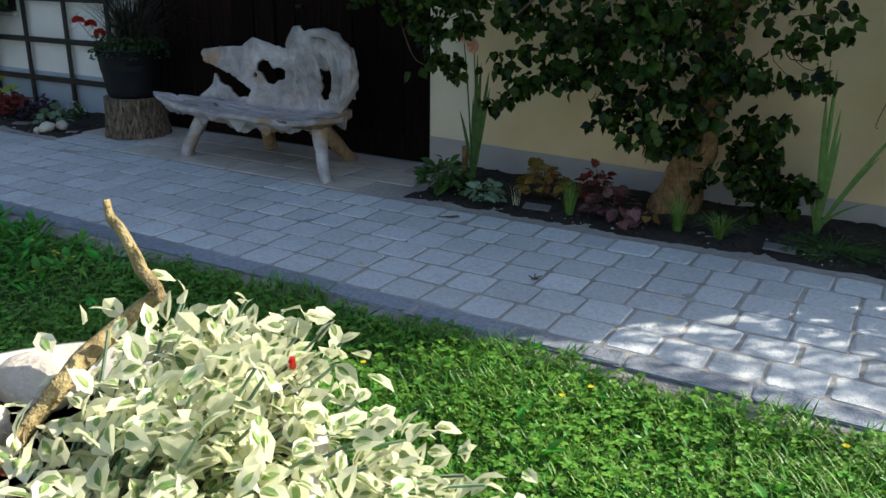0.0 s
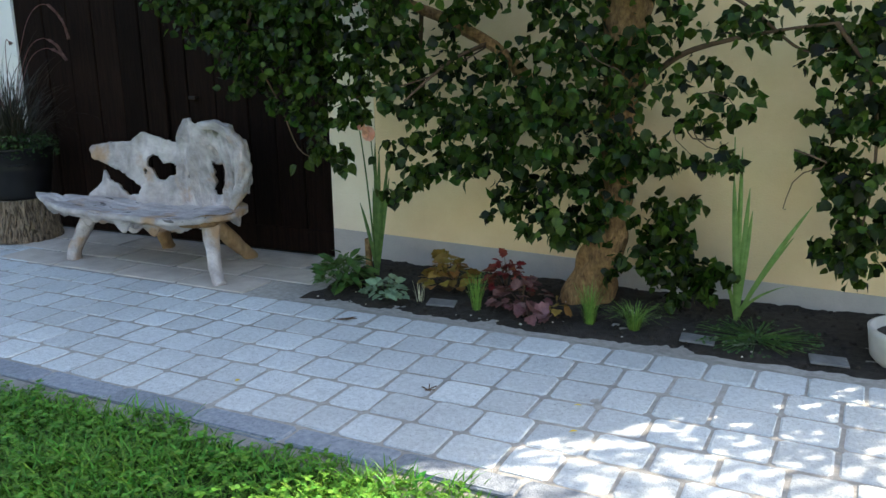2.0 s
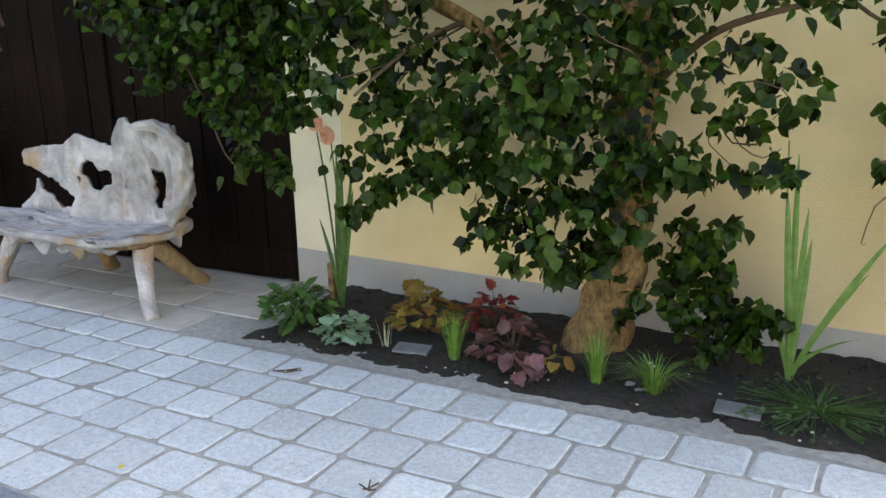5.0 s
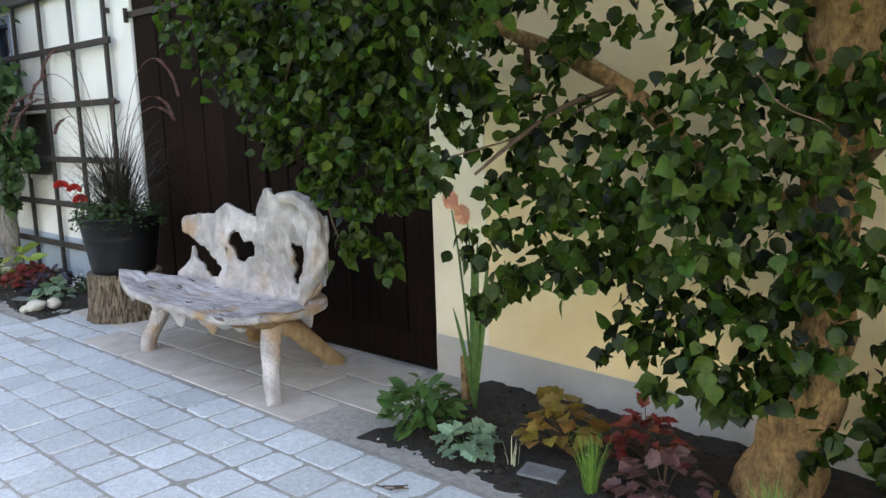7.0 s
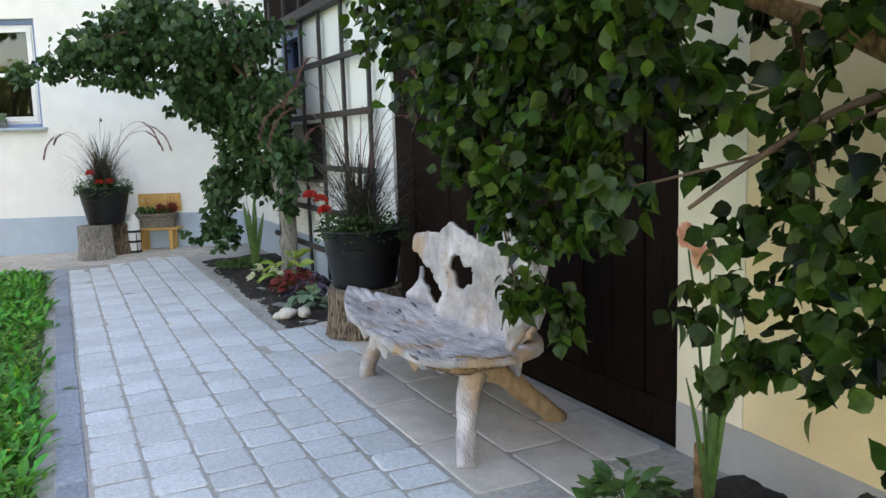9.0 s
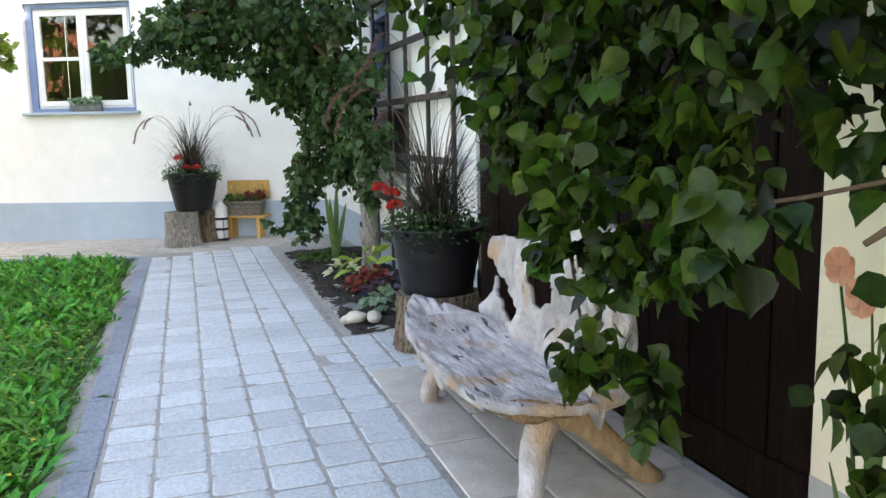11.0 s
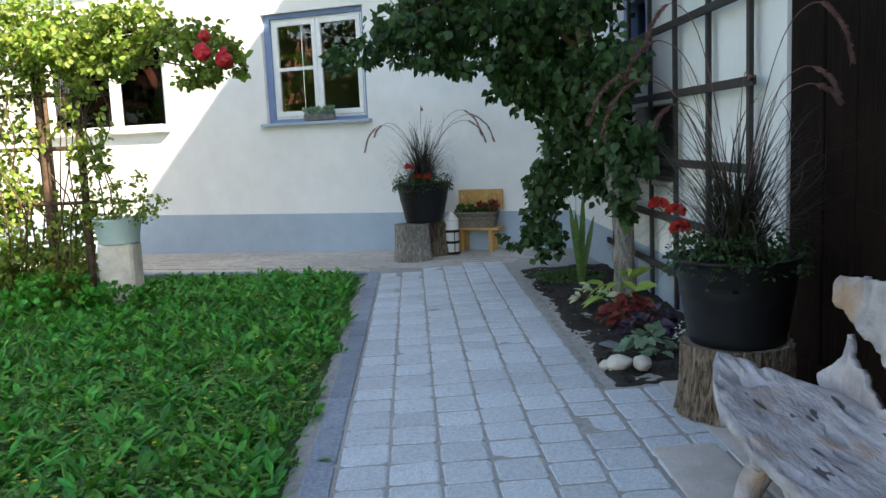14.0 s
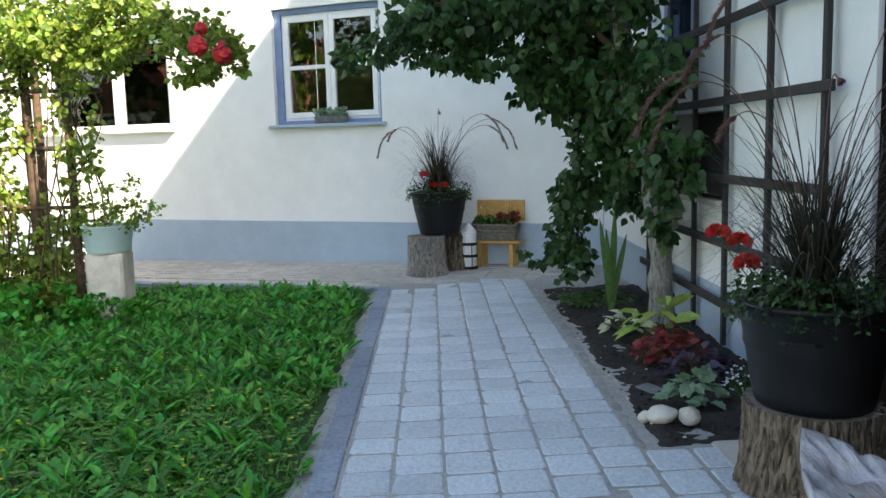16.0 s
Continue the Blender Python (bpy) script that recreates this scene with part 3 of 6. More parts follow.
# ---------------------------------------------------------------- barn door and trellis
def barn_door():
    d = thing("door_1", (0, 0, 0), "large dark-stained wooden double barn door, closed", "door", kind="structure")
    xs = [-6.07, -5.72, -5.42, -5.13, -4.85, -4.60, -4.395, -4.14, -3.86, -3.55, -3.30, -3.06, -2.80]
    for i, (a, b) in enumerate(zip(xs, xs[1:])):
        part("plank", Shape().box(a + 0.003, b - 0.003, WALL_Y + 0.02 + 0.006 * (i % 2), WALL_Y + 0.07, 0.055, 2.95, 0.006), DOOR_WOOD, d)
    part("cover_strip", Shape().box(-4.44, -4.35, WALL_Y - 0.008, WALL_Y + 0.02, 0.06, 2.95, 0.006), DOOR_WOOD, d)
    part("foot_board", Shape().box(-4.33, -2.81, WALL_Y + 0.004, WALL_Y + 0.02, 0.06, 0.24, 0.005), DOOR_WOOD, d, "worn brown board along the door's foot")
    part("foot_board", Shape().box(-6.06, -4.45, WALL_Y + 0.004, WALL_Y + 0.02, 0.06, 0.24, 0.005), DOOR_WOOD, d, "worn brown board along the door's foot")
    for x0, x1, z in ((-6.10, -5.30, 2.33), (-3.55, -2.77, 2.33)):
        h = part("strap_hinge", Shape().box(x0, x1, WALL_Y - 0.006, WALL_Y + 0.004, z - 0.025, z + 0.025, 0.003), METAL_DARK, d, "rusty iron strap hinge")
        e = x1 if x1 > -4 else x0
        part("hinge_pin", Shape().tube([(e, WALL_Y - 0.02, z - 0.06), (e, WALL_Y - 0.02, z + 0.05)], 0.017, 10), METAL_DARK, h)
    part("latch", Shape().box(-4.10, -4.03, WALL_Y - 0.02, WALL_Y + 0.02, 1.185, 1.21, 0.004), METAL_DARK, d, "small worn metal latch")
    part("backing", Shape().box(-6.07, -2.80, WALL_Y + 0.08, WALL_Y + 0.12, 0.0, 2.95, 0), DARK_ROOM, d)


def trellis():
    t = thing("trellis", (0, 0, 0), "dark wooden lattice trellis fixed to the white wall", "trellis")
    for x in (-6.42, -7.07, -7.74, -8.36, -8.98, -9.60):
        part("upright", Shape().box(x - 0.024, x + 0.024, 6.492, 6.520, 0.10, 3.0, 0.004), TRELLIS_WOOD, t)
    for z in (0.385, 0.775, 1.185, 1.67, 2.155):
        part("rail", Shape().box(-9.75, -6.29, 6.464, 6.490, z - 0.027, z + 0.027, 0.004), TRELLIS_WOOD, t)
    for x, z in ((-6.42, 0.2), (-6.42, 2.4), (-8.98, 0.2), (-8.98, 2.4)):
        part("spacer", Shape().box(x - 0.02, x + 0.02, 6.520, 6.56, z - 0.02, z + 0.02, 0.003), TRELLIS_WOOD, t)


barn_door()
trellis()


# ---------------------------------------------------------------- root-wood bench
def bench():
    b = thing("garden_bench", (-3.95, 5.95, 0), "bleached grey root-wood bench with a holed backrest", "bench")
    ox, oy = -3.95, 5.95
    keys = [(-5.03, 5.80), (-4.80, 5.70), (-4.45, 5.61), (-4.07, 5.575), (-3.75, 5.565), (-3.50, 5.575), (-3.32, 5.62), (-3.21, 5.71), (-3.17, 5.85), (-3.18, 6.0),
            (-3.25, 6.15), (-3.45, 6.22), (-3.75, 6.235), (-4.05, 6.20), (-4.35, 6.13), (-4.60, 6.05), (-4.78, 5.97), (-4.93, 5.90), (-5.03, 5.80)]
    ring = spline(keys, 261)[:-1]
    n, rings = len(ring), 44
    c = np.array((-3.95, 5.90))
    top, bot = [], []
    for r in range(rings + 1):
        k = r / rings
        for i, p in enumerate(ring):
            edge = noise.noise(Vector((p[0] * 9, p[1] * 9, 3))) * 0.009 + noise.noise(Vector((p[0] * 30, p[1] * 30, 5))) * (0.016 if p[0] < -4.5 and p[1] > 5.78 else 0.006)
            q = c + (p - c) * k * (1 + edge)
            x, y = q
            lift = 0.050 * max(0, (-4.45 - x) / 0.55) ** 1.5 + 0.035 * max(0, (y - 6.0) / 0.22) ** 2
            dish = -0.055 * (1 - k ** 2)
            grain = 0.009 * noise.noise(Vector((x * 4, y * 22, 1))) + 0.011 * noise.noise(Vector((x * 3, y * 6, 7)))
            gash = -0.09 * max(0, noise.noise(Vector((x * 5 + 3, y * 26, 2))) - 0.30) * 2.0
            knot = -0.065 * math.exp(-(((x + 4.78) / 0.05) ** 2 + ((y - 5.83) / 0.05) ** 2)) - 0.03 * math.exp(-(((x + 3.40) / 0.035) ** 2 + ((y - 5.70) / 0.03) ** 2))
            z = 0.487 + lift + dish + grain + gash + knot - 0.02 * k ** 8
            top.append((x - ox, y - oy, z - 0.0))
            th = (0.075 + 0.03 * (1 - k) + 0.012 * noise.noise(Vector((x * 3, y * 3, 9)))) * (1 - 0.55 * k ** 6)
            bot.append((x - ox, y - oy, z - th))
    s = Shape()
    m = len(top)
    s.add(top + bot, [(r * n + i, (r + 1) * n + i, (r + 1) * n + (i + 1) % n, r * n + (i + 1) % n) for r in range(rings) for i in range(n)]
          + [(m + r * n + i, m + r * n + (i + 1) % n, m + (r + 1) * n + (i + 1) % n, m + (r + 1) * n + i) for r in range(rings) for i in range(n)]
          + [(rings * n + i, m + rings * n + i, m + rings * n + (i + 1) % n, rings * n + (i + 1) % n) for i in range(n)])
    part("seat", s, DRIFT_SEAT, b, "bleached grey root-wood seat, cracked and knotted", True)

    # backrest: a curved sheet with natural holes
    prof = np.array([(-4.86, 0.825), (-4.83, 0.842), (-4.66, 0.868), (-4.50, 0.885), (-4.33, 0.895), (-4.295, 0.915), (-4.23, 0.968), (-4.17, 0.962), (-4.05, 0.940), (-3.975, 0.922), (-3.875, 0.898), (-3.83, 1.02),
                     (-3.785, 1.075), (-3.73, 1.07), (-3.63, 1.05), (-3.50, 1.052), (-3.42, 1.03), (-3.33, 0.985), (-3.25, 0.93), (-3.18, 0.85), (-3.14, 0.72), (-3.15, 0.56)])

    def inside(x, z):
        def poly(pts):
            c_ = False
            for (xa, za), (xb, zb) in zip(pts, pts[1:] + pts[:1]):
                if (za > z) != (zb > z) and x < (xb - xa) * (z - za) / (zb - za) + xa:
                    c_ = not c_
            return c_
        j = 0.008 * noise.noise(Vector((x * 25, z * 25, 4)))
        x, z = x + j, z + j
        if poly([(-4.95, 0.81), (-4.825, 0.80), (-4.80, 0.755), (-4.745, 0.740), (-4.50, 0.685), (-4.33, 0.620), (-4.19, 0.562), (-4.21, 0.512), (-4.36, 0.490), (-4.415, 0.535), (-4.46, 0.562), (-4.54, 0.585), (-4.62, 0.608), (-4.67, 0.655), (-4.69, 0.60), (-4.695, 0.57), (-4.73, 0.53), (-4.80, 0.48), (-4.86, 0.435), (-4.95, 0.42)]):
            return True
        if poly([(-4.145, 0.785), (-4.09, 0.815), (-4.03, 0.80), (-3.99, 0.745), (-3.92, 0.757), (-3.845, 0.735), (-3.84, 0.675), (-3.92, 0.663), (-3.965, 0.62), (-4.035, 0.635), (-4.08, 0.68), (-4.145, 0.73)]):
            return True
        if z < 0.66 and x > -3.34 + (z - 0.43) * 0.83:
            return True
        if ((x + 4.165) / 0.028) ** 2 + ((z - 0.685) / 0.020) ** 2 < 1 or ((x + 3.73) / 0.016) ** 2 + ((z - 0.665) / 0.016) ** 2 < 1:
            return True
        if poly([(-3.535, 0.78), (-3.48, 0.745), (-3.43, 0.70), (-3.405, 0.62), (-3.42, 0.55), (-3.50, 0.54), (-3.53, 0.60), (-3.515, 0.70)]):
            return True
        return False

    nu, nv = 260, 110
    x0, x1 = -4.85, -3.14
    faces = []
    idx = {}
    pts = []
    for i in range(nu + 1):
        x = x0 + (x1 - x0) * i / nu
        ztop = float(np.interp(x, prof[:, 0], prof[:, 1])) + 0.010 * noise.noise(Vector((x * 24, 0, 2))) + (0.012 * noise.noise(Vector((x * 60, 1, 2))) if x < -4.6 else 0.030 * noise.noise(Vector((x * 34, 1, 5))) if -3.72 < x < -3.25 else 0)
        for j in range(nv + 1):
            z = 0.43 + (ztop - 0.43) * j / nv
            h = (z - 0.43) / 0.6
            y = 6.08 + 0.09 * h - 0.02 * math.cos((x + 4.0) * 3) + 0.05 * max(0, (-4.35 - x)) - 0.45 * max(0, x + 3.42) ** 1.35
            y -= 0.05 * math.exp(-((x + 3.70) / 0.06) ** 2) * max(0, z - 0.7) * 3
            y += 0.028 * noise.noise(Vector((x * 5, z * 5, 1))) + 0.016 * noise.noise(Vector((x * 16, z * 7, 3))) + 0.10 * max(0, noise.noise(Vector((x * 11 + z * 5, z * 4, 6))) - 0.15) * (1.25 if x > -3.80 else 0.3)
            if x > -3.86:
                w = Vector((x * 13 + z * 4, z * 2.6, 11))
                y += (0.055 * abs(noise.noise(w)) + 0.02 * abs(noise.noise(w * 2.7))) * min(1, (x + 3.86) / 0.1) - 0.015
            idx[i, j] = len(pts)
            pts.append((x - ox, y - oy, z))
    for i in range(nu):
        x = x0 + (x1 - x0) * (i + 0.5) / nu
        for j in range(nv):
            if not inside(x, (pts[idx[i, j]][2] + pts[idx[i + 1, j + 1]][2]) / 2):
                faces.append((idx[i, j], idx[i + 1, j], idx[i + 1, j + 1], idx[i, j + 1]))
    me = bpy.data.meshes.new("backrest")
    me.from_pydata(pts, [], faces)
    bm = bmesh.new()
    bm.from_mesh(me)
    bmesh.ops.delete(bm, geom=[v for v in bm.verts if not v.link_faces], context="VERTS")
    bm.to_mesh(me)
    bm.free()
    me.polygons.foreach_set("use_smooth", [True] * len(me.polygons))
    back = part("backrest", me, DRIFT, b, "bleached grey root-wood backrest with ragged holes")
    sm = back.modifiers.new("smooth", "SMOOTH")
    sm.factor, sm.iterations = 0.5, 1
    so = back.modifiers.new("thick", "SOLIDIFY")
    so.thickness, so.offset = 0.024, -1.0
    rim = [(-3.62, 6.14, 1.035), (-3.45, 6.13, 1.03), (-3.33, 6.11, 0.975), (-3.22, 6.08, 0.88), (-3.16, 6.04, 0.75), (-3.155, 6.00, 0.64), (-3.185, 5.975, 0.565), (-3.22, 5.96, 0.49)]
    q = spline(rim, 60)
    rr = [0.024 + 0.020 * math.sin(math.pi * i / 59) for i in range(60)]
    part("rim", Shape().tube([(x - ox, y - oy, z) for x, y, z in q], rr, 20, 0.8), DRIFT, b, "thick rounded root curling round the end", True)
    for ks, rs, lab in (([(-3.62, 5.66, 0.425), (-3.45, 5.635, 0.43), (-3.29, 5.68, 0.435), (-3.21, 5.83, 0.44), (-3.19, 5.95, 0.455)], (0.010, 0.024, 0.032, 0.028, 0.012), "knotted honey-brown underside of the seat's end"),):
        q = spline(ks, 26)
        rr = np.interp(np.linspace(0, 1, 26), np.linspace(0, 1, len(rs)), rs)
        part("burl", Shape().tube([(x - ox, y - oy, z) for x, y, z in q], list(rr), 16, 1.0), TORN_WOOD, b, lab, True)
    legs = [([(-4.50, 5.86, 0.40), (-4.56, 5.83, 0.28), (-4.63, 5.78, 0.12), (-4.64, 5.77, 0.03)], [0.062, 0.050, 0.045, 0.050], DRIFT),
            ([(-3.27, 5.80, 0.39), (-3.24, 5.76, 0.30), (-3.17, 5.70, 0.12), (-3.10, 5.67, 0.028)], [0.066, 0.052, 0.045, 0.042], DRIFT),
            ([(-3.40, 5.92, 0.37), (-3.40, 6.04, 0.30), (-3.39, 6.20, 0.15), (-3.38, 6.32, 0.045)], [0.066, 0.054, 0.048, 0.042], DRIFT_WARM),
            ([(-4.15, 6.15, 0.38), (-4.18, 6.21, 0.25), (-4.22, 6.29, 0.10), (-4.23, 6.33, 0.045)], [0.06, 0.05, 0.045, 0.045], DRIFT_WARM)]
    for p, r, mm in legs:
        q = spline(p, 14)
        rr = np.interp(np.linspace(0, 1, 14), np.linspace(0, 1, 4), r)
        part("leg", Shape().tube([(x - ox, y - oy, z) for x, y, z in q], list(rr), 14, 0.35), mm, b, "", True)


bench()


# ---------------------------------------------------------------- stumps and pots
def stump(x, y, r, h, label, grey=False, lean=0.0):
    st = thing("tree_stump", (x, y, gz(y)), label, "tree stump")
    s = Shape()
    seg, rows = 380, 44
    vs = []
    for j in range(rows + 1):
        z = h * j / rows
        for i in range(seg):
            a = 2 * math.pi * i / seg
            w = Vector((math.cos(a) * r * 42 + x, math.sin(a) * r * 42 + y, z * 9))
            furrow = min(abs(noise.noise(w)) * 0.13, 0.030) + 0.008 * noise.noise(w * 2.7)
            big = 0.05 * noise.noise(Vector((math.cos(a) * 1.3 + x, math.sin(a) * 1.3 + y, 0)))
            k = r * (1 + big) + furrow - 0.024 + 0.03 * (1 - j / rows) ** 3
            vs.append((k * math.cos(a) + lean * z, k * math.sin(a), z))
    s.add(vs, [(j * seg + i, j * seg + (i + 1) % seg, (j + 1) * seg + (i + 1) % seg, (j + 1) * seg + i) for j in range(rows) for i in range(seg)])
    part("bark", s, GREY_BARK if grey else BARK, st, "deeply furrowed bark", True)
    top = Shape()
    top.add([(0 + lean * h, 0, h - 0.004)] + [(v[0] * 0.97, v[1] * 0.97, h - 0.006) for v in vs[-seg:]] + vs[-seg:],
            [(0, 1 + i, 1 + (i + 1) % seg) for i in range(seg)] + [(1 + i, 1 + seg + i, 1 + seg + (i + 1) % seg, 1 + (i + 1) % seg) for i in range(seg)])
    part("cut_face", top, CUT_WOOD, st, "weathered saw-cut top")
    return st


def fountain_pot(x, y, z, r0, r1, h, seed, spread, tall, plumes, flowers, label, n_blades, thick=0.0048):
    """A black pot with dark fountain grass, red geraniums and trailing green."""
    global rng
    rng = np.random.default_rng(seed)
    pot = thing("flower_pot", (x, y, z), "black plastic tub with two moulded bands", "flower pot")
    prof = [(r0 * 0.97, 0.0), (r0, 0.01)]
    for k in (0.1, 0.3, 0.55, 0.60, 0.66, 0.90, 0.93, 1.0):
        rr = r0 + (r1 - r0) * k
        prof.append((rr + (0.006 if k in (0.60, 0.93) else 0), h * k))
    prof += [(r1 + 0.012, h), (r1 + 0.012, h + 0.018), (r1 - 0.012, h + 0.018), (r1 - 0.02, h * 0.9)]
    part("tub", Shape().lathe(prof, 64), POT_BLACK, pot, "", True)
    part("potting_soil", Shape().lathe([(r1 - 0.025, h * 0.86), (r1 - 0.028, h * 0.9)], 32), SOIL, pot)
    for a in (-0.6, 2.5):
        c = Vector((math.cos(a), math.sin(a), 0))
        q = [c * (r1 * 0.93 + 0.01) + Vector((-c.y * d, c.x * d, h * 0.72 + e)) + c * (0.02 if abs(d) < 0.06 else 0) for d, e in ((-0.07, 0), (-0.05, 0.004), (0.05, 0.004), (0.07, 0))]
        part("handle", Shape().tube(q, 0.008, 6), POT_BLACK, pot)
    plant = thing("fountain_grass", (x, y, z + h * 0.88), label, "ornamental grass")
    bl = Shape()
    for i in range(n_blades):
        a = rng.uniform(0, 2 * math.pi)
        d = np.array((math.cos(a), math.sin(a)))
        L = tall * rng.uniform(0.35, 1.0)
        out = spread * rng.uniform(0.1, 1.2)
        curl, bow = rng.normal() * 0.12, rng.uniform(0.85, 1.9)
        st = d * rng.uniform(0, 0.09)
        k = rng.uniform(0.42, 1.35)
        t = np.linspace(0, 1, 9)
        w = thick * rng.uniform(0.45, 1.0)
        side = Vector((-d[1], d[0], 0))
        ps = [Vector((st[0] + d[0] * out * u ** bow - d[1] * curl * u ** 2.2, st[1] + min(d[1] * out * u ** bow + d[0] * curl * u ** 2.2, 0.36), L * (1.5 * u - 1.12 * k * u ** 2))) for u in t]
        vs = []
        for u, p in zip(t, ps):
            ww = w * (1 - u ** 2 * 0.9)
            vs += [p - side * ww, p + side * ww]
        bl.add(vs, [(2 * j, 2 * j + 1, 2 * j + 3, 2 * j + 2) for j in range(8)])
    tagged(part("blade_tuft", bl, FOUNTAIN, plant, "thin dark arching blades"), kind="stuff")
    for a, out, up, drop, ln in plumes:
        d = Vector((math.cos(a), math.sin(a), 0))
        ps = [Vector((0, 0, 0)), d * out * 0.18 + Vector((0, 0, up * 0.5)), d * out * 0.45 + Vector((0, 0, up * 0.88)), d * out * 0.75 + Vector((0, 0, up)), d * out * 1.0 + Vector((0, 0, up - drop * 0.4)), d * out * 1.10 + Vector((0, 0, up - drop))]
        q = spline(ps, 28)
        st = part("plume_stem", Shape().tube(q.tolist(), 0.0025, 5), PLUME, plant)
        k0 = int(28 * (1 - ln))
        pl = Shape()
        f = q[k0:]
        idx = rng.integers(0, len(f) - 1, 420)
        pos = f[idx] + (f[idx + 1] - f[idx]) * rng.random((420, 1))
        ah = unit(420) * 0.55 + (f[idx + 1] - f[idx]) / (np.linalg.norm(f[idx + 1] - f[idx], axis=1, keepdims=True) + 1e-9)
        pl.leaves(pos, ah, unit(420), rng.uniform(0.020, 0.036, 420), 0.0042, "blade", 0, 0)
        part("plume", pl, PLUME, st, "soft purplish bristly plume")
    # geranium foliage, trailing greenery and red heads
    g = thing("geranium", (x, y, z + h * 0.9), "red geranium with small green trailing leaves at the tub's rim", "geranium")
    lf = Shape()
    n = 1250
    a = rng.uniform(0, 2 * math.pi, n)
    rad = r1 * np.sqrt(rng.uniform(0.1, 1.30, n))
    hgt = np.where(rad > r1, -rng.uniform(-0.12, 0.025, n), rng.uniform(0.0, 0.17, n))
    pos = np.stack([np.cos(a) * rad, np.sin(a) * rad, hgt], 1)
    lf.leaves(pos, unit(n) + np.stack([np.cos(a), np.sin(a), 0 * a], 1) * 0.7, unit(n) + np.array((0, 0, 1.2)), rng.uniform(0.012, 0.034, n), rng.uniform(0.012, 0.030, n), "oval")
    part("foliage", lf, LEAF_DARK, g, "dense small green leaves")
    for fx, fy, fz in flowers:
        st = part("flower_stem", Shape().tube([(fx * 0.4, fy * 0.4, 0.0), (fx * 0.8, fy * 0.8, fz * 0.6), (fx, fy, fz)], 0.0025, 5), HERB, g)
        fl = Shape()
        d = unit(70)
        d[:, 2] = np.abs(d[:, 2]) * 0.8
        fl.leaves(np.array((fx, fy, fz)) + d * 0.026, d + unit(70) * 0.5, unit(70), 0.030, 0.027, "round", 0.1)
        part("flower_head", fl, RED_FLOWER, st, "bright red flower head")


stump(-5.68, 6.14, 0.262, 0.35, "round tree stump with deep brown bark beside the barn door")
fountain_pot(-5.68, 6.14, gz(6.14) + 0.35, 0.225, 0.292, 0.40, 11, 0.64, 1.05,
             [(4.27, 0.64, 0.97, 0.24, 0.42), (4.15, 0.60, 0.93, 0.26, 0.42), (4.40, 0.46, 1.10, 0.16, 0.36), (4.1, 0.40, 1.28, 0.20, 0.36), (4.3, 0.34, 0.80, 0.10, 0.3),
              (0.8, 0.46, 1.20, 0.26, 0.38), (0.85, 0.40, 0.93, 0.12, 0.34), (0.75, 0.42, 0.85, 0.08, 0.34), (0.5, 0.06, 0.92, 0.01, 0.12)],
             [(-0.26, -0.30, 0.29), (-0.18, -0.24, 0.26), (-0.04, -0.26, 0.19)], "dark purple fountain grass with drooping plumes", 400)
stump(-11.62, 4.56, 0.20, 0.435, "pale grey-barked log stump against the white house wall", True)
fountain_pot(-11.80, 4.72, gz(4.7) + 0.435, 0.225, 0.318, 0.45, 12, 0.50, 0.95,
             [(-1.7, 0.62, 0.78, 0.30, 0.34), (-1.4, 0.50, 0.80, 0.14, 0.3), (1.5, 0.66, 0.92, 0.30, 0.36), (1.35, 0.80, 0.86, 0.32, 0.4), (1.8, 0.74, 0.80, 0.26, 0.36), (0.2, 0.12, 0.98, 0.03, 0.15)],
             [(0.22, -0.16, 0.26), (0.25, -0.06, 0.14), (0.25, 0.06, 0.14)], "fountain grass with arching brown plumes", 380, thick=0.0062)
stump(-11.93, 4.86, 0.15, 0.42, "dark log behind the pale stump")


# ---------------------------------------------------------------- trees
def crown(name, clumps, material, parent, seed, size=(0.05, 0.10), shape="heart", label="", hang=0.9, density=1.0):
    """Leaves in clumps (x, y, z, rx, ry, rz, count), pointing out and down, uneven and gappy."""
    r = np.random.default_rng(seed)
    P, A, U, L = [], [], [], []
    for x, y, z, rx, ry, rz, n in clumps:
        n = int(n * density)
        # several sprigs in each clump
        m = max(3, n // 14)
        d = r.normal(size=(m, 3))
        d /= np.linalg.norm(d, axis=1, keepdims=True)
        ctr = d * (r.uniform(0.15, 1.0, (m, 1)) ** 0.5)
        pick = r.integers(0, m, n)
        pos = ctr[pick] + r.normal(size=(n, 3)) * 0.16
        P.append(pos * (rx, ry, rz) + (x, y, z))
        out = pos * (0.5, 1.0, 0.3)
        A.append(out * 0.5 + r.normal(size=(n, 3)) * 0.6 + (0, -0.12, -0.85 * hang))
        U.append(r.normal(size=(n, 3)) * 0.95 + (0, -0.5, 0.55))
        L.append(r.uniform(*size, n))
    L = np.concatenate(L)
    s = Shape().leaves(np.concatenate(P), np.concatenate(A), np.concatenate(U), L, L * r.uniform(0.74, 1.02, len(L)), shape, 0.3, 0.22)
    return part(name, s, material, parent, label, True)


def limb(parent, keys, r0, r1, material, wob=0.25, n=18, name="limb"):
    q = spline(keys, n)
    return part(name, Shape().tube(q.tolist(), np.linspace(r0, r1, n).tolist(), 12, wob), material, parent, "", True)


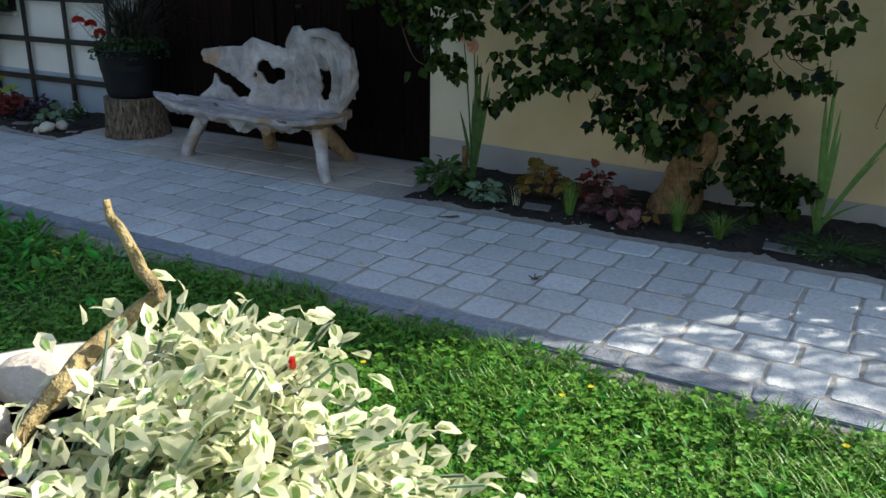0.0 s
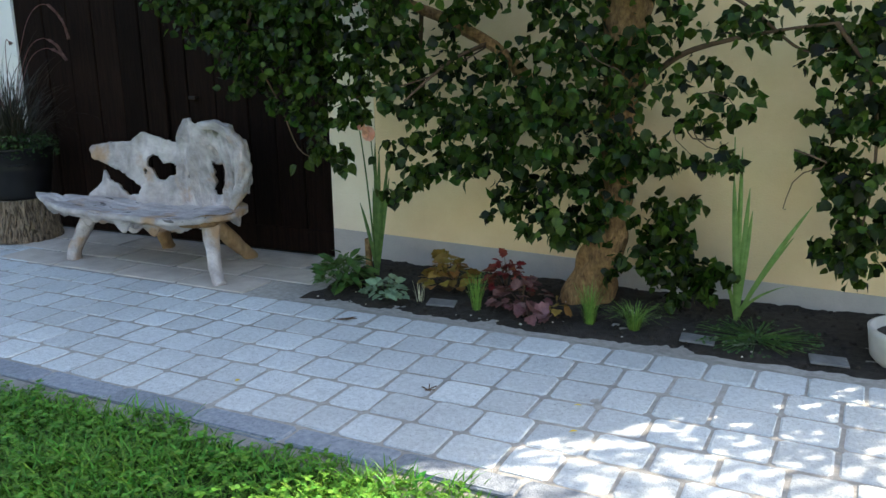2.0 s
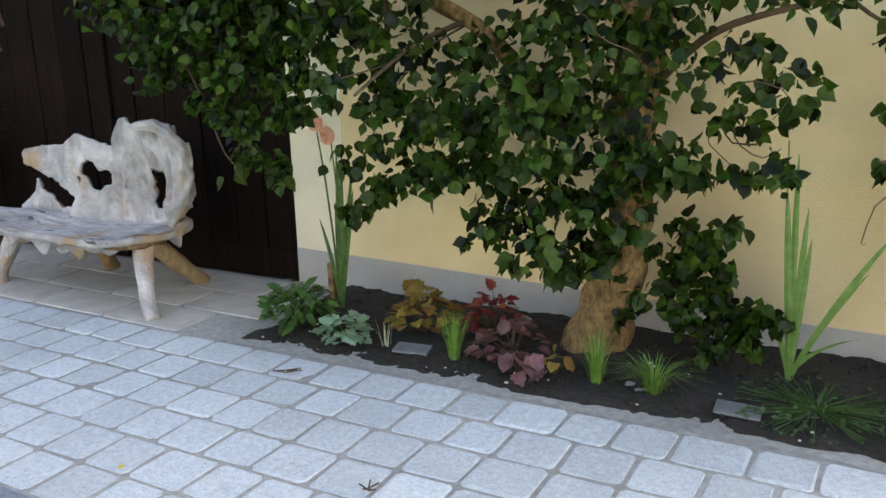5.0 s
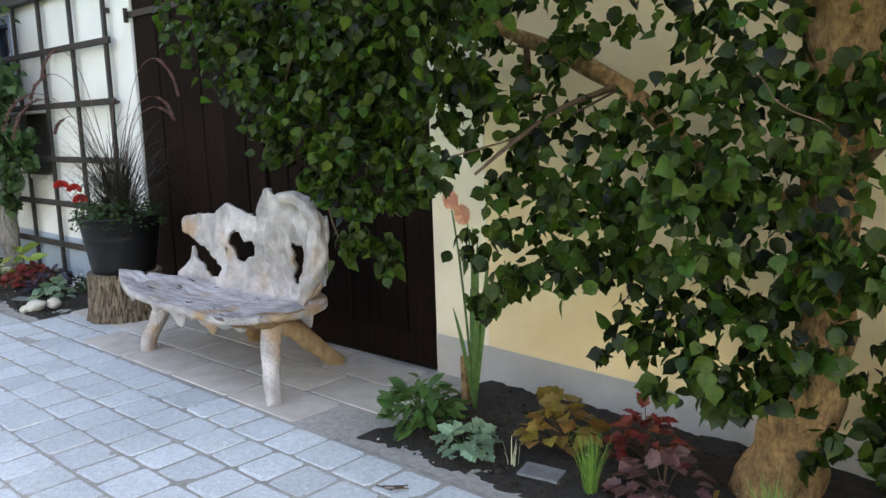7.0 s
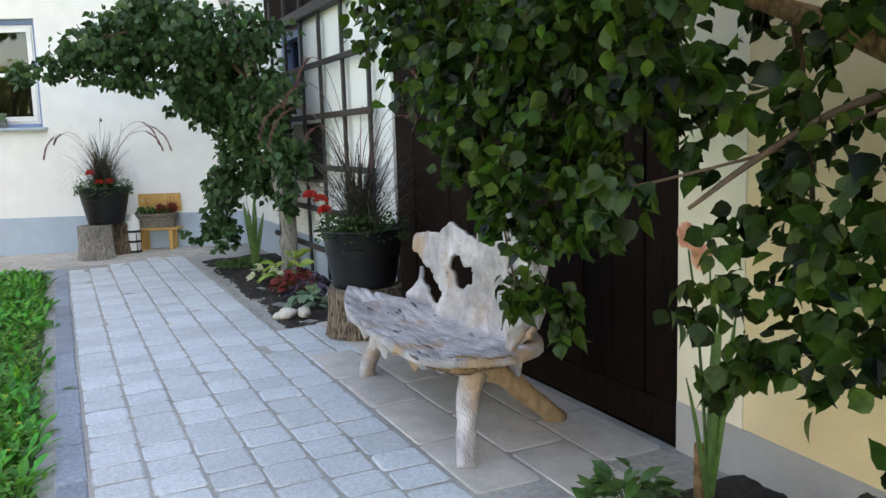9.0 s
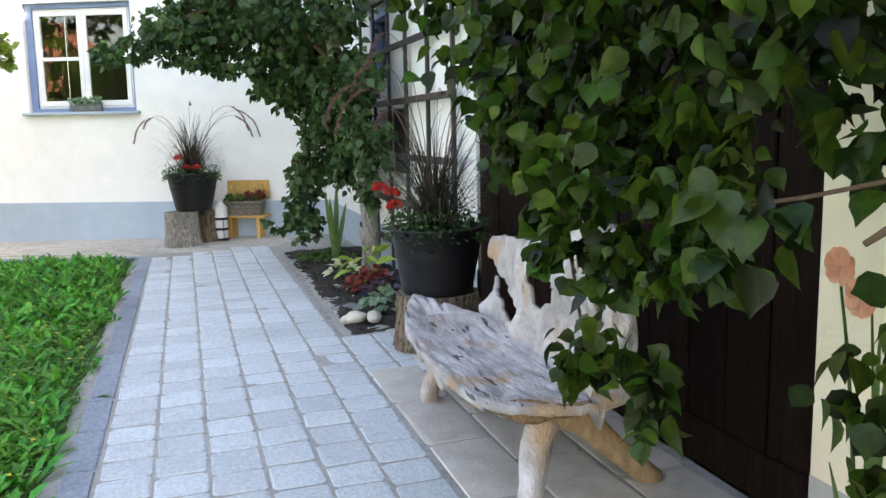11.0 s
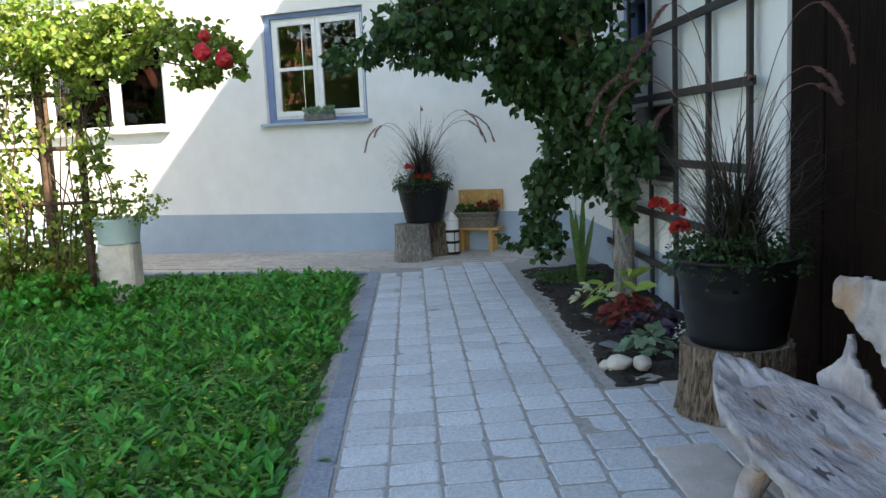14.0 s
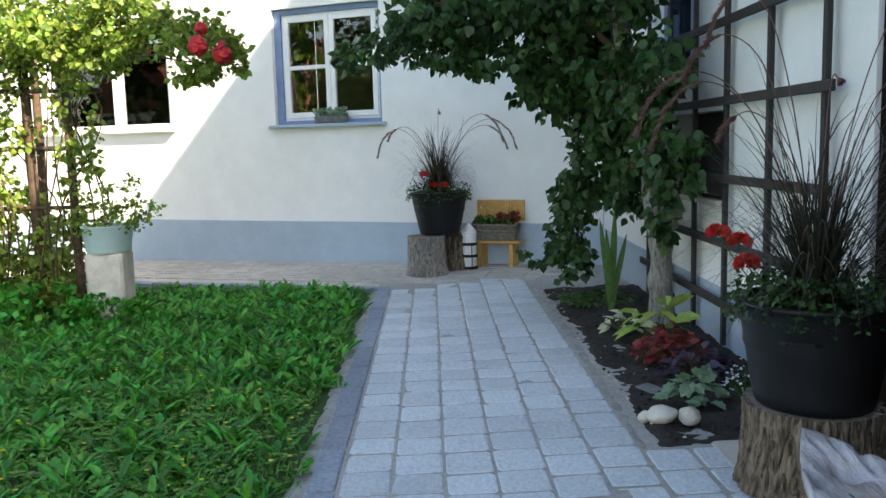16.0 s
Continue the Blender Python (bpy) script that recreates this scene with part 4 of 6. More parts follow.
def wall_tree():
    t = thing("apricot_tree", (-0.81, 6.28, gz(6.28)), "gnarled tan-barked fruit tree trained against the yellow wall, heart-shaped green leaves", "tree")
    o = Vector((-0.81, 6.28, gz(6.28)))
    L = lambda ks: [tuple(Vector(k) - o) for k in ks]
    keys = spline(L([(-0.80, 6.27, -0.05), (-0.785, 6.26, 0.08), (-0.74, 6.24, 0.22), (-0.68, 6.22, 0.38), (-0.63, 6.18, 0.60), (-0.605, 6.16, 0.84), (-0.60, 6.17, 1.15), (-0.595, 6.19, 1.45), (-0.59, 6.20, 1.66), (-0.585, 6.20, 1.86)]), 90)
    girth = np.interp(np.linspace(0, 9, 90), range(10), (0.185, 0.152, 0.128, 0.112, 0.099, 0.090, 0.090, 0.102, 0.128, 0.150))
    trunk = Shape().tube(keys.tolist(), girth.tolist(), 36, 0.26)
    part("trunk", trunk, TREE_BARK, t, "thick tan trunk, rough and swollen at the fork", True)
    limb(t, L([(-0.64, 6.20, 1.78), (-0.82, 6.17, 2.05), (-1.0, 6.1, 2.45), (-1.2, 6.0, 3.0)]), 0.105, 0.05, TREE_BARK, 0.4, 30)
    limb(t, L([(-0.54, 6.20, 1.78), (-0.40, 6.18, 2.1), (-0.25, 6.1, 2.5), (0.0, 6.0, 3.1)]), 0.100, 0.045, TREE_BARK, 0.4, 30)
    for ks, a, b in (
        ([(-0.64, 6.24, 1.05), (-1.0, 6.12, 1.25), (-1.35, 6.10, 1.55), (-1.75, 6.05, 1.75), (-2.2, 5.9, 1.95)], 0.05, 0.022),
        ([(-0.66, 6.26, 1.75), (-1.2, 6.0, 2.0), (-1.9, 5.75, 2.05), (-2.5, 5.55, 1.95), (-3.0, 5.45, 1.75)], 0.029, 0.012),
        ([(-0.58, 6.22, 1.2), (-0.3, 6.1, 1.45), (0.05, 6.05, 1.55), (0.45, 6.0, 1.6)], 0.020, 0.006),
        ([(-0.45, 6.2, 1.95), (0.0, 6.1, 1.72), (0.3, 6.1, 1.48), (0.5, 6.12, 1.50)], 0.012, 0.004),
        # this limb and the next are unseen, added to carry the sun-dappling clumps
        ([(0.0, 6.0, 3.05), (0.9, 6.2, 2.75), (1.9, 6.6, 2.6), (2.7, 6.95, 2.9), (3.3, 7.1, 3.4)], 0.035, 0.012),
        ([(1.9, 6.6, 2.6), (2.1, 6.6, 2.1), (1.95, 6.5, 1.4), (1.8, 6.4, 0.9)], 0.015, 0.005),
        ([(-2.5, 5.55, 1.95), (-2.6, 5.48, 1.6), (-2.65, 5.42, 1.35)], 0.012, 0.004),
        ([(-1.75, 6.05, 1.75), (-1.85, 6.2, 1.5), (-1.88, 6.28, 1.25), (-1.85, 6.25, 1.05)], 0.014, 0.005),
        ([(-1.35, 6.10, 1.55), (-1.45, 5.8, 1.45), (-1.6, 5.55, 1.25)], 0.014, 0.005),
        ([(0.45, 6.0, 1.6), (0.62, 6.1, 1.3), (0.66, 6.15, 0.9), (0.62, 6.15, 0.55)], 0.012, 0.004)):
        limb(t, L(ks), a, b, TREE_BARK if a > 0.03 else TWIG, 0.4, 24)
    # stray bare twigs
    for i in (0, 1, 2, 4, 5, 6, 7, 8):
        r = np.random.default_rng(100 + i)
        p = np.array((r.uniform(-2.9, 0.4), r.uniform(5.55, 6.2), r.uniform(0.9, 2.2)))
        k = [p]
        for _ in range(4):
            k.append(k[-1] + r.normal(size=3) * (0.06, 0.04, 0.05) + np.array((0.03 * r.choice((-1, 1)), -0.01, -0.05)))
        limb(t, L(k), 0.004, 0.0015, TWIG, 0, 10, "twig")
    cl, hang = [], []
    for row in TREE1:
        few = 0.62 if -1.7 < row[0] < 0.4 and row[1] > 5.6 and 0.7 < row[2] < 2.5 else 1.0
        few *= 0.6 if row[2] > 2.2 and row[0] > -2.1 else 1.0
        few *= 0.62 if -2.15 < row[0] < -1.1 and 1.4 < row[2] < 2.1 else 1.0
        over_path = row[0] < -1.6 and row[1] < 5.6 and row[2] < 2.2
        (hang if over_path else cl).append((row[0] - o.x, row[1] - o.y, row[2] - o.z, *row[3:6], row[6] * few))
    crown("crown", cl, LEAF_TREE, t, 5, (0.036, 0.080), "heart", "dense heart-shaped green leaves", density=2.5)
    crown("crown", hang, LEAF_TREE, t, 6, (0.026, 0.066), "heart", "dense heart-shaped green leaves", density=3.6)
    # the last leaves of the drooping sprays
    tips = np.array(((-1.86, 5.41, 0.93), (-1.89, 5.43, 0.94), (-2.22, 5.40, 0.90), (-2.16, 5.42, 0.93), (-1.92, 5.44, 1.22), (-1.70, 5.50, 1.30), (-1.80, 5.47, 1.28), (-1.72, 5.52, 1.24))) - np.array(o)
    for q, a in zip(tips, ((0.3, -0.1, -0.9), (-0.6, 0, -0.8), (-0.5, -0.2, -0.6), (0.4, 0.1, -0.9), (-0.3, 0, -1), (0.4, 0, -0.7), (-0.2, 0.1, -1), (0.1, 0, -1))):
        part("leaf", Shape().leaves([q], [a], [(-0.2, -0.8, 0.5)], 0.078, 0.070, "heart", 0.25, 0.25), LEAF_TREE, t)
    limb(t, L([(-2.6, 5.48, 1.6), (-2.35, 5.44, 1.25), (-2.2, 5.42, 0.98), (-2.0, 5.42, 0.95), (-1.87, 5.42, 0.95)]), 0.005, 0.002, TWIG, 0, 20, "twig")
    limb(t, L([(-1.35, 6.08, 1.53), (-1.48, 5.78, 1.40), (-1.65, 5.52, 1.32), (-1.8, 5.48, 1.29), (-2.0, 5.47, 1.22)]), 0.005, 0.002, TWIG, 0, 16, "twig")


TREE1 = [
    # over the wall, about the trunk
    (-0.62, 6.0, 1.70, 0.38, 0.26, 0.30, 190), (-0.95, 5.95, 1.35, 0.32, 0.25, 0.25, 180), (-0.45, 5.95, 1.35, 0.32, 0.25, 0.22, 170), (-0.70, 5.95, 1.08, 0.34, 0.25, 0.18, 170),
    (-1.35, 5.85, 1.45, 0.30, 0.24, 0.18, 130), (-1.35, 5.80, 1.15, 0.36, 0.24, 0.15, 170), (-1.60, 5.75, 1.15, 0.20, 0.2, 0.12, 90), (-1.60, 5.80, 0.92, 0.28, 0.2, 0.13, 75),
    (-1.20, 5.80, 0.90, 0.30, 0.22, 0.12, 120), (-0.98, 5.80, 0.72, 0.22, 0.2, 0.14, 90), (-0.80, 5.75, 0.60, 0.18, 0.15, 0.12, 60), (-0.85, 5.85, 0.85, 0.28, 0.22, 0.14, 110),
    (-0.42, 6.0, 0.98, 0.28, 0.22, 0.15, 110), (-0.12, 6.0, 1.25, 0.24, 0.22, 0.22, 90), (-0.05, 6.0, 0.95, 0.16, 0.18, 0.12, 45), (-0.05, 6.0, 1.65, 0.30, 0.25, 0.16, 90),
    (-0.35, 6.0, 1.85, 0.36, 0.25, 0.20, 110), (-1.15, 5.95, 1.80, 0.38, 0.25, 0.16, 110), (-1.60, 5.90, 1.68, 0.25, 0.22, 0.14, 60), (-1.95, 6.15, 1.45, 0.16, 0.15, 0.22, 60),
    (-1.92, 6.20, 1.18, 0.12, 0.12, 0.12, 30), (-1.78, 5.90, 0.78, 0.16, 0.14, 0.10, 20), (-2.0, 6.0, 0.66, 0.08, 0.08, 0.06, 10), (-1.14, 5.67, 0.68, 0.05, 0.05, 0.07, 7),
    (-2.85, 6.10, 1.95, 0.28, 0.2, 0.22, 60), (-2.55, 6.15, 1.72, 0.25, 0.18, 0.2, 50), (-2.35, 6.2, 2.1, 0.3, 0.2, 0.2, 60), (-2.1, 6.1, 1.75, 0.22, 0.2, 0.18, 45), (-0.62, 5.92, 0.78, 0.16, 0.14, 0.12, 40), (-0.5, 5.9, 0.62, 0.12, 0.1, 0.1, 16),
    (-2.10, 5.48, 1.38, 0.16, 0.12, 0.10, 60), (-1.88, 5.46, 1.36, 0.12, 0.10, 0.10, 50), (-1.86, 5.46, 1.20, 0.10, 0.10, 0.08, 40), (-2.05, 5.46, 1.10, 0.10, 0.08, 0.10, 16),
    (-1.93, 5.44, 0.95, 0.10, 0.08, 0.07, 10), (-2.32, 5.48, 1.30, 0.18, 0.12, 0.12, 28),
    (-1.70, 5.72, 2.0, 0.34, 0.26, 0.2, 120), (-2.05, 5.80, 1.95, 0.34, 0.2, 0.22, 130), (-1.75, 5.62, 1.52, 0.24, 0.16, 0.2, 110), (-2.35, 5.72, 1.62, 0.26, 0.16, 0.18, 80),
    (-0.72, 6.08, 0.52, 0.13, 0.10, 0.16, 50), (-0.60, 6.08, 0.34, 0.10, 0.08, 0.10, 22), (-0.68, 6.02, 0.88, 0.2, 0.14, 0.14, 60),
    # the crown's upper storey, out of view: added to shade leaves, bench and door
    (-2.6, 5.7, 2.75, 0.7, 0.45, 0.25, 300), (-1.7, 5.7, 2.85, 0.7, 0.5, 0.28, 300), (-0.8, 5.8, 2.95, 0.7, 0.5, 0.3, 300), (-2.2, 5.35, 2.6, 0.7, 0.3, 0.2, 260), (-3.2, 5.75, 2.65, 0.5, 0.4, 0.25, 220),
    (-1.3, 5.4, 2.65, 0.6, 0.3, 0.2, 180), (-2.0, 5.9, 3.2, 0.8, 0.4, 0.25, 260), (-1.0, 6.0, 3.35, 0.8, 0.4, 0.25, 220), (-3.0, 5.9, 3.05, 0.5, 0.35, 0.22, 160), (-3.75, 5.8, 2.8, 0.4, 0.35, 0.2, 130),
    (-2.9, 5.3, 2.75, 0.5, 0.35, 0.2, 200), (-2.1, 5.2, 2.8, 0.5, 0.35, 0.2, 300), (-1.5, 5.3, 2.8, 0.4, 0.3, 0.2, 260),
    # low growth beside the trunk
    (-0.34, 6.22, 0.50, 0.16, 0.13, 0.18, 110), (-0.22, 6.15, 0.30, 0.18, 0.14, 0.17, 130), (-0.06, 6.14, 0.30, 0.10, 0.12, 0.12, 34), (-0.30, 6.25, 0.66, 0.14, 0.10, 0.08, 34),
    # hanging over the door and towards the path
    (-2.25, 5.50, 1.75, 0.40, 0.24, 0.24, 210), (-2.65, 5.48, 1.72, 0.34, 0.22, 0.24, 180), (-2.95, 5.42, 1.85, 0.28, 0.2, 0.18, 110), (-2.00, 5.45, 1.50, 0.26, 0.2, 0.20, 120),
    (-2.45, 5.46, 1.45, 0.28, 0.18, 0.16, 110), (-2.12, 5.40, 1.25, 0.12, 0.12, 0.16, 50), (-1.95, 5.34, 1.06, 0.10, 0.09, 0.12, 24), (-1.87, 5.36, 0.95, 0.06, 0.06, 0.06, 9),
    (-2.62, 5.46, 1.38, 0.12, 0.10, 0.08, 30), (-1.75, 5.45, 1.80, 0.32, 0.24, 0.22, 130), (-1.30, 5.50, 1.90, 0.32, 0.24, 0.20, 110), (-2.3, 5.5, 2.15, 0.6, 0.3, 0.22, 230),
    (-1.3, 5.65, 2.25, 0.6, 0.35, 0.22, 200), (-0.4, 5.85, 2.3, 0.6, 0.35, 0.28, 220), (0.4, 5.9, 2.3, 0.5, 0.35, 0.25, 150), (-3.1, 5.45, 2.15, 0.35, 0.25, 0.2, 110),
    (-1.50, 5.28, 1.32, 0.12, 0.08, 0.07, 12), (-0.8, 5.62, 1.15, 0.3, 0.12, 0.25, 60),
    # beyond the trunk, towards the house corner
    (0.50, 6.15, 1.55, 0.22, 0.2, 0.28, 130), (0.58, 6.15, 1.20, 0.20, 0.16, 0.22, 100), (0.40, 6.15, 1.08, 0.12, 0.12, 0.12, 30), (0.56, 6.15, 0.85, 0.17, 0.14, 0.18, 95),
    # clumps from x = 1.5 on are out of view, added to dapple the sun
    (0.60, 6.12, 0.50, 0.17, 0.14, 0.18, 100), (0.85, 6.15, 0.80, 0.15, 0.15, 0.45, 110), (1.0, 6.1, 1.6, 0.3, 0.25, 0.4, 70), (1.3, 6.0, 2.0, 0.4, 0.35, 0.3, 45), (1.9, 6.45, 1.2, 0.35, 0.3, 0.6, 190), (2.2, 6.7, 2.0, 0.5, 0.4, 0.6, 215), (2.6, 7.2, 2.8, 0.7, 0.6, 0.7, 190), (1.5, 6.2, 1.1, 0.3, 0.25, 0.45, 190), (1.4, 6.1, 2.4, 0.4, 0.3, 0.3, 70), (3.0, 6.9, 2.6, 0.5, 0.4, 0.45, 210), (3.3, 7.1, 3.3, 0.6, 0.5, 0.5, 100), (3.0, 7.0, 3.8, 0.7, 0.5, 0.4, 45),
]


def corner_tree():
    t = thing("climber_tree", (-8.62, 6.36, gz(6.36)), "slender leaning tree with dark leaves in the corner bed", "tree")
    o = Vector((-8.62, 6.36, gz(6.36)))
    L = lambda ks: [tuple(Vector(k) - o) for k in ks]
    limb(t, L([(-8.62, 6.36, 0.0), (-8.62, 6.34, 0.3), (-8.58, 6.33, 0.6), (-8.66, 6.30, 0.95), (-8.72, 6.26, 1.3), (-8.6, 6.1, 1.8), (-8.5, 6.0, 2.3), (-8.6, 5.8, 2.9)]), 0.095, 0.055, GREY_BARK, 0.4, 44, "trunk")
    for ks, a, b in (([(-8.62, 6.1, 1.7), (-8.9, 5.8, 2.1), (-9.3, 5.4, 2.35), (-9.8, 4.9, 2.4), (-10.2, 4.4, 2.2)], 0.04, 0.012),
                     ([(-8.55, 6.05, 2.0), (-8.7, 5.7, 2.4), (-8.9, 5.2, 2.6), (-9.0, 4.7, 2.5)], 0.03, 0.012),
                     ([(-8.66, 6.18, 1.2), (-9.1, 6.1, 1.4), (-9.7, 6.0, 1.3), (-10.1, 5.9, 1.0)], 0.025, 0.008)):
        limb(t, L(ks), a, b, TWIG, 0.2, 16)
    crown("crown", [(c[0] - o.x, c[1] - o.y, c[2] - o.z, *c[3:]) for c in TREE2], LEAF_DARK, t, 9, (0.055, 0.10), "heart", "dark green heart-shaped leaves", density=2.3)


TREE2 = [
    (-8.6, 5.3, 2.55, 0.5, 0.45, 0.30, 220), (-9.0, 5.5, 2.0, 0.4, 0.3, 0.22, 150), (-9.4, 5.75, 1.85, 0.4, 0.25, 0.3, 170), (-9.5, 4.9, 2.1, 0.45, 0.35, 0.14, 110), (-8.9, 6.2, 1.3, 0.35, 0.15, 0.3, 120),
    (-8.8, 5.9, 2.15, 0.5, 0.3, 0.35, 300), (-9.2, 5.6, 2.25, 0.5, 0.35, 0.30, 300), (-9.4, 5.1, 2.45, 0.5, 0.40, 0.28, 300), (-9.6, 4.6, 2.40, 0.45, 0.35, 0.24, 220), (-9.9, 4.2, 2.30, 0.35, 0.30, 0.12, 100),
    (-10.3, 3.95, 2.25, 0.2, 0.16, 0.10, 36), (-8.9, 6.05, 1.70, 0.40, 0.25, 0.30, 260), (-9.3, 6.0, 1.55, 0.35, 0.25, 0.35, 220), (-9.6, 6.0, 1.2, 0.30, 0.22, 0.30, 170), (-9.9, 5.9, 0.85, 0.30, 0.2, 0.25, 120),
    (-10.0, 5.85, 0.50, 0.25, 0.16, 0.22, 80), (-9.6, 5.85, 0.45, 0.25, 0.16, 0.20, 60), (-10.1, 5.55, 0.38, 0.12, 0.12, 0.08, 14), (-9.1, 6.2, 1.0, 0.30, 0.2, 0.25, 110), (-8.25, 6.2, 1.45, 0.28, 0.18, 0.32, 190), (-8.0, 6.15, 1.85, 0.3, 0.2, 0.25, 130), (-7.9, 6.3, 1.4, 0.18, 0.12, 0.2, 60),
    (-8.1, 6.3, 1.15, 0.22, 0.12, 0.22, 90), (-8.3, 6.1, 1.9, 0.35, 0.25, 0.25, 170), (-8.4, 5.8, 2.5, 0.6, 0.5, 0.3, 320), (-9.2, 5.2, 2.8, 0.8, 0.6, 0.25, 320), (-10.0, 5.6, 2.0, 0.3, 0.25, 0.25, 90),
    (-9.0, 4.7, 2.45, 0.4, 0.3, 0.2, 150), (-8.4, 6.3, 0.85, 0.2, 0.1, 0.15, 40),
]

wall_tree()
corner_tree()


# ---------------------------------------------------------------- flower beds
def rosette(name, x, y, r, h, material, n, size, label, category, shape="round", seed=0, tilt=1.0, z=None, extra=None, aspect=1.0):
    """A low leafy perennial: leaves on stems spreading from one crown."""
    g = np.random.default_rng(seed + int(abs(x) * 97))
    p = thing(name, (x, y, gz(y) + 0.01 if z is None else z), label, category)
    a = g.uniform(0, 2 * math.pi, n)
    rad = np.sqrt(g.uniform(0, 1, n))
    d = np.stack([np.cos(a), np.sin(a), 0 * a], 1)
    foot = d * (rad * r * 0.75)[:, None]
    foot[:, 2] = h * (1 - 0.75 * rad ** 1.6) * g.uniform(0.6, 1.05, n) + 0.01
    L = g.uniform(*size, n)
    s = Shape().leaves(foot, d * (0.35 + rad[:, None]) + g.normal(size=(n, 3)) * 0.3 + (0, 0, 0.15), g.normal(size=(n, 3)) * 0.3 + (0, 0, tilt) + d * 0.5, L, L * aspect * g.uniform(0.85, 1.1, n), shape, 0.2, 0.3)
    part("foliage", s, material, p)
    st = Shape()
    for i in range(0, n, 2):
        st.tube([(0, 0, 0), tuple(foot[i] * (0.5, 0.5, 0.6)), tuple(foot[i])], 0.0018, 4, cap=False)
    part("stalk_mass", st, TWIG if material in (RED_LEAF, PURPLE_LEAF, BLACK_LEAF, AMBER_LEAF) else HERB, p)
    if extra is not None:
        e = Shape().leaves(foot + (0, 0, 0.002), d * (0.35 + rad[:, None]), np.tile((0, 0, 1.0), (n, 1)), L * 0.6, L * 0.5, shape, 0.2, 0.3)
        tagged(part("leaf_marking", e, extra, p), kind="stuff")
    return p


def tuft(name, x, y, h, r, n, material, label, category, seed, droop=0.4, w=0.002):
    g = np.random.default_rng(seed)
    p = thing(name, (x, y, gz(y)), label, category)
    s = Shape()
    for i in range(n):
        a = g.uniform(0, 2 * math.pi)
        d = np.array((math.cos(a), math.sin(a)))
        f = d * g.uniform(0, 0.03)
        L, o = h * g.uniform(0.6, 1.05), r * g.uniform(0.1, 1)
        vs = []
        for u in (0, 0.35, 0.7, 1.0):
            q = Vector((f[0] + d[0] * o * u ** 1.5, f[1] + d[1] * o * u ** 1.5, L * (u - droop * u ** 2.5)))
            sd = Vector((-d[1], d[0], 0)) * w * (1 - 0.8 * u)
            vs += [q - sd, q + sd]
        s.add(vs, [(2 * j, 2 * j + 1, 2 * j + 3, 2 * j + 2) for j in range(3)])
    tagged(part("blade_tuft", s, material, p), kind="stuff")
    return p


def sword_plant(x, y, blades, label, stalks=(), material=None):
    p = thing("gladiolus", (x, y, gz(y)), label, "gladiolus")
    for dx, dy, h, w, bend in blades:
        s = Shape()
        vs = []
        n = 9
        for i in range(n):
            u = i / (n - 1)
            c = Vector((dx * u ** (1.0 + bend), dy * u ** (1 + bend), h * (u - 0.25 * bend * u ** 3)))
            ww = w * (0.7 + 0.6 * u) * (1 - u ** 4) * 0.5 + 0.001
            vs += [c + Vector((-ww, 0.0, 0)), c + Vector((0, -0.003, 0)), c + Vector((ww, 0, 0))]
        s.add(vs, [(3 * i + j, 3 * i + 1 + j, 3 * i + 4 + j, 3 * i + 3 + j) for i in range(n - 1) for j in range(2)])
        part("leaf", s, material or SWORD, p)
    for pts, r in stalks:
        part("stalk", Shape().tube(spline(pts, 12).tolist(), np.linspace(r, r * 0.5, 12).tolist(), 6), material or SWORD, p)
    return p


rosette("leafy_herb", -2.27, 5.90, 0.22, 0.24, HERB, 150, (0.05, 0.10), "bushy green herb with pointed leaves at the bed's corner", "plant", "oval", 1, 0.8, aspect=0.5)
rosette("coral_bells", -1.90, 5.80, 0.17, 0.13, SILVER_LEAF, 46, (0.05, 0.075), "silver-green coral bells with veined round leaves", "coral bells", "lobed", 2)
rosette("coral_bells", -1.62, 6.08, 0.19, 0.24, AMBER_LEAF, 60, (0.06, 0.085), "amber and green coral bells with lobed leaves", "coral bells", "lobed", 3)
rosette("coral_bells", -1.28, 6.18, 0.19, 0.22, RED_LEAF, 64, (0.04, 0.062), "dark red coral bells with lobed leaves", "coral bells", "lobed", 4)
rosette("coral_bells", -1.08, 5.95, 0.21, 0.17, PURPLE_LEAF, 44, (0.05, 0.075), "dusky purple coral bells with broad leaves", "coral bells", "lobed", 5)
rosette("coral_bells", -0.95, 5.70, 0.09, 0.10, PURPLE_LEAF, 12, (0.07, 0.10), "young purple coral bells beside the path", "coral bells", "lobed", 6, 0.2)
rosette("coral_bells", -0.83, 5.86, 0.07, 0.10, AMBER_LEAF, 8, (0.05, 0.075), "small amber coral bells", "coral bells", "lobed", 7, 0.2)
tuft("chives", -1.32, 5.84, 0.25, 0.09, 120, CHIVE, "upright clipped tuft of chives", "chives", 8, 0.05)
tuft("chives", -0.65, 5.87, 0.24, 0.10, 130, CHIVE, "upright clipped tuft of chives", "chives", 9, 0.05)
tuft("grass_tuft", -0.40, 5.86, 0.30, 0.24, 150, CHIVE, "loose fine-bladed green grass tuft", "grass", 10, 0.55)
tuft("stubble", -1.70, 5.84, 0.15, 0.05, 9, PALE_EDGE, "cut pale straw stalks in the soil", "stalks", 11, 0.0, 0.004)
rosette("ground_cover", 0.20, 5.95, 0.42, 0.04, LEAF_DARK, 260, (0.010, 0.024), "low creeping ground cover on the soil", "plant", "oval", 12)
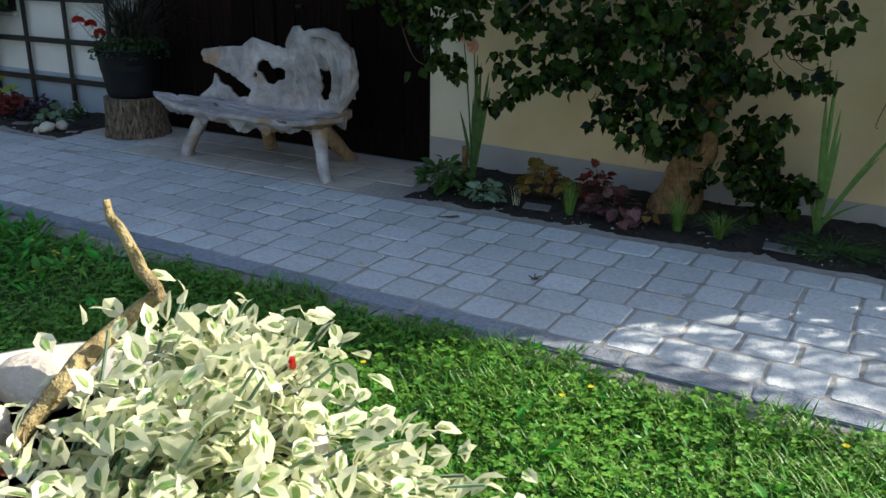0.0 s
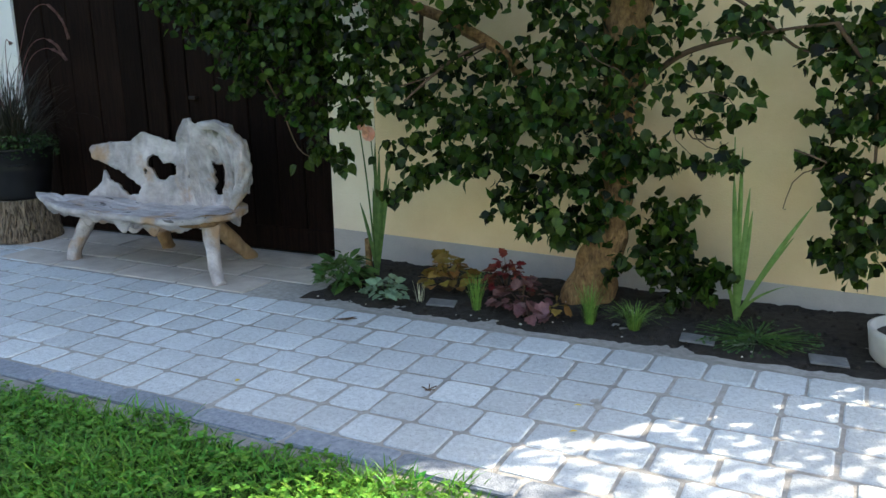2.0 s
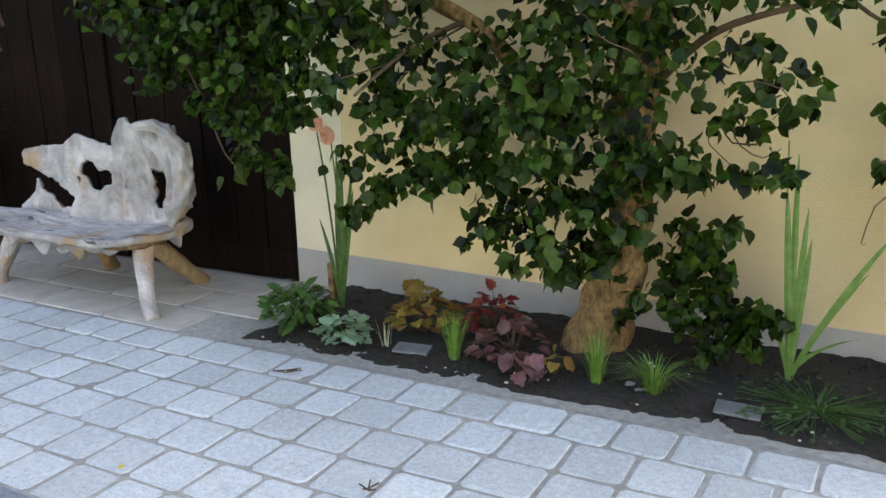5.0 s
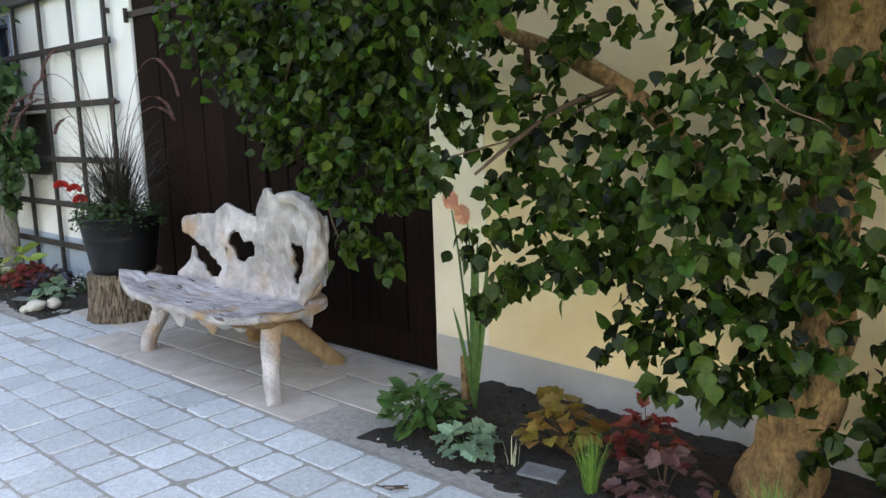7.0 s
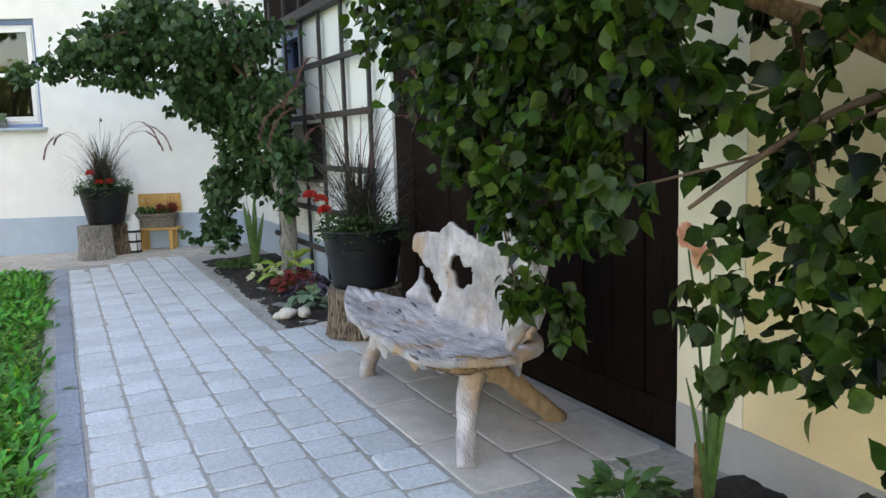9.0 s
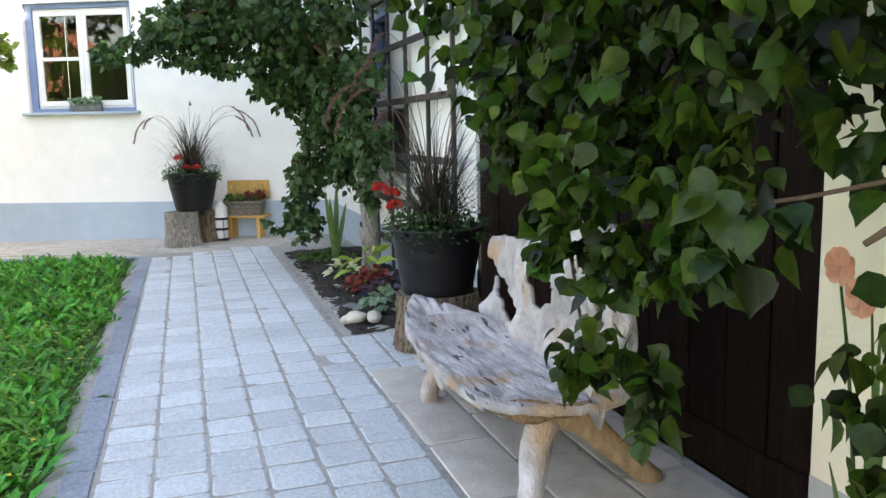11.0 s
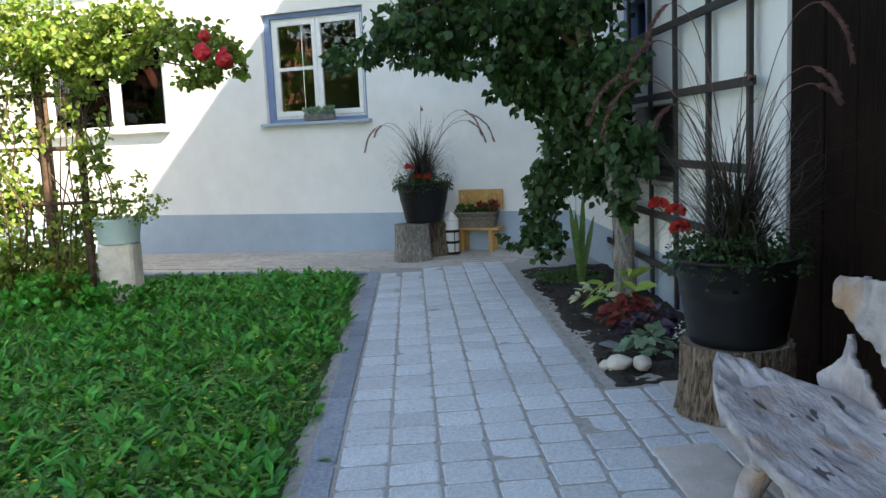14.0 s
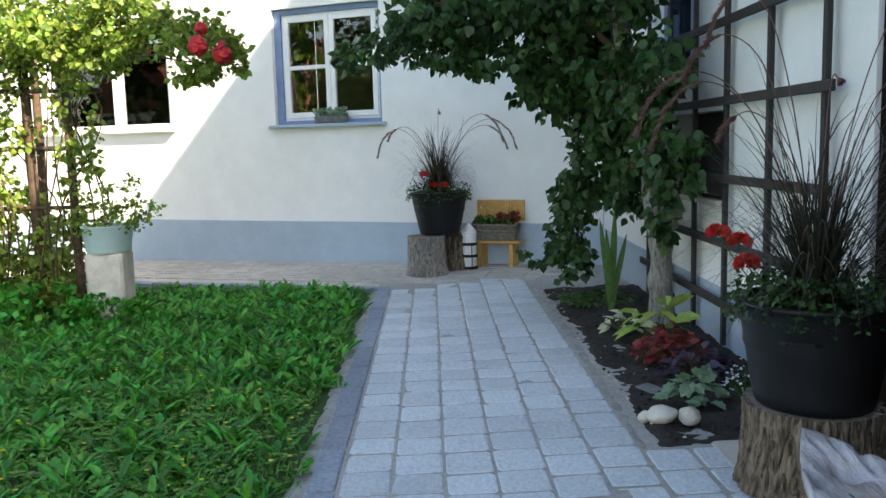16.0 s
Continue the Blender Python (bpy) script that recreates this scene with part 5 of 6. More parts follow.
sword_plant(-2.22, 6.20, [(-0.10, -0.02, 0.55, 0.028, 0.3), (0.05, 0.0, 0.86, 0.034, 0.05), (0.10, 0.02, 0.80, 0.034, 0.05), (0.02, 0.0, 0.90, 0.030, 0.0), (0.13, -0.02, 0.70, 0.034, 0.1), (-0.02, 0.02, 0.62, 0.03, 0.1), (0.07, -0.03, 0.60, 0.032, 0.1)],
            "tall gladiolus with one coral-orange bloom against the yellow wall",
            [([(0, 0, 0), (-0.03, 0.0, 0.4), (-0.05, -0.02, 0.75), (-0.06, -0.05, 0.98)], 0.007), ([(0.01, 0.0, 0), (0.01, 0.01, 0.5), (-0.01, 0.0, 0.92)], 0.006)], SWORD_DARK)
gl = [o for o in scene.objects if o.name == "gladiolus"][0]
g_ = np.random.default_rng(3)
fl = Shape()
for cx, cz in ((-0.06, 1.03), (0.01, 0.965)):
    a_ = np.linspace(0, 2 * math.pi, 13)[:-1] + g_.normal(size=12) * 0.15
    fl.leaves(np.tile((cx, -0.05, cz), (12, 1)), np.stack([np.cos(a_), np.full(12, -0.35), np.sin(a_)], 1), np.stack([0.2 * np.cos(a_), np.full(12, -1.0), 0.3 + 0.2 * np.sin(a_)], 1), 0.050, 0.046, "round", -0.2, 0.15)
tagged(part("bloom", fl, CORAL, gl), "ruffled coral-orange bloom", kind="stuff")
sword_plant(0.064, 6.20, [(-0.05, -0.03, 0.84, 0.030, 0.1), (-0.02, 0.0, 0.95, 0.026, 0.0), (0.03, 0.0, 0.75, 0.028, 0.05), (0.34, -0.05, 0.70, 0.028, 0.15), (0.26, 0.0, 0.52, 0.026, 0.2), (0.26, -0.08, 0.30, 0.022, 0.6), (-0.10, 0.0, 0.36, 0.022, 0.3), (0.05, 0.0, 0.62, 0.028, 0.0)],
            "green gladiolus leaves without bloom by the yellow wall", [([(0, 0, 0), (-0.04, 0, 0.5), (-0.06, 0, 1.0)], 0.006)])
single("wooden_stake", Shape().box(-2.325, -2.285, 6.22, 6.25, 0.0, 0.30, 0.004), TREE_BARK, "short split wooden stake stuck in the bed's soil", "stake")
for x, y, a in ((-1.54, 5.83, 15), (-0.06, 5.80, 5), (0.55, 5.75, 10)):
    o = single("slate", Shape().box(-0.085, 0.085, -0.055, 0.055, -0.006, 0.006, 0.003), SLATE, "flat grey slate piece lying on the soil", "slate", "slates in the bed")
    o.matrix_basis = pose(x, y, gz(y) + 0.022, 2, 3, a)
tw = thing("dry_twig", (-1.95, 5.40, gz(5.4) + 0.004), "dry brown twigs and debris lying on the pavers", "twig")
for i in range(7):
    a = i * 0.9
    part("twig", Shape().tube([(0.02 * i - 0.05, 0.01 * i - 0.03, 0.004), (0.02 * i - 0.05 + 0.09 * math.cos(a * 0.4), 0.01 * i - 0.03 + 0.05 * math.sin(a), 0.010)], 0.003, 5), TWIG, tw)
tw = thing("dry_twig", (-1.05, 4.72, gz(4.7) + 0.004), "small dry brown leaf litter lying on the pavers", "twig")
for i in range(4):
    part("twig", Shape().tube([(0.01 * i, 0, 0.004), (0.01 * i + 0.05 * math.cos(i), 0.05 * math.sin(i), 0.014)], 0.003, 5), TWIG, tw)
fp = Shape()
for x, y in ((-1.92, 4.45), (-0.30, 4.62), (-0.36, 4.85), (-6.9, 4.9), (-9.4, 4.75), (-5.2, 5.1), (-9.7, 5.0)):
    fp.leaves([(x, y, gz(y) + 0.006)], [(math.cos(x * 9), math.sin(x * 9), 0.1)], [(0.2, 0.1, 1)], 0.034, 0.016, "oval", 0.3, 0.2)
single("fallen_petals", fp, YELLOW_FLOWER, "small yellow fallen leaves lying on the pavers", "petals", kind="stuff")

# corner bed
rosette("hosta", -8.02, 6.16, 0.21, 0.36, LIME_LEAF, 17, (0.15, 0.21), "lime-green hosta with broad leaves", "hosta", "oval", 20, 0.6, aspect=0.5)
rosette("hosta", -8.35, 6.02, 0.19, 0.14, PALE_EDGE, 26, (0.09, 0.13), "small cream-edged variegated hosta", "hosta", "oval", 21, 0.7, extra=HERB, aspect=0.5)
rosette("coral_bells", -7.55, 6.10, 0.27, 0.22, RED_LEAF, 190, (0.04, 0.065), "dark red frilly coral bells in the corner bed", "coral bells", "lobed", 22)
rosette("coral_bells", -7.12, 6.14, 0.26, 0.20, BLACK_LEAF, 130, (0.045, 0.07), "plum-black coral bells in the corner bed", "coral bells", "lobed", 23)
rosette("coral_bells", -6.72, 5.98, 0.18, 0.16, SILVER_LEAF, 36, (0.06, 0.095), "silver-green coral bells beside the white stones", "coral bells", "lobed", 24)
rosette("alyssum", -6.75, 6.28, 0.16, 0.22, WHITE_FLOWER, 120, (0.010, 0.018), "small white blossoms beside the tub", "flowers", "round", 25)
rosette("ground_cover", -9.6, 6.05, 0.45, 0.06, HERB, 500, (0.02, 0.04), "low green plants at the bed's shaded end", "plant", "oval", 26)
iris = sword_plant(-9.15, 6.08, [(-0.08, -0.06, 0.80, 0.05, 0.1), (0.03, 0.02, 0.86, 0.05, 0.05), (0.12, 0.05, 0.66, 0.05, 0.1), (-0.02, -0.12, 0.72, 0.05, 0.1), (0.0, 0.08, 0.58, 0.045, 0.2), (0.05, -0.05, 0.78, 0.045, 0.05)], "green sword-shaped iris leaves in the corner bed", (), SWORD_DARK)
iris.matrix_basis = pose(-9.15, 6.08, gz(6.08), 0, 0, 70)
o = single("slate", Shape().box(-0.08, 0.08, -0.05, 0.05, -0.006, 0.006, 0.003), SLATE, "flat grey slate piece lying on the soil", "slate", "slates in the bed")
o.matrix_basis = pose(-6.98, 5.84, gz(5.84) + 0.02, 2, 3, 30)


def stone(x, y, z, rx, ry, rz, seed, material, label, category, group=""):
    bm = bmesh.new()
    bmesh.ops.create_icosphere(bm, subdivisions=3, radius=1)
    for v in bm.verts:
        k = 1 + 0.22 * noise.noise(v.co * 1.3 + Vector((seed, 0, 0))) + 0.06 * noise.noise(v.co * 4 + Vector((0, seed, 0)))
        v.co = Vector((v.co.x * rx * k, v.co.y * ry * k, v.co.z * rz * k))
    me = bpy.data.meshes.new("stone")
    bm.to_mesh(me)
    bm.free()
    me.polygons.foreach_set("use_smooth", [True] * len(me.polygons))
    o = tagged(part("stone", me, material, None, label), "", category, group)
    o.location = (x, y, z)
    return o


stone(-6.46, 5.75, gz(5.75) + 0.05, 0.062, 0.082, 0.048, 1, STONE, "pale rounded fieldstone lying on dark soil", "stone", "stones in the bed")
stone(-6.42, 5.88, gz(5.88) + 0.05, 0.052, 0.056, 0.045, 7, STONE, "pale rounded fieldstone lying on dark soil", "stone", "stones in the bed")
stone(-6.50, 5.68, gz(5.68) + 0.03, 0.035, 0.04, 0.03, 12, STONE, "small pale fieldstone lying on dark soil", "stone", "stones in the bed")
cl = Shape()
g_ = np.random.default_rng(8)
for x0, x1 in ((-2.4, 1.2), (-10.2, -6.2)):
    for _ in range(420):
        x, y, q = g_.uniform(x0, x1), g_.uniform(5.66, 6.5), g_.uniform(0.004, 0.016)
        cl.lathe([(q * 0.6, -q * 0.5), (q, 0), (q * 0.5, q * 0.7)], 5, (x, y, gz(y) + 0.012 + 0.02 * (y - 5.6)), 0.5)
single("soil_crumbs", cl, SOIL, "crumbs of dark soil and mulch on the beds", "soil", kind="stuff")

ch = Shape()
for x0, x1 in ((-2.4, 1.2), (-10.2, -6.2)):
    for _ in range(28):
        x, y, q = g_.uniform(x0, x1), 5.64 + 0.5 * g_.random() ** 2, g_.uniform(0.004, 0.011)
        ch.lathe([(q * 0.7, -q * 0.3), (q, 0), (q * 0.5, q * 0.4)], 5, (x, y, gz(y) + 0.018 + 0.02 * (y - 5.6)), 0.6)
single("pale_chips", ch, STONE, "small pale chips of stone and bark on the soil", "chips", kind="stuff")
# planter ring by the house corner
pl = thing("stone_planter", (0.95, 5.93, gz(5.93)), "round cream ceramic planter filled with soil", "planter")
part("bowl", Shape().lathe([(0.21, 0.0), (0.235, 0.03), (0.25, 0.14), (0.255, 0.165), (0.235, 0.17), (0.225, 0.12)], 48), CREAM_POT, pl, "", True)
part("potting_soil", Shape().lathe([(0.225, 0.09), (0.22, 0.125)], 32), SOIL, pl)
stone(0.95, 5.90, gz(5.9) + 0.155, 0.09, 0.07, 0.055, 4, STONE, "grey rounded stone lying in the planter", "stone")


# ---------------------------------------------------------------- by the white wall
def child_bench():
    m = FAR_M @ pose(5.46 * 1.0846, -0.17, gz(5.3), 0, 0, 0)
    b = thing("step_stool_chair", (0, 0, 0), "small honey-yellow wooden chair with a heart cut in its backrest", "chair")
    b.matrix_basis = m
    part("seat", Shape().box(-0.30, 0.30, -0.15, 0.11, 0.275, 0.305, 0.006), YELLOW_WOOD, b)
    part("backrest", Shape().box(-0.29, 0.29, 0.095, 0.118, 0.52, 0.76, 0.01), YELLOW_WOOD, b)
    for x in (-0.22, 0.16):
        part("leg", Shape().box(x, x + 0.055, -0.13, -0.085, 0, 0.275, 0.005), YELLOW_WOOD, b)
        part("back_post", Shape().box(x, x + 0.055, 0.065, 0.094, 0, 0.70, 0.005), YELLOW_WOOD, b)
    h = Shape()
    pts = [(0.045 * math.sin(t) ** 3, 0.0028 * (13 * math.cos(t) - 5 * math.cos(2 * t) - 2 * math.cos(3 * t) - math.cos(4 * t))) for t in np.linspace(0, 2 * math.pi, 40)[:-1]]
    h.add([(x - 0.20, 0.090, 0.66 + z) for x, z in pts] + [(x - 0.20, 0.096, 0.66 + z) for x, z in pts], [tuple(range(39)), *[(i, (i + 1) % 39, 39 + (i + 1) % 39, 39 + i) for i in range(39)]])
    part("heart", h, CREAM_POT, b, "pale heart ornament")
    k = thing("wicker_basket", (0, 0, 0), "grey wicker basket planted with small flowers on the wooden chair", "basket")
    k.matrix_basis = m @ pose(-0.02, -0.03, 0.305)
    s = Shape()
    for j in range(9):
        z = 0.012 + 0.021 * j
        w, d = 0.235 + 0.004 * j, 0.085 + 0.003 * j
        ring = []
        for i in range(49):
            a = 2 * math.pi * i / 48
            c, sn = math.cos(a), math.sin(a)
            q = 1 + 0.03 * math.sin(12 * a + j * math.pi)
            ring.append((w * q * math.copysign(abs(c) ** 0.35, c), d * q * math.copysign(abs(sn) ** 0.35, sn), z))
        s.tube(ring, 0.011, 5, cap=False)
    part("weave", s, WICKER, k)
    g = np.random.default_rng(14)
    n = 160
    s = Shape().leaves(np.stack([g.uniform(-0.24, 0.24, n), g.uniform(-0.08, 0.08, n), g.uniform(0.17, 0.26, n)], 1), unit(n) + (0, 0, 0.6), unit(n), 0.045, 0.035, "round")
    f = thing("basket_flowers", (0, 0, 0), "small dark red and green plants growing in the basket", "flowers")
    f.matrix_basis = m @ pose(-0.02, -0.03, 0.305)
    part("foliage", s, HERB, f)
    n = 70
    s = Shape().leaves(np.stack([g.uniform(0.02, 0.26, n), g.uniform(-0.08, 0.08, n), g.uniform(0.20, 0.30, n)], 1), unit(n) + (0, 0, 0.6), unit(n), 0.05, 0.035, "round")
    part("red_leaves", s, RED_LEAF, f)
    for i in range(8):
        q = g.uniform(-0.2, 0.2), g.uniform(-0.05, 0.05)
        part("flower_stem", Shape().tube([(q[0], q[1], 0.15), (q[0] + 0.02, q[1], 0.32 + 0.02 * i)], 0.002, 4), HERB, f)


def lantern():
    m = FAR_M @ pose(5.21 * 1.0846, -0.42, gz(5.05))
    b = thing("milk_can", (0, 0, 0), "white enamelled can with black bands and a conical lid", "can")
    b.matrix_basis = m
    part("body", Shape().lathe([(0.082, 0.0), (0.088, 0.01), (0.088, 0.40), (0.085, 0.42)], 32), WHITE_PAINT, b, "", True)
    part("lid", Shape().lathe([(0.090, 0.42), (0.088, 0.435), (0.03, 0.505), (0.022, 0.52), (0.0, 0.525)], 32), WHITE_PAINT, b, "", True)
    for z in (0.02, 0.155, 0.29):
        part("band", Shape().lathe([(0.089, z - 0.016), (0.096, z - 0.016), (0.096, z + 0.016), (0.089, z + 0.016)], 32), POT_BLACK, b)
    for a in (-0.9, 0.9, 2.6):
        part("frame_rod", Shape().tube([(0.098 * math.cos(a), 0.098 * math.sin(a), 0.0), (0.098 * math.cos(a), 0.098 * math.sin(a), 0.31)], 0.006, 6), POT_BLACK, b)


child_bench()
lantern()
w = thing("window_planter", (0, 0, 0), "stone trough of succulents standing on the blue window sill", "planter")
w.matrix_basis = FAR_M @ pose(3.42 * 1.0846, -0.03, 1.74)
part("trough", Shape().box(-0.22, 0.22, -0.055, 0.055, 0, 0.10, 0.02), SLATE, w)
part("succulent_foliage", Shape().leaves(np.stack([rng.uniform(-0.21, 0.21, 260), rng.uniform(-0.06, 0.06, 260), rng.uniform(0.08, 0.17, 260)], 1), unit(260) + (0, 0, 0.7), unit(260), 0.05, 0.03, "oval"), SILVER_LEAF, w)


def blue_pot():
    x, y = -10.25, 1.60
    single("pot_stand", Shape().box(x - 0.16, x + 0.16, y - 0.18, y + 0.17, gz(y) - 0.03, 0.535, 0.025), STONE, "weathered pale grey wooden block under the blue pot", "stand")
    p = thing("enamel_pot", (x, y, 0.535), "pale blue enamel pot on a wooden block", "flower pot")
    part("tub", Shape().lathe([(0.19, 0.0), (0.20, 0.01), (0.212, 0.12), (0.217, 0.125), (0.23, 0.235), (0.242, 0.245), (0.225, 0.25), (0.21, 0.18)], 48), PALE_BLUE, p, "", True)
    h = thing("potted_shrub", (x, y, 0.75), "green and grey-leaved herb bush growing in the blue pot", "shrub")
    crown("foliage", [(-0.05, -0.15, 0.12, 0.22, 0.26, 0.14, 260), (0.0, 0.15, 0.15, 0.22, 0.26, 0.16, 240), (0, -0.35, 0.10, 0.15, 0.15, 0.12, 80), (0.05, 0.42, 0.12, 0.15, 0.14, 0.12, 60), (0, -0.1, 0.34, 0.18, 0.25, 0.16, 110), (0, 0.3, 0.40, 0.1, 0.16, 0.2, 50), (0, 0.0, -0.02, 0.24, 0.26, 0.08, 120)],
          LEAF_ROSE, h, 31, (0.025, 0.055), "oval", "small oval green leaves", -0.2)

    w = thing("weed_clump", (x, y, gz(y)), "dark green shade weeds crowding round the pot's wooden block", "weeds")
    crown("foliage", [(0.30, -0.45, 0.18, 0.3, 0.4, 0.18, 260), (0.2, -1.1, 0.22, 0.4, 0.5, 0.24, 320), (0.36, 0.0, 0.13, 0.2, 0.3, 0.12, 170), (0.5, -0.7, 0.08, 0.4, 0.6, 0.1, 220), (0.15, 0.32, 0.08, 0.2, 0.15, 0.1, 60)],
          LEAF_LAWN, w, 33, (0.035, 0.08), "oval", "", -0.5)


def rose_arch():
    a = thing("rose_pergola", (-10.5, 1.0, gz(1.0)), "rustic wooden pergola of dark round poles carrying the climbing rose", "pergola")
    o = Vector((-10.5, 1.0, gz(1.0)))
    for k0, k1, r in (((-10.4, 0.88, -0.1), (-10.42, 0.86, 2.6), 0.045), ((-10.4, 1.24, -0.1), (-10.38, 1.26, 2.7), 0.04), ((-11.6, 0.4, -0.1), (-11.6, 0.42, 2.6), 0.045), ((-10.42, -0.4, 1.52), (-10.36, 1.5, 1.50), 0.022),
                      ((-10.42, -0.4, 2.05), (-10.36, 1.6, 2.03), 0.022), ((-10.5, -0.5, 2.55), (-10.0, 2.3, 2.6), 0.03), ((-10.42, -0.4, 0.95), (-10.36, 1.4, 0.95), 0.02), ((-10.4, -0.4, -0.1), (-10.4, -0.4, 2.6), 0.04)):
        part("pole", Shape().tube(spline([Vector(k0) - o, (Vector(k0) + Vector(k1)) / 2 - o + Vector((0.01, 0.01, 0.0)), Vector(k1) - o], 8).tolist(), r, 9, 0.3), TWIG, a, "", True)
    t = thing("climbing_rose", (-10.3, 1.05, gz(1.05)), "sunlit climbing rose with three large red blooms arching over", "rose")
    o = Vector((-10.3, 1.05, gz(1.05)))
    L = lambda ks: [tuple(Vector(k) - o) for k in ks]
    g = np.random.default_rng(40)
    for i in range(22):
        y0 = g.uniform(-0.5, 1.5)
        ks = [(-10.3 + g.normal() * 0.1, y0, -0.02), (-10.3 + g.normal() * 0.15, y0 + g.normal() * 0.2, 0.9), (-10.25 + g.normal() * 0.15, y0 + g.normal() * 0.3, 1.8), (-10.1 + g.normal() * 0.2, y0 + g.normal() * 0.4 + 0.2, 2.5)]
        limb(t, L(ks), 0.010, 0.004, TWIG, 0.1, 14, "cane")
    for ks in ([(-10.2, 1.6, 2.5), (-9.9, 2.2, 2.55), (-9.6, 2.7, 2.42), (-9.5, 3.05, 2.25)], [(-10.2, 1.5, 2.3), (-9.9, 2.1, 2.3), (-9.7, 2.6, 2.2), (-9.6, 3.1, 2.15)]):
        limb(t, L(ks), 0.012, 0.004, TWIG, 0.1, 16, "cane")
    cl = [(-10.3, 0.0, 2.65, 0.5, 0.45, 0.28, 300), (-10.2, 0.8, 2.70, 0.45, 0.45, 0.28, 330), (-10.1, 1.5, 2.65, 0.4, 0.4, 0.26, 280), (-9.9, 2.1, 2.60, 0.35, 0.35, 0.24, 220), (-9.75, 2.6, 2.42, 0.28, 0.28, 0.20, 150), (-9.6, 2.95, 2.25, 0.2, 0.2, 0.16, 90),
          (-9.7, 2.65, 2.12, 0.2, 0.25, 0.13, 90), (-9.55, 3.1, 2.15, 0.12, 0.12, 0.12, 30), (-10.1, 1.6, 2.25, 0.3, 0.35, 0.2, 160), (-10.3, 0.7, 2.2, 0.4, 0.4, 0.25, 190), (-10.3, -0.1, 2.2, 0.4, 0.4, 0.25, 170),
          (-10.3, 0.5, 1.7, 0.35, 0.5, 0.3, 130), (-10.2, 1.35, 1.75, 0.2, 0.25, 0.35, 60), (-10.3, 0.3, 1.2, 0.35, 0.5, 0.3, 130), (-10.25, 1.4, 1.35, 0.18, 0.2, 0.25, 45),
          (-10.4, 0.2, 0.75, 0.4, 0.5, 0.3, 260), (-10.4, 0.6, 0.35, 0.4, 0.45, 0.28, 300), (-10.4, -0.3, 0.4, 0.5, 0.5, 0.35, 260), (-10.5, 1.0, 0.55, 0.25, 0.25, 0.3, 130), (-10.6, 0.9, 0.25, 0.4, 0.4, 0.22, 170), (-10.2, 1.05, 0.15, 0.25, 0.3, 0.16, 110), (-10.5, 0.5, 1.0, 0.3, 0.4, 0.25, 120), (-10.0, 1.2, 2.45, 0.35, 0.4, 0.2, 150), (-10.0, 1.9, 2.35, 0.3, 0.3, 0.16, 110)]
    crown("foliage", [(c[0] - o.x, c[1] - o.y, c[2] - o.z, *c[3:]) for c in cl], LEAF_ROSE, t, 41, (0.04, 0.075), "oval", "sunlit yellow-green leaves", 0.3, 3.4)
    for x, y, z, r in ((-9.20, 2.83, 2.265, 0.078), (-9.30, 2.99, 2.21, 0.078), (-9.25, 2.85, 2.41, 0.052)):
        s = Shape()
        for rad, n in ((0.35, 14), (0.6, 22), (0.85, 34), (1.0, 40)):
            d = unit(n)
            up = np.cross(np.cross(d, (0.6, 0.1, 0.8)), d) + unit(n) * 0.25
            s.leaves(np.array((x, y, z)) - np.array(o) + d * r * rad - up * r * 0.3, up, d, r * 0.75, r * 0.85, "round", -0.3, 0.35)
        part("bloom", s, ROSE_RED, t, "large full red rose bloom")


blue_pot()
rose_arch()


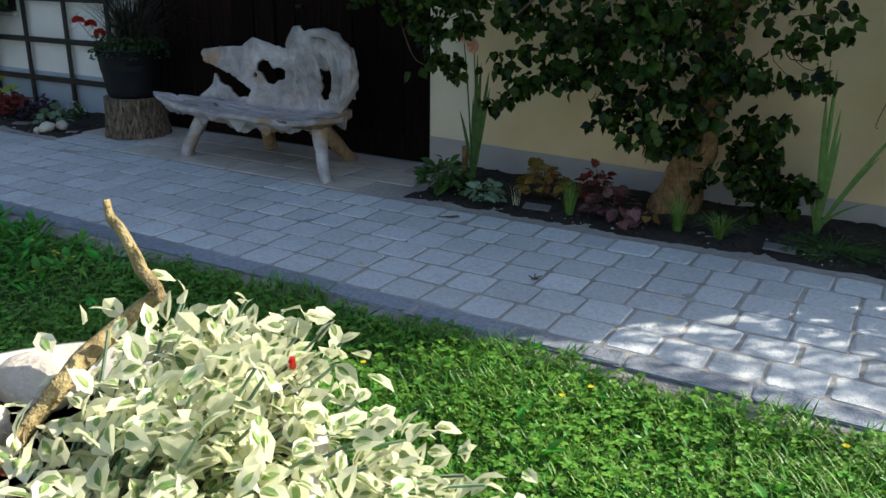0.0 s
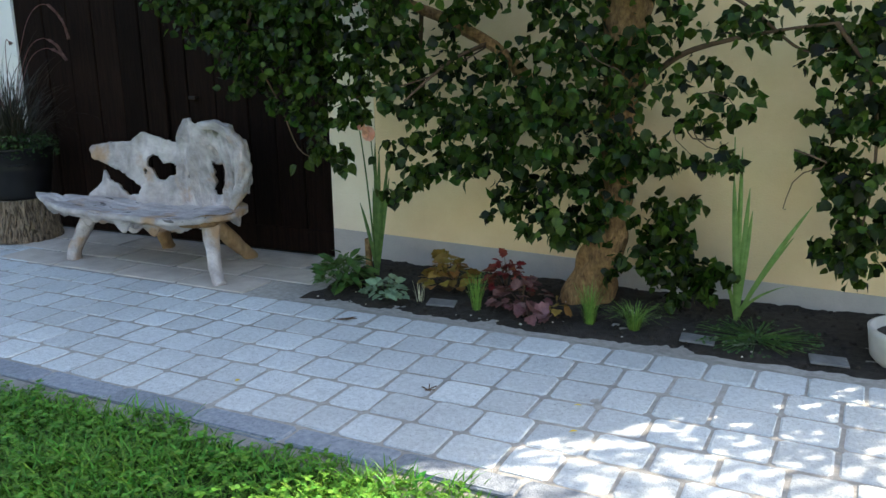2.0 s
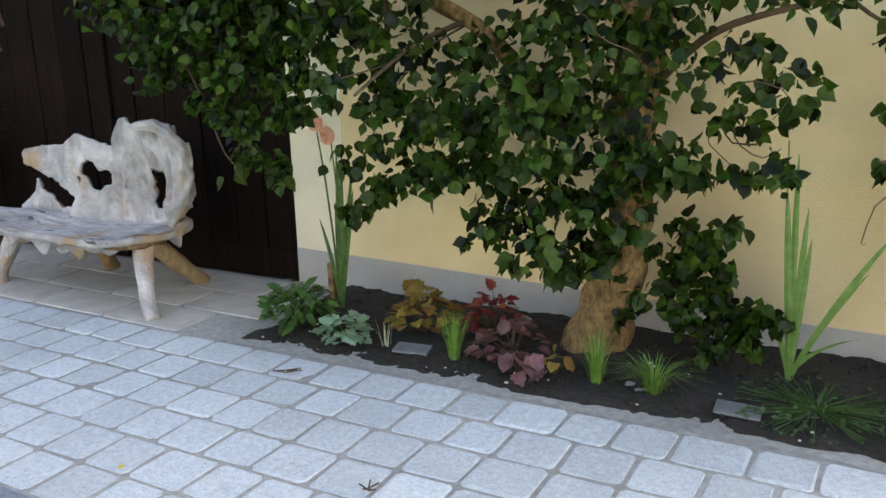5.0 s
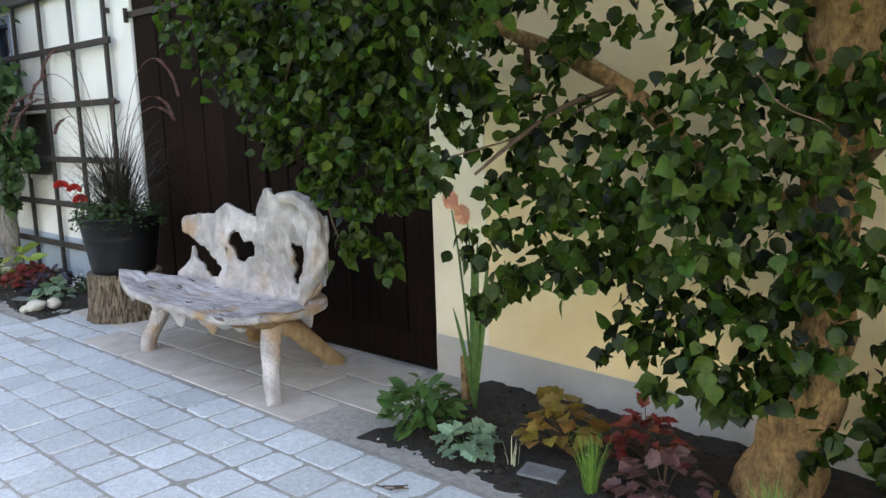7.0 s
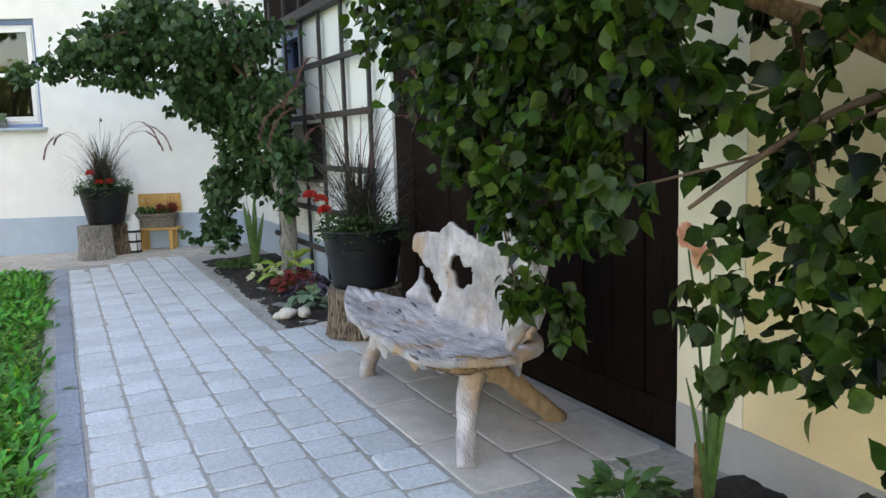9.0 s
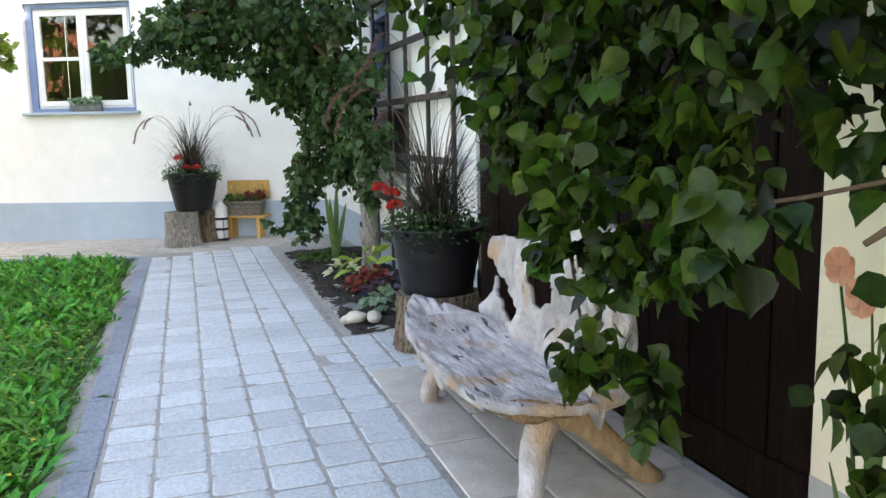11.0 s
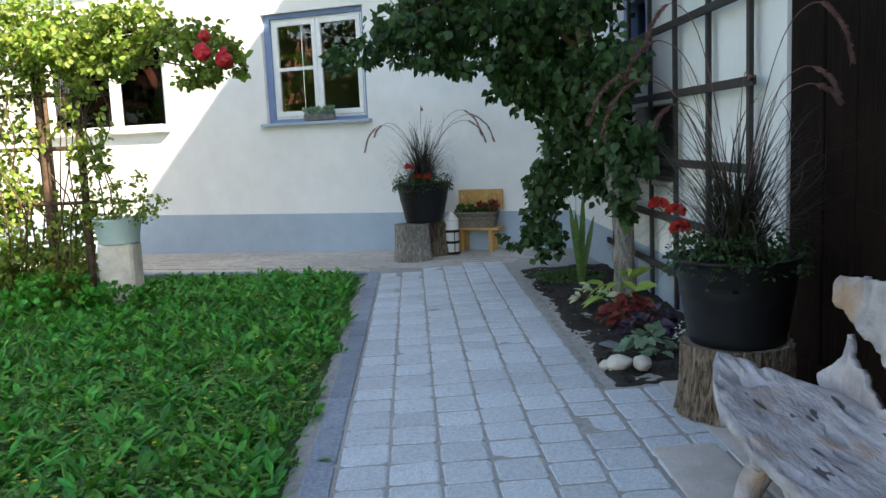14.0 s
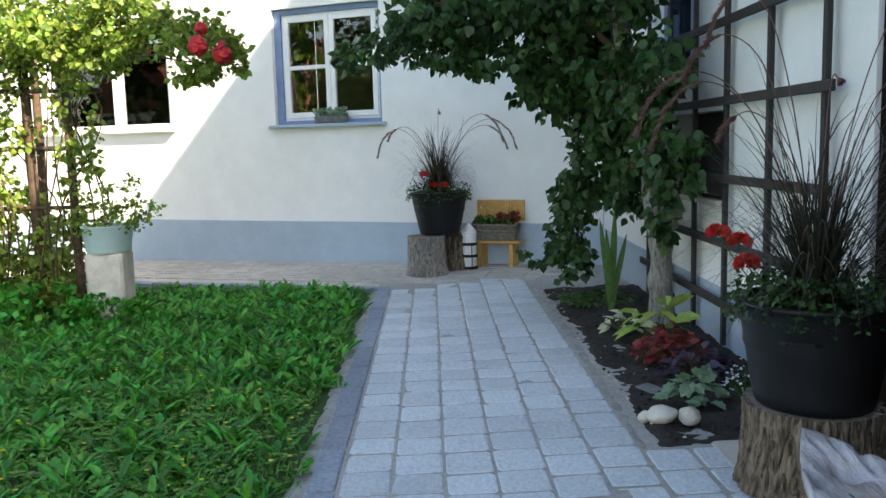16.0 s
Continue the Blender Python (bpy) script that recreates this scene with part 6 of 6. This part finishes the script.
# ---------------------------------------------------------------- foreground planter
def planter():
    x, y = -0.22, 1.58
    st = thing("planter_bowl", (x, y, gz(y) - 0.03), "wide pale concrete bowl on a pedestal standing in the lawn", "planter")
    part("pedestal", Shape().lathe([(0.20, 0.0), (0.20, 0.05), (0.12, 0.12), (0.10, 0.5), (0.14, 0.75), (0.16, 0.80)], 32), CREAM_POT, st, "", True)
    part("bowl", Shape().lathe([(0.15, 0.80), (0.22, 0.84), (0.29, 0.93), (0.32, 1.03), (0.335, 1.045), (0.315, 1.05), (0.29, 1.0)], 56), CREAM_POT, st, "", True)
    part("potting_soil", Shape().lathe([(0.30, 0.97), (0.298, 1.0)], 40), SOIL, st)
    g = np.random.default_rng(55)
    p = thing("variegated_plant", (x, y, 0.93), "sunlit trailing plant with woolly cream-edged variegated leaves", "plant")
    n = 1700
    c = np.array(((0.12, 0.16, 0.10), (0.20, 0.10, 0.08), (0.08, 0.05, 0.06), (0.02, 0.22, 0.08), (0.30, 0.10, 0.02), (0.33, 0.20, 0.0), (0.24, -0.02, 0.04), (0.16, -0.10, 0.03), (0.10, 0.28, 0.06)))
    pos = c[g.integers(0, 9, n)] + g.normal(size=(n, 3)) * (0.060, 0.060, 0.028)
    ah = g.normal(size=(n, 3)) * 0.7 + pos * (1.2, 1.2, 0) + (0, 0, 0.15)
    up = g.normal(size=(n, 3)) * 0.45 + (0, 0, 1)
    L = g.uniform(0.022, 0.042, n)
    part("foliage", Shape().leaves(pos, ah, up, L, L * 0.74, "oval", 0.25, 0.25), PALE_EDGE, p, "woolly cream leaf margins")
    an = ah / np.linalg.norm(ah, axis=1, keepdims=True)
    part("leaf_marking", Shape().leaves(pos + an * (L * 0.10)[:, None] + up * 0.0022, ah, up, L * 0.55, L * 0.24, "oval", 0.25, 0.25), VARIEGATED, p, "grey-green leaf centres")
    stems = Shape()
    for i in range(0, n, 6):
        stems.tube([(pos[i][0] * 0.6, pos[i][1] * 0.6, 0.0), tuple(pos[i] * (0.85, 0.85, 0.6)), tuple(pos[i])], 0.002, 4, cap=False)
    part("stalk_mass", stems, SILVER_LEAF, p)
    part("bud", Shape().leaves(np.tile((0.22, 0.20, 0.135), (8, 1)), unit(8), unit(8), 0.008, 0.008, "round"), RED_FLOWER, p, "tiny red bud")
    b = thing("dead_branch", (x, y, 0.94), "bare crooked lichen-covered branch rising out of the bowl", "branch")
    k = [(-0.03, -0.02, 0.02), (-0.02, 0.08, 0.095), (-0.03, 0.15, 0.12), (-0.015, 0.185, 0.145), (0.004, 0.20, 0.165), (-0.030, 0.208, 0.185), (-0.048, 0.21, 0.212), (-0.068, 0.212, 0.232), (-0.088, 0.212, 0.248), (-0.095, 0.214, 0.268)]
    part("stem", Shape().tube(spline(k, 60).tolist(), np.linspace(0.011, 0.0048, 60).tolist(), 10, 0.9), DRY, b, "", True)
    part("stem", Shape().tube(spline([(-0.16, 0.02, 0.02), (-0.22, 0.06, 0.09), (-0.24, 0.08, 0.14)], 16).tolist(), np.linspace(0.014, 0.006, 16).tolist(), 8, 0.6), DRY, b, "", True)
    stone(x - 0.15, y + 0.12, 0.975, 0.07, 0.05, 0.03, 3, STONE, "pale rough stone lying in the planter bowl", "stone")
    stone(x - 0.10, y + 0.0, 0.975, 0.05, 0.045, 0.03, 9, STONE, "pale rough stone lying in the planter bowl", "stone")
    for i, (dx, dy) in enumerate(((-0.02, -0.08), (-0.10, -0.12), (0.05, -0.17))):
        rosette("houseleek", x + dx, y + dy, 0.06, 0.035, RED_LEAF, 60, (0.02, 0.035), "reddish houseleek rosette in the planter bowl", "houseleek", "oval", 60 + i, z=0.97)


planter()


# ---------------------------------------------------------------- lawn
def lawn():
    g = np.random.default_rng(77)

    def spots(n, x0, x1, y0, y1):
        p = np.stack([g.uniform(x0, x1, n), g.uniform(y0, y1, n)], 1)
        edge = 4.03 + 0.03 * np.sin(p[:, 0] * 9) + 0.03 * np.sin(p[:, 0] * 23 + 1)
        ok = (p[:, 1] < edge) & (p[:, 0] > -10.85 + 0.42 * (p[:, 1] - 3.93) + 0.02)
        # thin, worn strip beside the kerb
        worn = (p[:, 1] > edge - 0.10) & (p[:, 0] < -3.0) & (g.random(n) < 0.88)
        return p[ok & ~worn]

    def soften(p):
        return p[(p[:, 0] < -4.6) | (p[:, 0] > -2.8) | (g.random(len(p)) < (-2.8 - p[:, 0]) / 1.8)]

    z = lambda p: SLOPE * (p[:, 1] - 4.07) - 0.04
    s = Shape()
    for n, x0, x1, y0, y1, sz in ((19500, -11.5, -2.8, 1.2, 4.06, (0.05, 0.140)), (5500, -11.5, -2.8, -2.5, 1.2, (0.08, 0.17)), (2200, -4.4, 1.6, 0.8, 4.06, (0.04, 0.10)), (2200, -11.5, 6.0, -6.0, -2.5, (0.09, 0.2))):
        c = soften(spots(n // 6, x0, x1, y0, y1))
        own = g.integers(0, len(c), n)
        m = n
        a = g.uniform(0, 2 * math.pi, m)
        p = c[own] + np.stack([np.cos(a), np.sin(a)], 1) * g.uniform(0.0, 0.05, (m, 1))
        d = np.stack([np.cos(a), np.sin(a), g.uniform(1.2, 4.4, m)], 1)
        L = g.uniform(*sz, m) * (0.55 + 0.65 * g.random(len(c)))[own]
        s.leaves(np.column_stack([p, z(p)]), d, np.column_stack([-np.cos(a) * 0.6, -np.sin(a) * 0.6, np.full(m, 1.0)]) + g.normal(size=(m, 3)) * 0.55, L, L * g.uniform(0.20, 0.36, m), "dandelion", 0.4, 0.6)
    single("lawn_leaves", s, LEAF_LAWN, "broad dandelion and plantain leaves in the lawn", "lawn", kind="stuff")
    s = Shape()
    for n, x0, x1, y0, y1, hh in ((62000, -2.9, 1.7, 1.3, 4.10, (0.05, 0.125)), (15000, -11.3, -2.9, 1.0, 4.06, (0.06, 0.15)), (22000, -11.3, 6.0, -6.0, 1.3, (0.08, 0.18)), (12000, 1.7, 6.0, 1.3, 4.06, (0.07, 0.15))):
        p = spots(n, x0, x1, y0, y1)
        m = len(p)
        a = g.uniform(0, 2 * math.pi, m)
        d = np.stack([np.cos(a), np.sin(a), g.uniform(0.7, 3.2, m)], 1)
        tall = 1 + 0.45 * np.sin(p[:, 0] * 5 + 2 * np.sin(p[:, 1] * 4)) * np.sin(p[:, 1] * 6.3 + 1)
        s.blades(np.column_stack([p, z(p)]), d, g.uniform(*hh, m) * tall, g.uniform(0.004, 0.009, m) * (1.6 if hh[1] > 0.16 else 1.0), 0.4)
    single("lawn_grass", s, GRASS, "green grass blades of the lawn", "lawn", kind="stuff")
    s = Shape()
    for n, x0, x1, y0, y1 in ((10000, -2.9, 1.8, 1.2, 4.06), (8000, -7.5, -2.9, 1.5, 4.06)):
        p = spots(n, x0, x1, y0, y1)
        m = len(p)
        h = g.uniform(0.02, 0.07, m)
        a = g.uniform(0, 2 * math.pi, m)
        for k in range(3):
            b = a + k * 2.094
            d = np.stack([np.cos(b), np.sin(b), 0.15 + 0 * b], 1)
            L = g.uniform(0.014, 0.024, m)
            s.leaves(np.column_stack([p, z(p) + h]), d, np.tile((0, 0, 1.0), (m, 1)) + g.normal(size=(m, 3)) * 0.2, L, L * 0.95, "clover", 0.2, 0.1)
    single("lawn_clover", s, CLOVER, "three-leaved clover in the lawn", "lawn", kind="stuff")
    s = Shape()
    p = np.concatenate([spots(130, -8.5, -3.0, 2.2, 4.0), spots(60, -11, -3, -1, 2.2), spots(16, -2.5, 1.0, 2.4, 3.9)])
    for q in p:
        h = g.uniform(0.06, 0.14)
        b = np.linspace(0, 2 * math.pi, 8)[:-1]
        d = np.stack([np.cos(b), np.sin(b), 0.4 + 0 * b], 1)
        s.leaves(np.tile((q[0], q[1], SLOPE * (q[1] - 4.07) - 0.04 + h), (7, 1)), d, np.tile((0, 0, 1.0), (7, 1)), 0.012, 0.009, "round")
    single("lawn_flowers", s, YELLOW_FLOWER, "tiny yellow hawkweed blossoms in the lawn", "flowers", kind="stuff")


lawn()


# ---------------------------------------------------------------- surroundings behind the viewer
def garden_tree(x, y, h, seed):
    t = thing("garden_tree", (x, y, gz(y)), "tall leafy garden tree beyond the lawn", "tree", "trees beyond the lawn")
    limb(t, [(0, 0, -0.1), (0.1, 0.05, h * 0.3), (0.0, 0.1, h * 0.6), (0.1, 0, h * 0.85)], 0.2, 0.05, GREY_BARK, 0.3, 16, "trunk")
    g = np.random.default_rng(seed)
    for i in range(6):
        a = i * 1.05
        limb(t, [(0, 0, h * (0.3 + 0.07 * i)), (math.cos(a) * 0.8, math.sin(a) * 0.8, h * (0.42 + 0.07 * i)), (math.cos(a) * 1.7, math.sin(a) * 1.7, h * (0.5 + 0.07 * i))], 0.07, 0.02, GREY_BARK, 0.2, 10)
    cl = []
    for i in range(26):
        a, r = g.uniform(0, 6.28), g.uniform(0.3, 2.2)
        cl.append((math.cos(a) * r, math.sin(a) * r, h * g.uniform(0.3, 0.98), 0.9, 0.9, 0.7, 95))
    crown("crown", cl, LEAF_TREE if seed % 2 else LEAF_ROSE, t, seed, (0.14, 0.26), "oval", "loose green crown", 0.4)


for i, (x, y, h) in enumerate(((-8.5, -9.5, 7.5), (-5.2, -11.0, 8.5), (-1.5, -12.0, 6.5), (3.5, -9.0, 7.0), (-13.0, -8.0, 6.5))):
    garden_tree(x, y, h, 91 + i)
nb = thing("neighbour_house", (1.5, -22, -0.3), "neighbouring house with white walls and a red tiled roof", "house")
part("wall", Shape().box(-5, 5, -4, 4, 0, 3.6, 0.02), WHITE_WALL, nb)
s = Shape()
s.add([(-5.4, -4.5, 3.5), (5.4, -4.5, 3.5), (5.4, 0, 7.0), (-5.4, 0, 7.0), (5.4, 4.5, 3.5), (-5.4, 4.5, 3.5)], [(0, 1, 2, 3), (3, 2, 4, 5), (1, 4, 2), (0, 3, 5), (0, 5, 4, 1)])
part("roof", s, TERRACOTTA, nb)


# ---------------------------------------------------------------- paved strip before the far wall
def far_strip():
    s = Shape()
    r = np.random.default_rng(66)
    sub = Shape()
    for j in range(9):
        v = -0.075 - 0.155 * j
        u = -3.0 + 0.08 * (j % 2)
        while u < 6.6:
            L = r.uniform(0.16, 0.24)
            q = FAR_M @ Vector((u + L / 2, v, 0))
            if q.y < 6.5 and not (q.y > 4.06 and q.x > -10.8 - 0.1 * (q.y - 4.2)) and not (q.y < 4.1 and q.x > -10.9 + 0.42 * (q.y - 3.93)):
                ds = [FAR_DIR * (a * L / 2) + Vector((FAR_DIR.y, -FAR_DIR.x, 0)) * (b * 0.072) for a, b in ((-1, -1), (1, -1), (1, 1), (-1, 1))]
                dz = r.normal() * 0.002
                vs = [q + d * 0.97 + Vector((0, 0, gz(q.y) - 0.02)) for d in ds] + [q + d * 0.93 + Vector((0, 0, gz(q.y) + dz)) for d in ds]
                s.add(vs, [(0, 1, 5, 4), (1, 2, 6, 5), (2, 3, 7, 6), (3, 0, 4, 7), (4, 5, 6, 7)])
            u += L + 0.006
    single("paving_far", s, FARPAVE, "sand-coloured small paving stones along the white house", "pavement", kind="structure")
    a, b = FAR_M @ Vector((-4.0, 0.05, 0)), FAR_M @ Vector((7.0, 0.05, 0))
    c, d = FAR_M @ Vector((7.0, -1.6, 0)), FAR_M @ Vector((-4.0, -1.6, 0))
    sub.add([(p.x, p.y, gz(p.y) - 0.012) for p in (a, b, c, d)], [(3, 2, 1, 0)])
    single("paving_far_joints", sub, FARPAVE, "sandy joints of the paving along the white house", "pavement", kind="structure")


far_strip()


# ---------------------------------------------------------------- paving, piece by piece
def paver_meshes(lx, ly, h, n, name, seed, material):
    """Several worn pavers of nearly one size: rounded, slightly uneven tops."""
    out = []
    r = np.random.default_rng(seed)
    for _ in range(n):
        s = Shape()
        rings = []
        for inset, z in ((0.0, -h), (0.0, -0.012), (0.0035, -0.0035), (0.010, 0.0)):
            a, b = lx / 2 - inset, ly / 2 - inset
            c = 0.017
            for sx, sy, first in ((1, 1, 0), (-1, 1, 1), (-1, -1, 0), (1, -1, 1)):
                p = [(a * sx, (b - c) * sy), ((a - c) * sx, b * sy)]
                for q in (p if not first else p[::-1]):
                    rings.append((q[0] + r.normal() * 0.0026, q[1] + r.normal() * 0.0026, z + (r.normal() * 0.0012 if z > -h else 0)))
        f = [(k * 8 + i, k * 8 + (i + 1) % 8, k * 8 + 8 + (i + 1) % 8, k * 8 + 8 + i) for k in range(3) for i in range(8)] + [tuple(24 + i for i in range(8))]
        s.add(rings, f)
        me = s.mesh(name)
        me.materials.append(material)
        out.append(me)
    return out


def laid(name, me, x, y, z, parent, turn=0.0, tilt=0.0):
    ob = new(name, me)
    ob.parent = parent
    ob.matrix_basis = pose(x, y, z, math.degrees(math.atan(SLOPE)) + tilt, tilt * 0.7, turn)
    return ob


def paving():
    r = np.random.default_rng(21)
    path = thing("path", (0, 0, 0), "grey tumbled concrete pavers laid in running bond", "path", kind="structure")
    rowy = [4.205 + 0.2275 * i for i in range(6)]
    lens = (0.205, 0.225, 0.245)
    kinds = {L: paver_meshes(L, 0.2190, 0.05, 5, "paver", 30 + i, PAVER) for i, L in enumerate(lens)}
    far_s = Shape()
    count = 0
    for i, y0 in enumerate(rowy):
        y = y0 + 0.1137
        x = -10.75 - 0.1 * i + 0.11 * (i % 2)
        while x < 3.2:
            L = lens[int(r.choice(3, p=(0.3, 0.45, 0.25)))]
            me = kinds[L][int(r.integers(5))]
            xc = x + L / 2 + 0.005
            z = gz(y) + r.normal() * 0.0015
            near = -8.9 < xc < 0.9 and count < 300
            if near:
                laid("paver", me, xc, y, z, path, r.normal() * 0.5, r.normal() * 0.25)
                count += 1
            else:
                k = len(far_s.v)
                far_s.v += [(v.co.x + xc, v.co.y + y, v.co.z + z) for v in me.vertices]
                far_s.f += [tuple(q + k for q in p.vertices) for p in me.polygons]
            x += L + 0.011
    tagged(part("outer_pavers", far_s, PAVER_ISLAND, path), kind="stuff")
    # bordering kerb stones
    kerb = thing("kerb", (0, 0, 0), "dark blue-grey granite edging stones between lawn and path", "kerb", kind="structure")
    ks = paver_meshes(0.49, 0.132, 0.09, 5, "kerb_stone", 40, KERB)
    x, i = -10.85, 0
    while x < 3.4:
        laid("kerb_stone", ks[i % 5], x + 0.25, 4.128, gz(4.13) + 0.004 + r.normal() * 0.001, kerb, r.normal() * 0.3)
        x, i = x + 0.50, i + 1
    d = math.degrees(math.atan2(-0.42, 1.0)) - 90
    p = Vector((-10.95, 3.93, 0))
    for i in range(14):
        q = p - Vector((FAR_DIR.x * (i * 0.5), FAR_DIR.y * (i * 0.5), 0))
        laid("kerb_stone", ks[i % 5], q.x, q.y, gz(q.y) + 0.004, kerb, d + 180)
    s = Shape()
    n = 320
    top = []
    for i in range(n + 1):
        x = -10.9 + 13.6 * i / n
        w = 0.10 + 0.05 * noise.noise(Vector((x * 2.3, 5, 0))) + 0.03 * noise.noise(Vector((x * 11, 6, 0)))
        top += [(x, 4.066, gz(4.06) - 0.012), (x, 4.066 - w * 0.6, gz(4.0) - 0.018 + 0.008 * noise.noise(Vector((x * 9, 7, 0)))), (x, 4.066 - w, gz(4.0) - 0.05)]
    s.add(top, [(3 * i + j, 3 * i + 1 + j, 3 * i + 4 + j, 3 * i + 3 + j) for i in range(n) for j in range(2)])
    single("kerb_haunch", s, MORTAR, "rough mortar bedding showing beside the kerb", "edging", kind="structure", smooth=True)
    # slabs before the barn door
    slabs = thing("threshold", (0, 0, 0), "large beige-grey stone slabs in front of the barn door", "threshold", kind="structure")
    ms = paver_meshes(0.60, 0.30, 0.05, 4, "slab", 50, SLAB)
    for j in range(3):
        for i in range(6):
            x = -6.20 + 0.612 * i + (0.30 if j % 2 else 0)
            if x > -2.6:
                continue
            y = 5.575 + 0.165 + 0.312 * j
            if x < -5.1 and j < 1:
                continue
            laid("slab", ms[int(r.integers(4))], x + 0.0, y, gz(y) + 0.002, slabs, r.normal() * 0.2)
    # a last row of cut pavers up to the stump
    cut = paver_meshes(0.235, 0.20, 0.05, 4, "paver", 60, PAVER)
    for i in range(5):
        laid("paver", cut[i % 4], -6.02 + 0.246 * i, 5.68, gz(5.68), path)
    for i in range(4):
        laid("paver", cut[i % 4], -6.02 + 0.246 * i, 5.895, gz(5.9), path)
    # ragged mortar edges along the two beds
    for name, x0, x1, lab in (("edging_yellow_bed", -2.52, 1.6, "rough mortar edge along the flower bed"), ("edging_white_bed", -10.4, -6.1, "rough mortar edge along the corner bed")):
        s = Shape()
        n = 220
        top = []
        for i in range(n + 1):
            x = x0 + (x1 - x0) * i / n
            drift = 0.20 * (-6.1 - x) / 4.3 if x < -5 else 0
            w = 0.05 + drift + 0.05 * noise.noise(Vector((x * 3.2, 1, 0))) + 0.025 * noise.noise(Vector((x * 14, 2, 0)))
            y1 = 5.565 + w
            top += [(x, 5.560, gz(5.56) - 0.006), (x, (5.56 + y1) / 2, gz(5.6) - 0.002 + 0.006 * noise.noise(Vector((x * 11, 4, 0)))), (x, y1, gz(y1) - 0.012), (x, y1 + 0.015, gz(y1) - 0.05)]
        s.add(top, [(4 * i + j, 4 * i + 4 + j, 4 * i + 5 + j, 4 * i + 1 + j) for i in range(n) for j in range(3)])
        single(name, s, MORTAR, lab, "edging", kind="structure", smooth=True)


def bed(name, x0, x1, y0, y1, label, end=None):
    """A sheet of crumbly soil."""
    s = Shape()
    nx, ny = int((x1 - x0) / 0.025), int((y1 - y0) / 0.025)
    vs = []
    for j in range(ny + 1):
        y = y0 + (y1 - y0) * j / ny
        for i in range(nx + 1):
            x = x0 + (x1 - x0) * i / nx
            k = min(1, (y - y0) / 0.12, (x - x0) / 0.08, (x1 - x) / 0.08)
            vs.append((x, y, gz(y) - 0.025 + k * (0.028 + 0.022 * noise.noise(Vector((x * 5, y * 5, 0))) + 0.014 * noise.noise(Vector((x * 22, y * 22, 3))) + 0.02 * (y - y0))))
    s.add(vs, [(j * (nx + 1) + i, j * (nx + 1) + i + 1, (j + 1) * (nx + 1) + i + 1, (j + 1) * (nx + 1) + i) for j in range(ny) for i in range(nx)])
    single(name, s, SOIL, label, "flower bed", kind="structure", smooth=True)


bed("soil_yellow_bed", -2.50, 1.7, 5.585, 6.55, "dark crumbly soil of the flower bed along the yellow wall")
bed("soil_white_bed", -10.4, -6.13, 5.60, 6.55, "dark crumbly soil of the corner bed by the trellis")
paving()
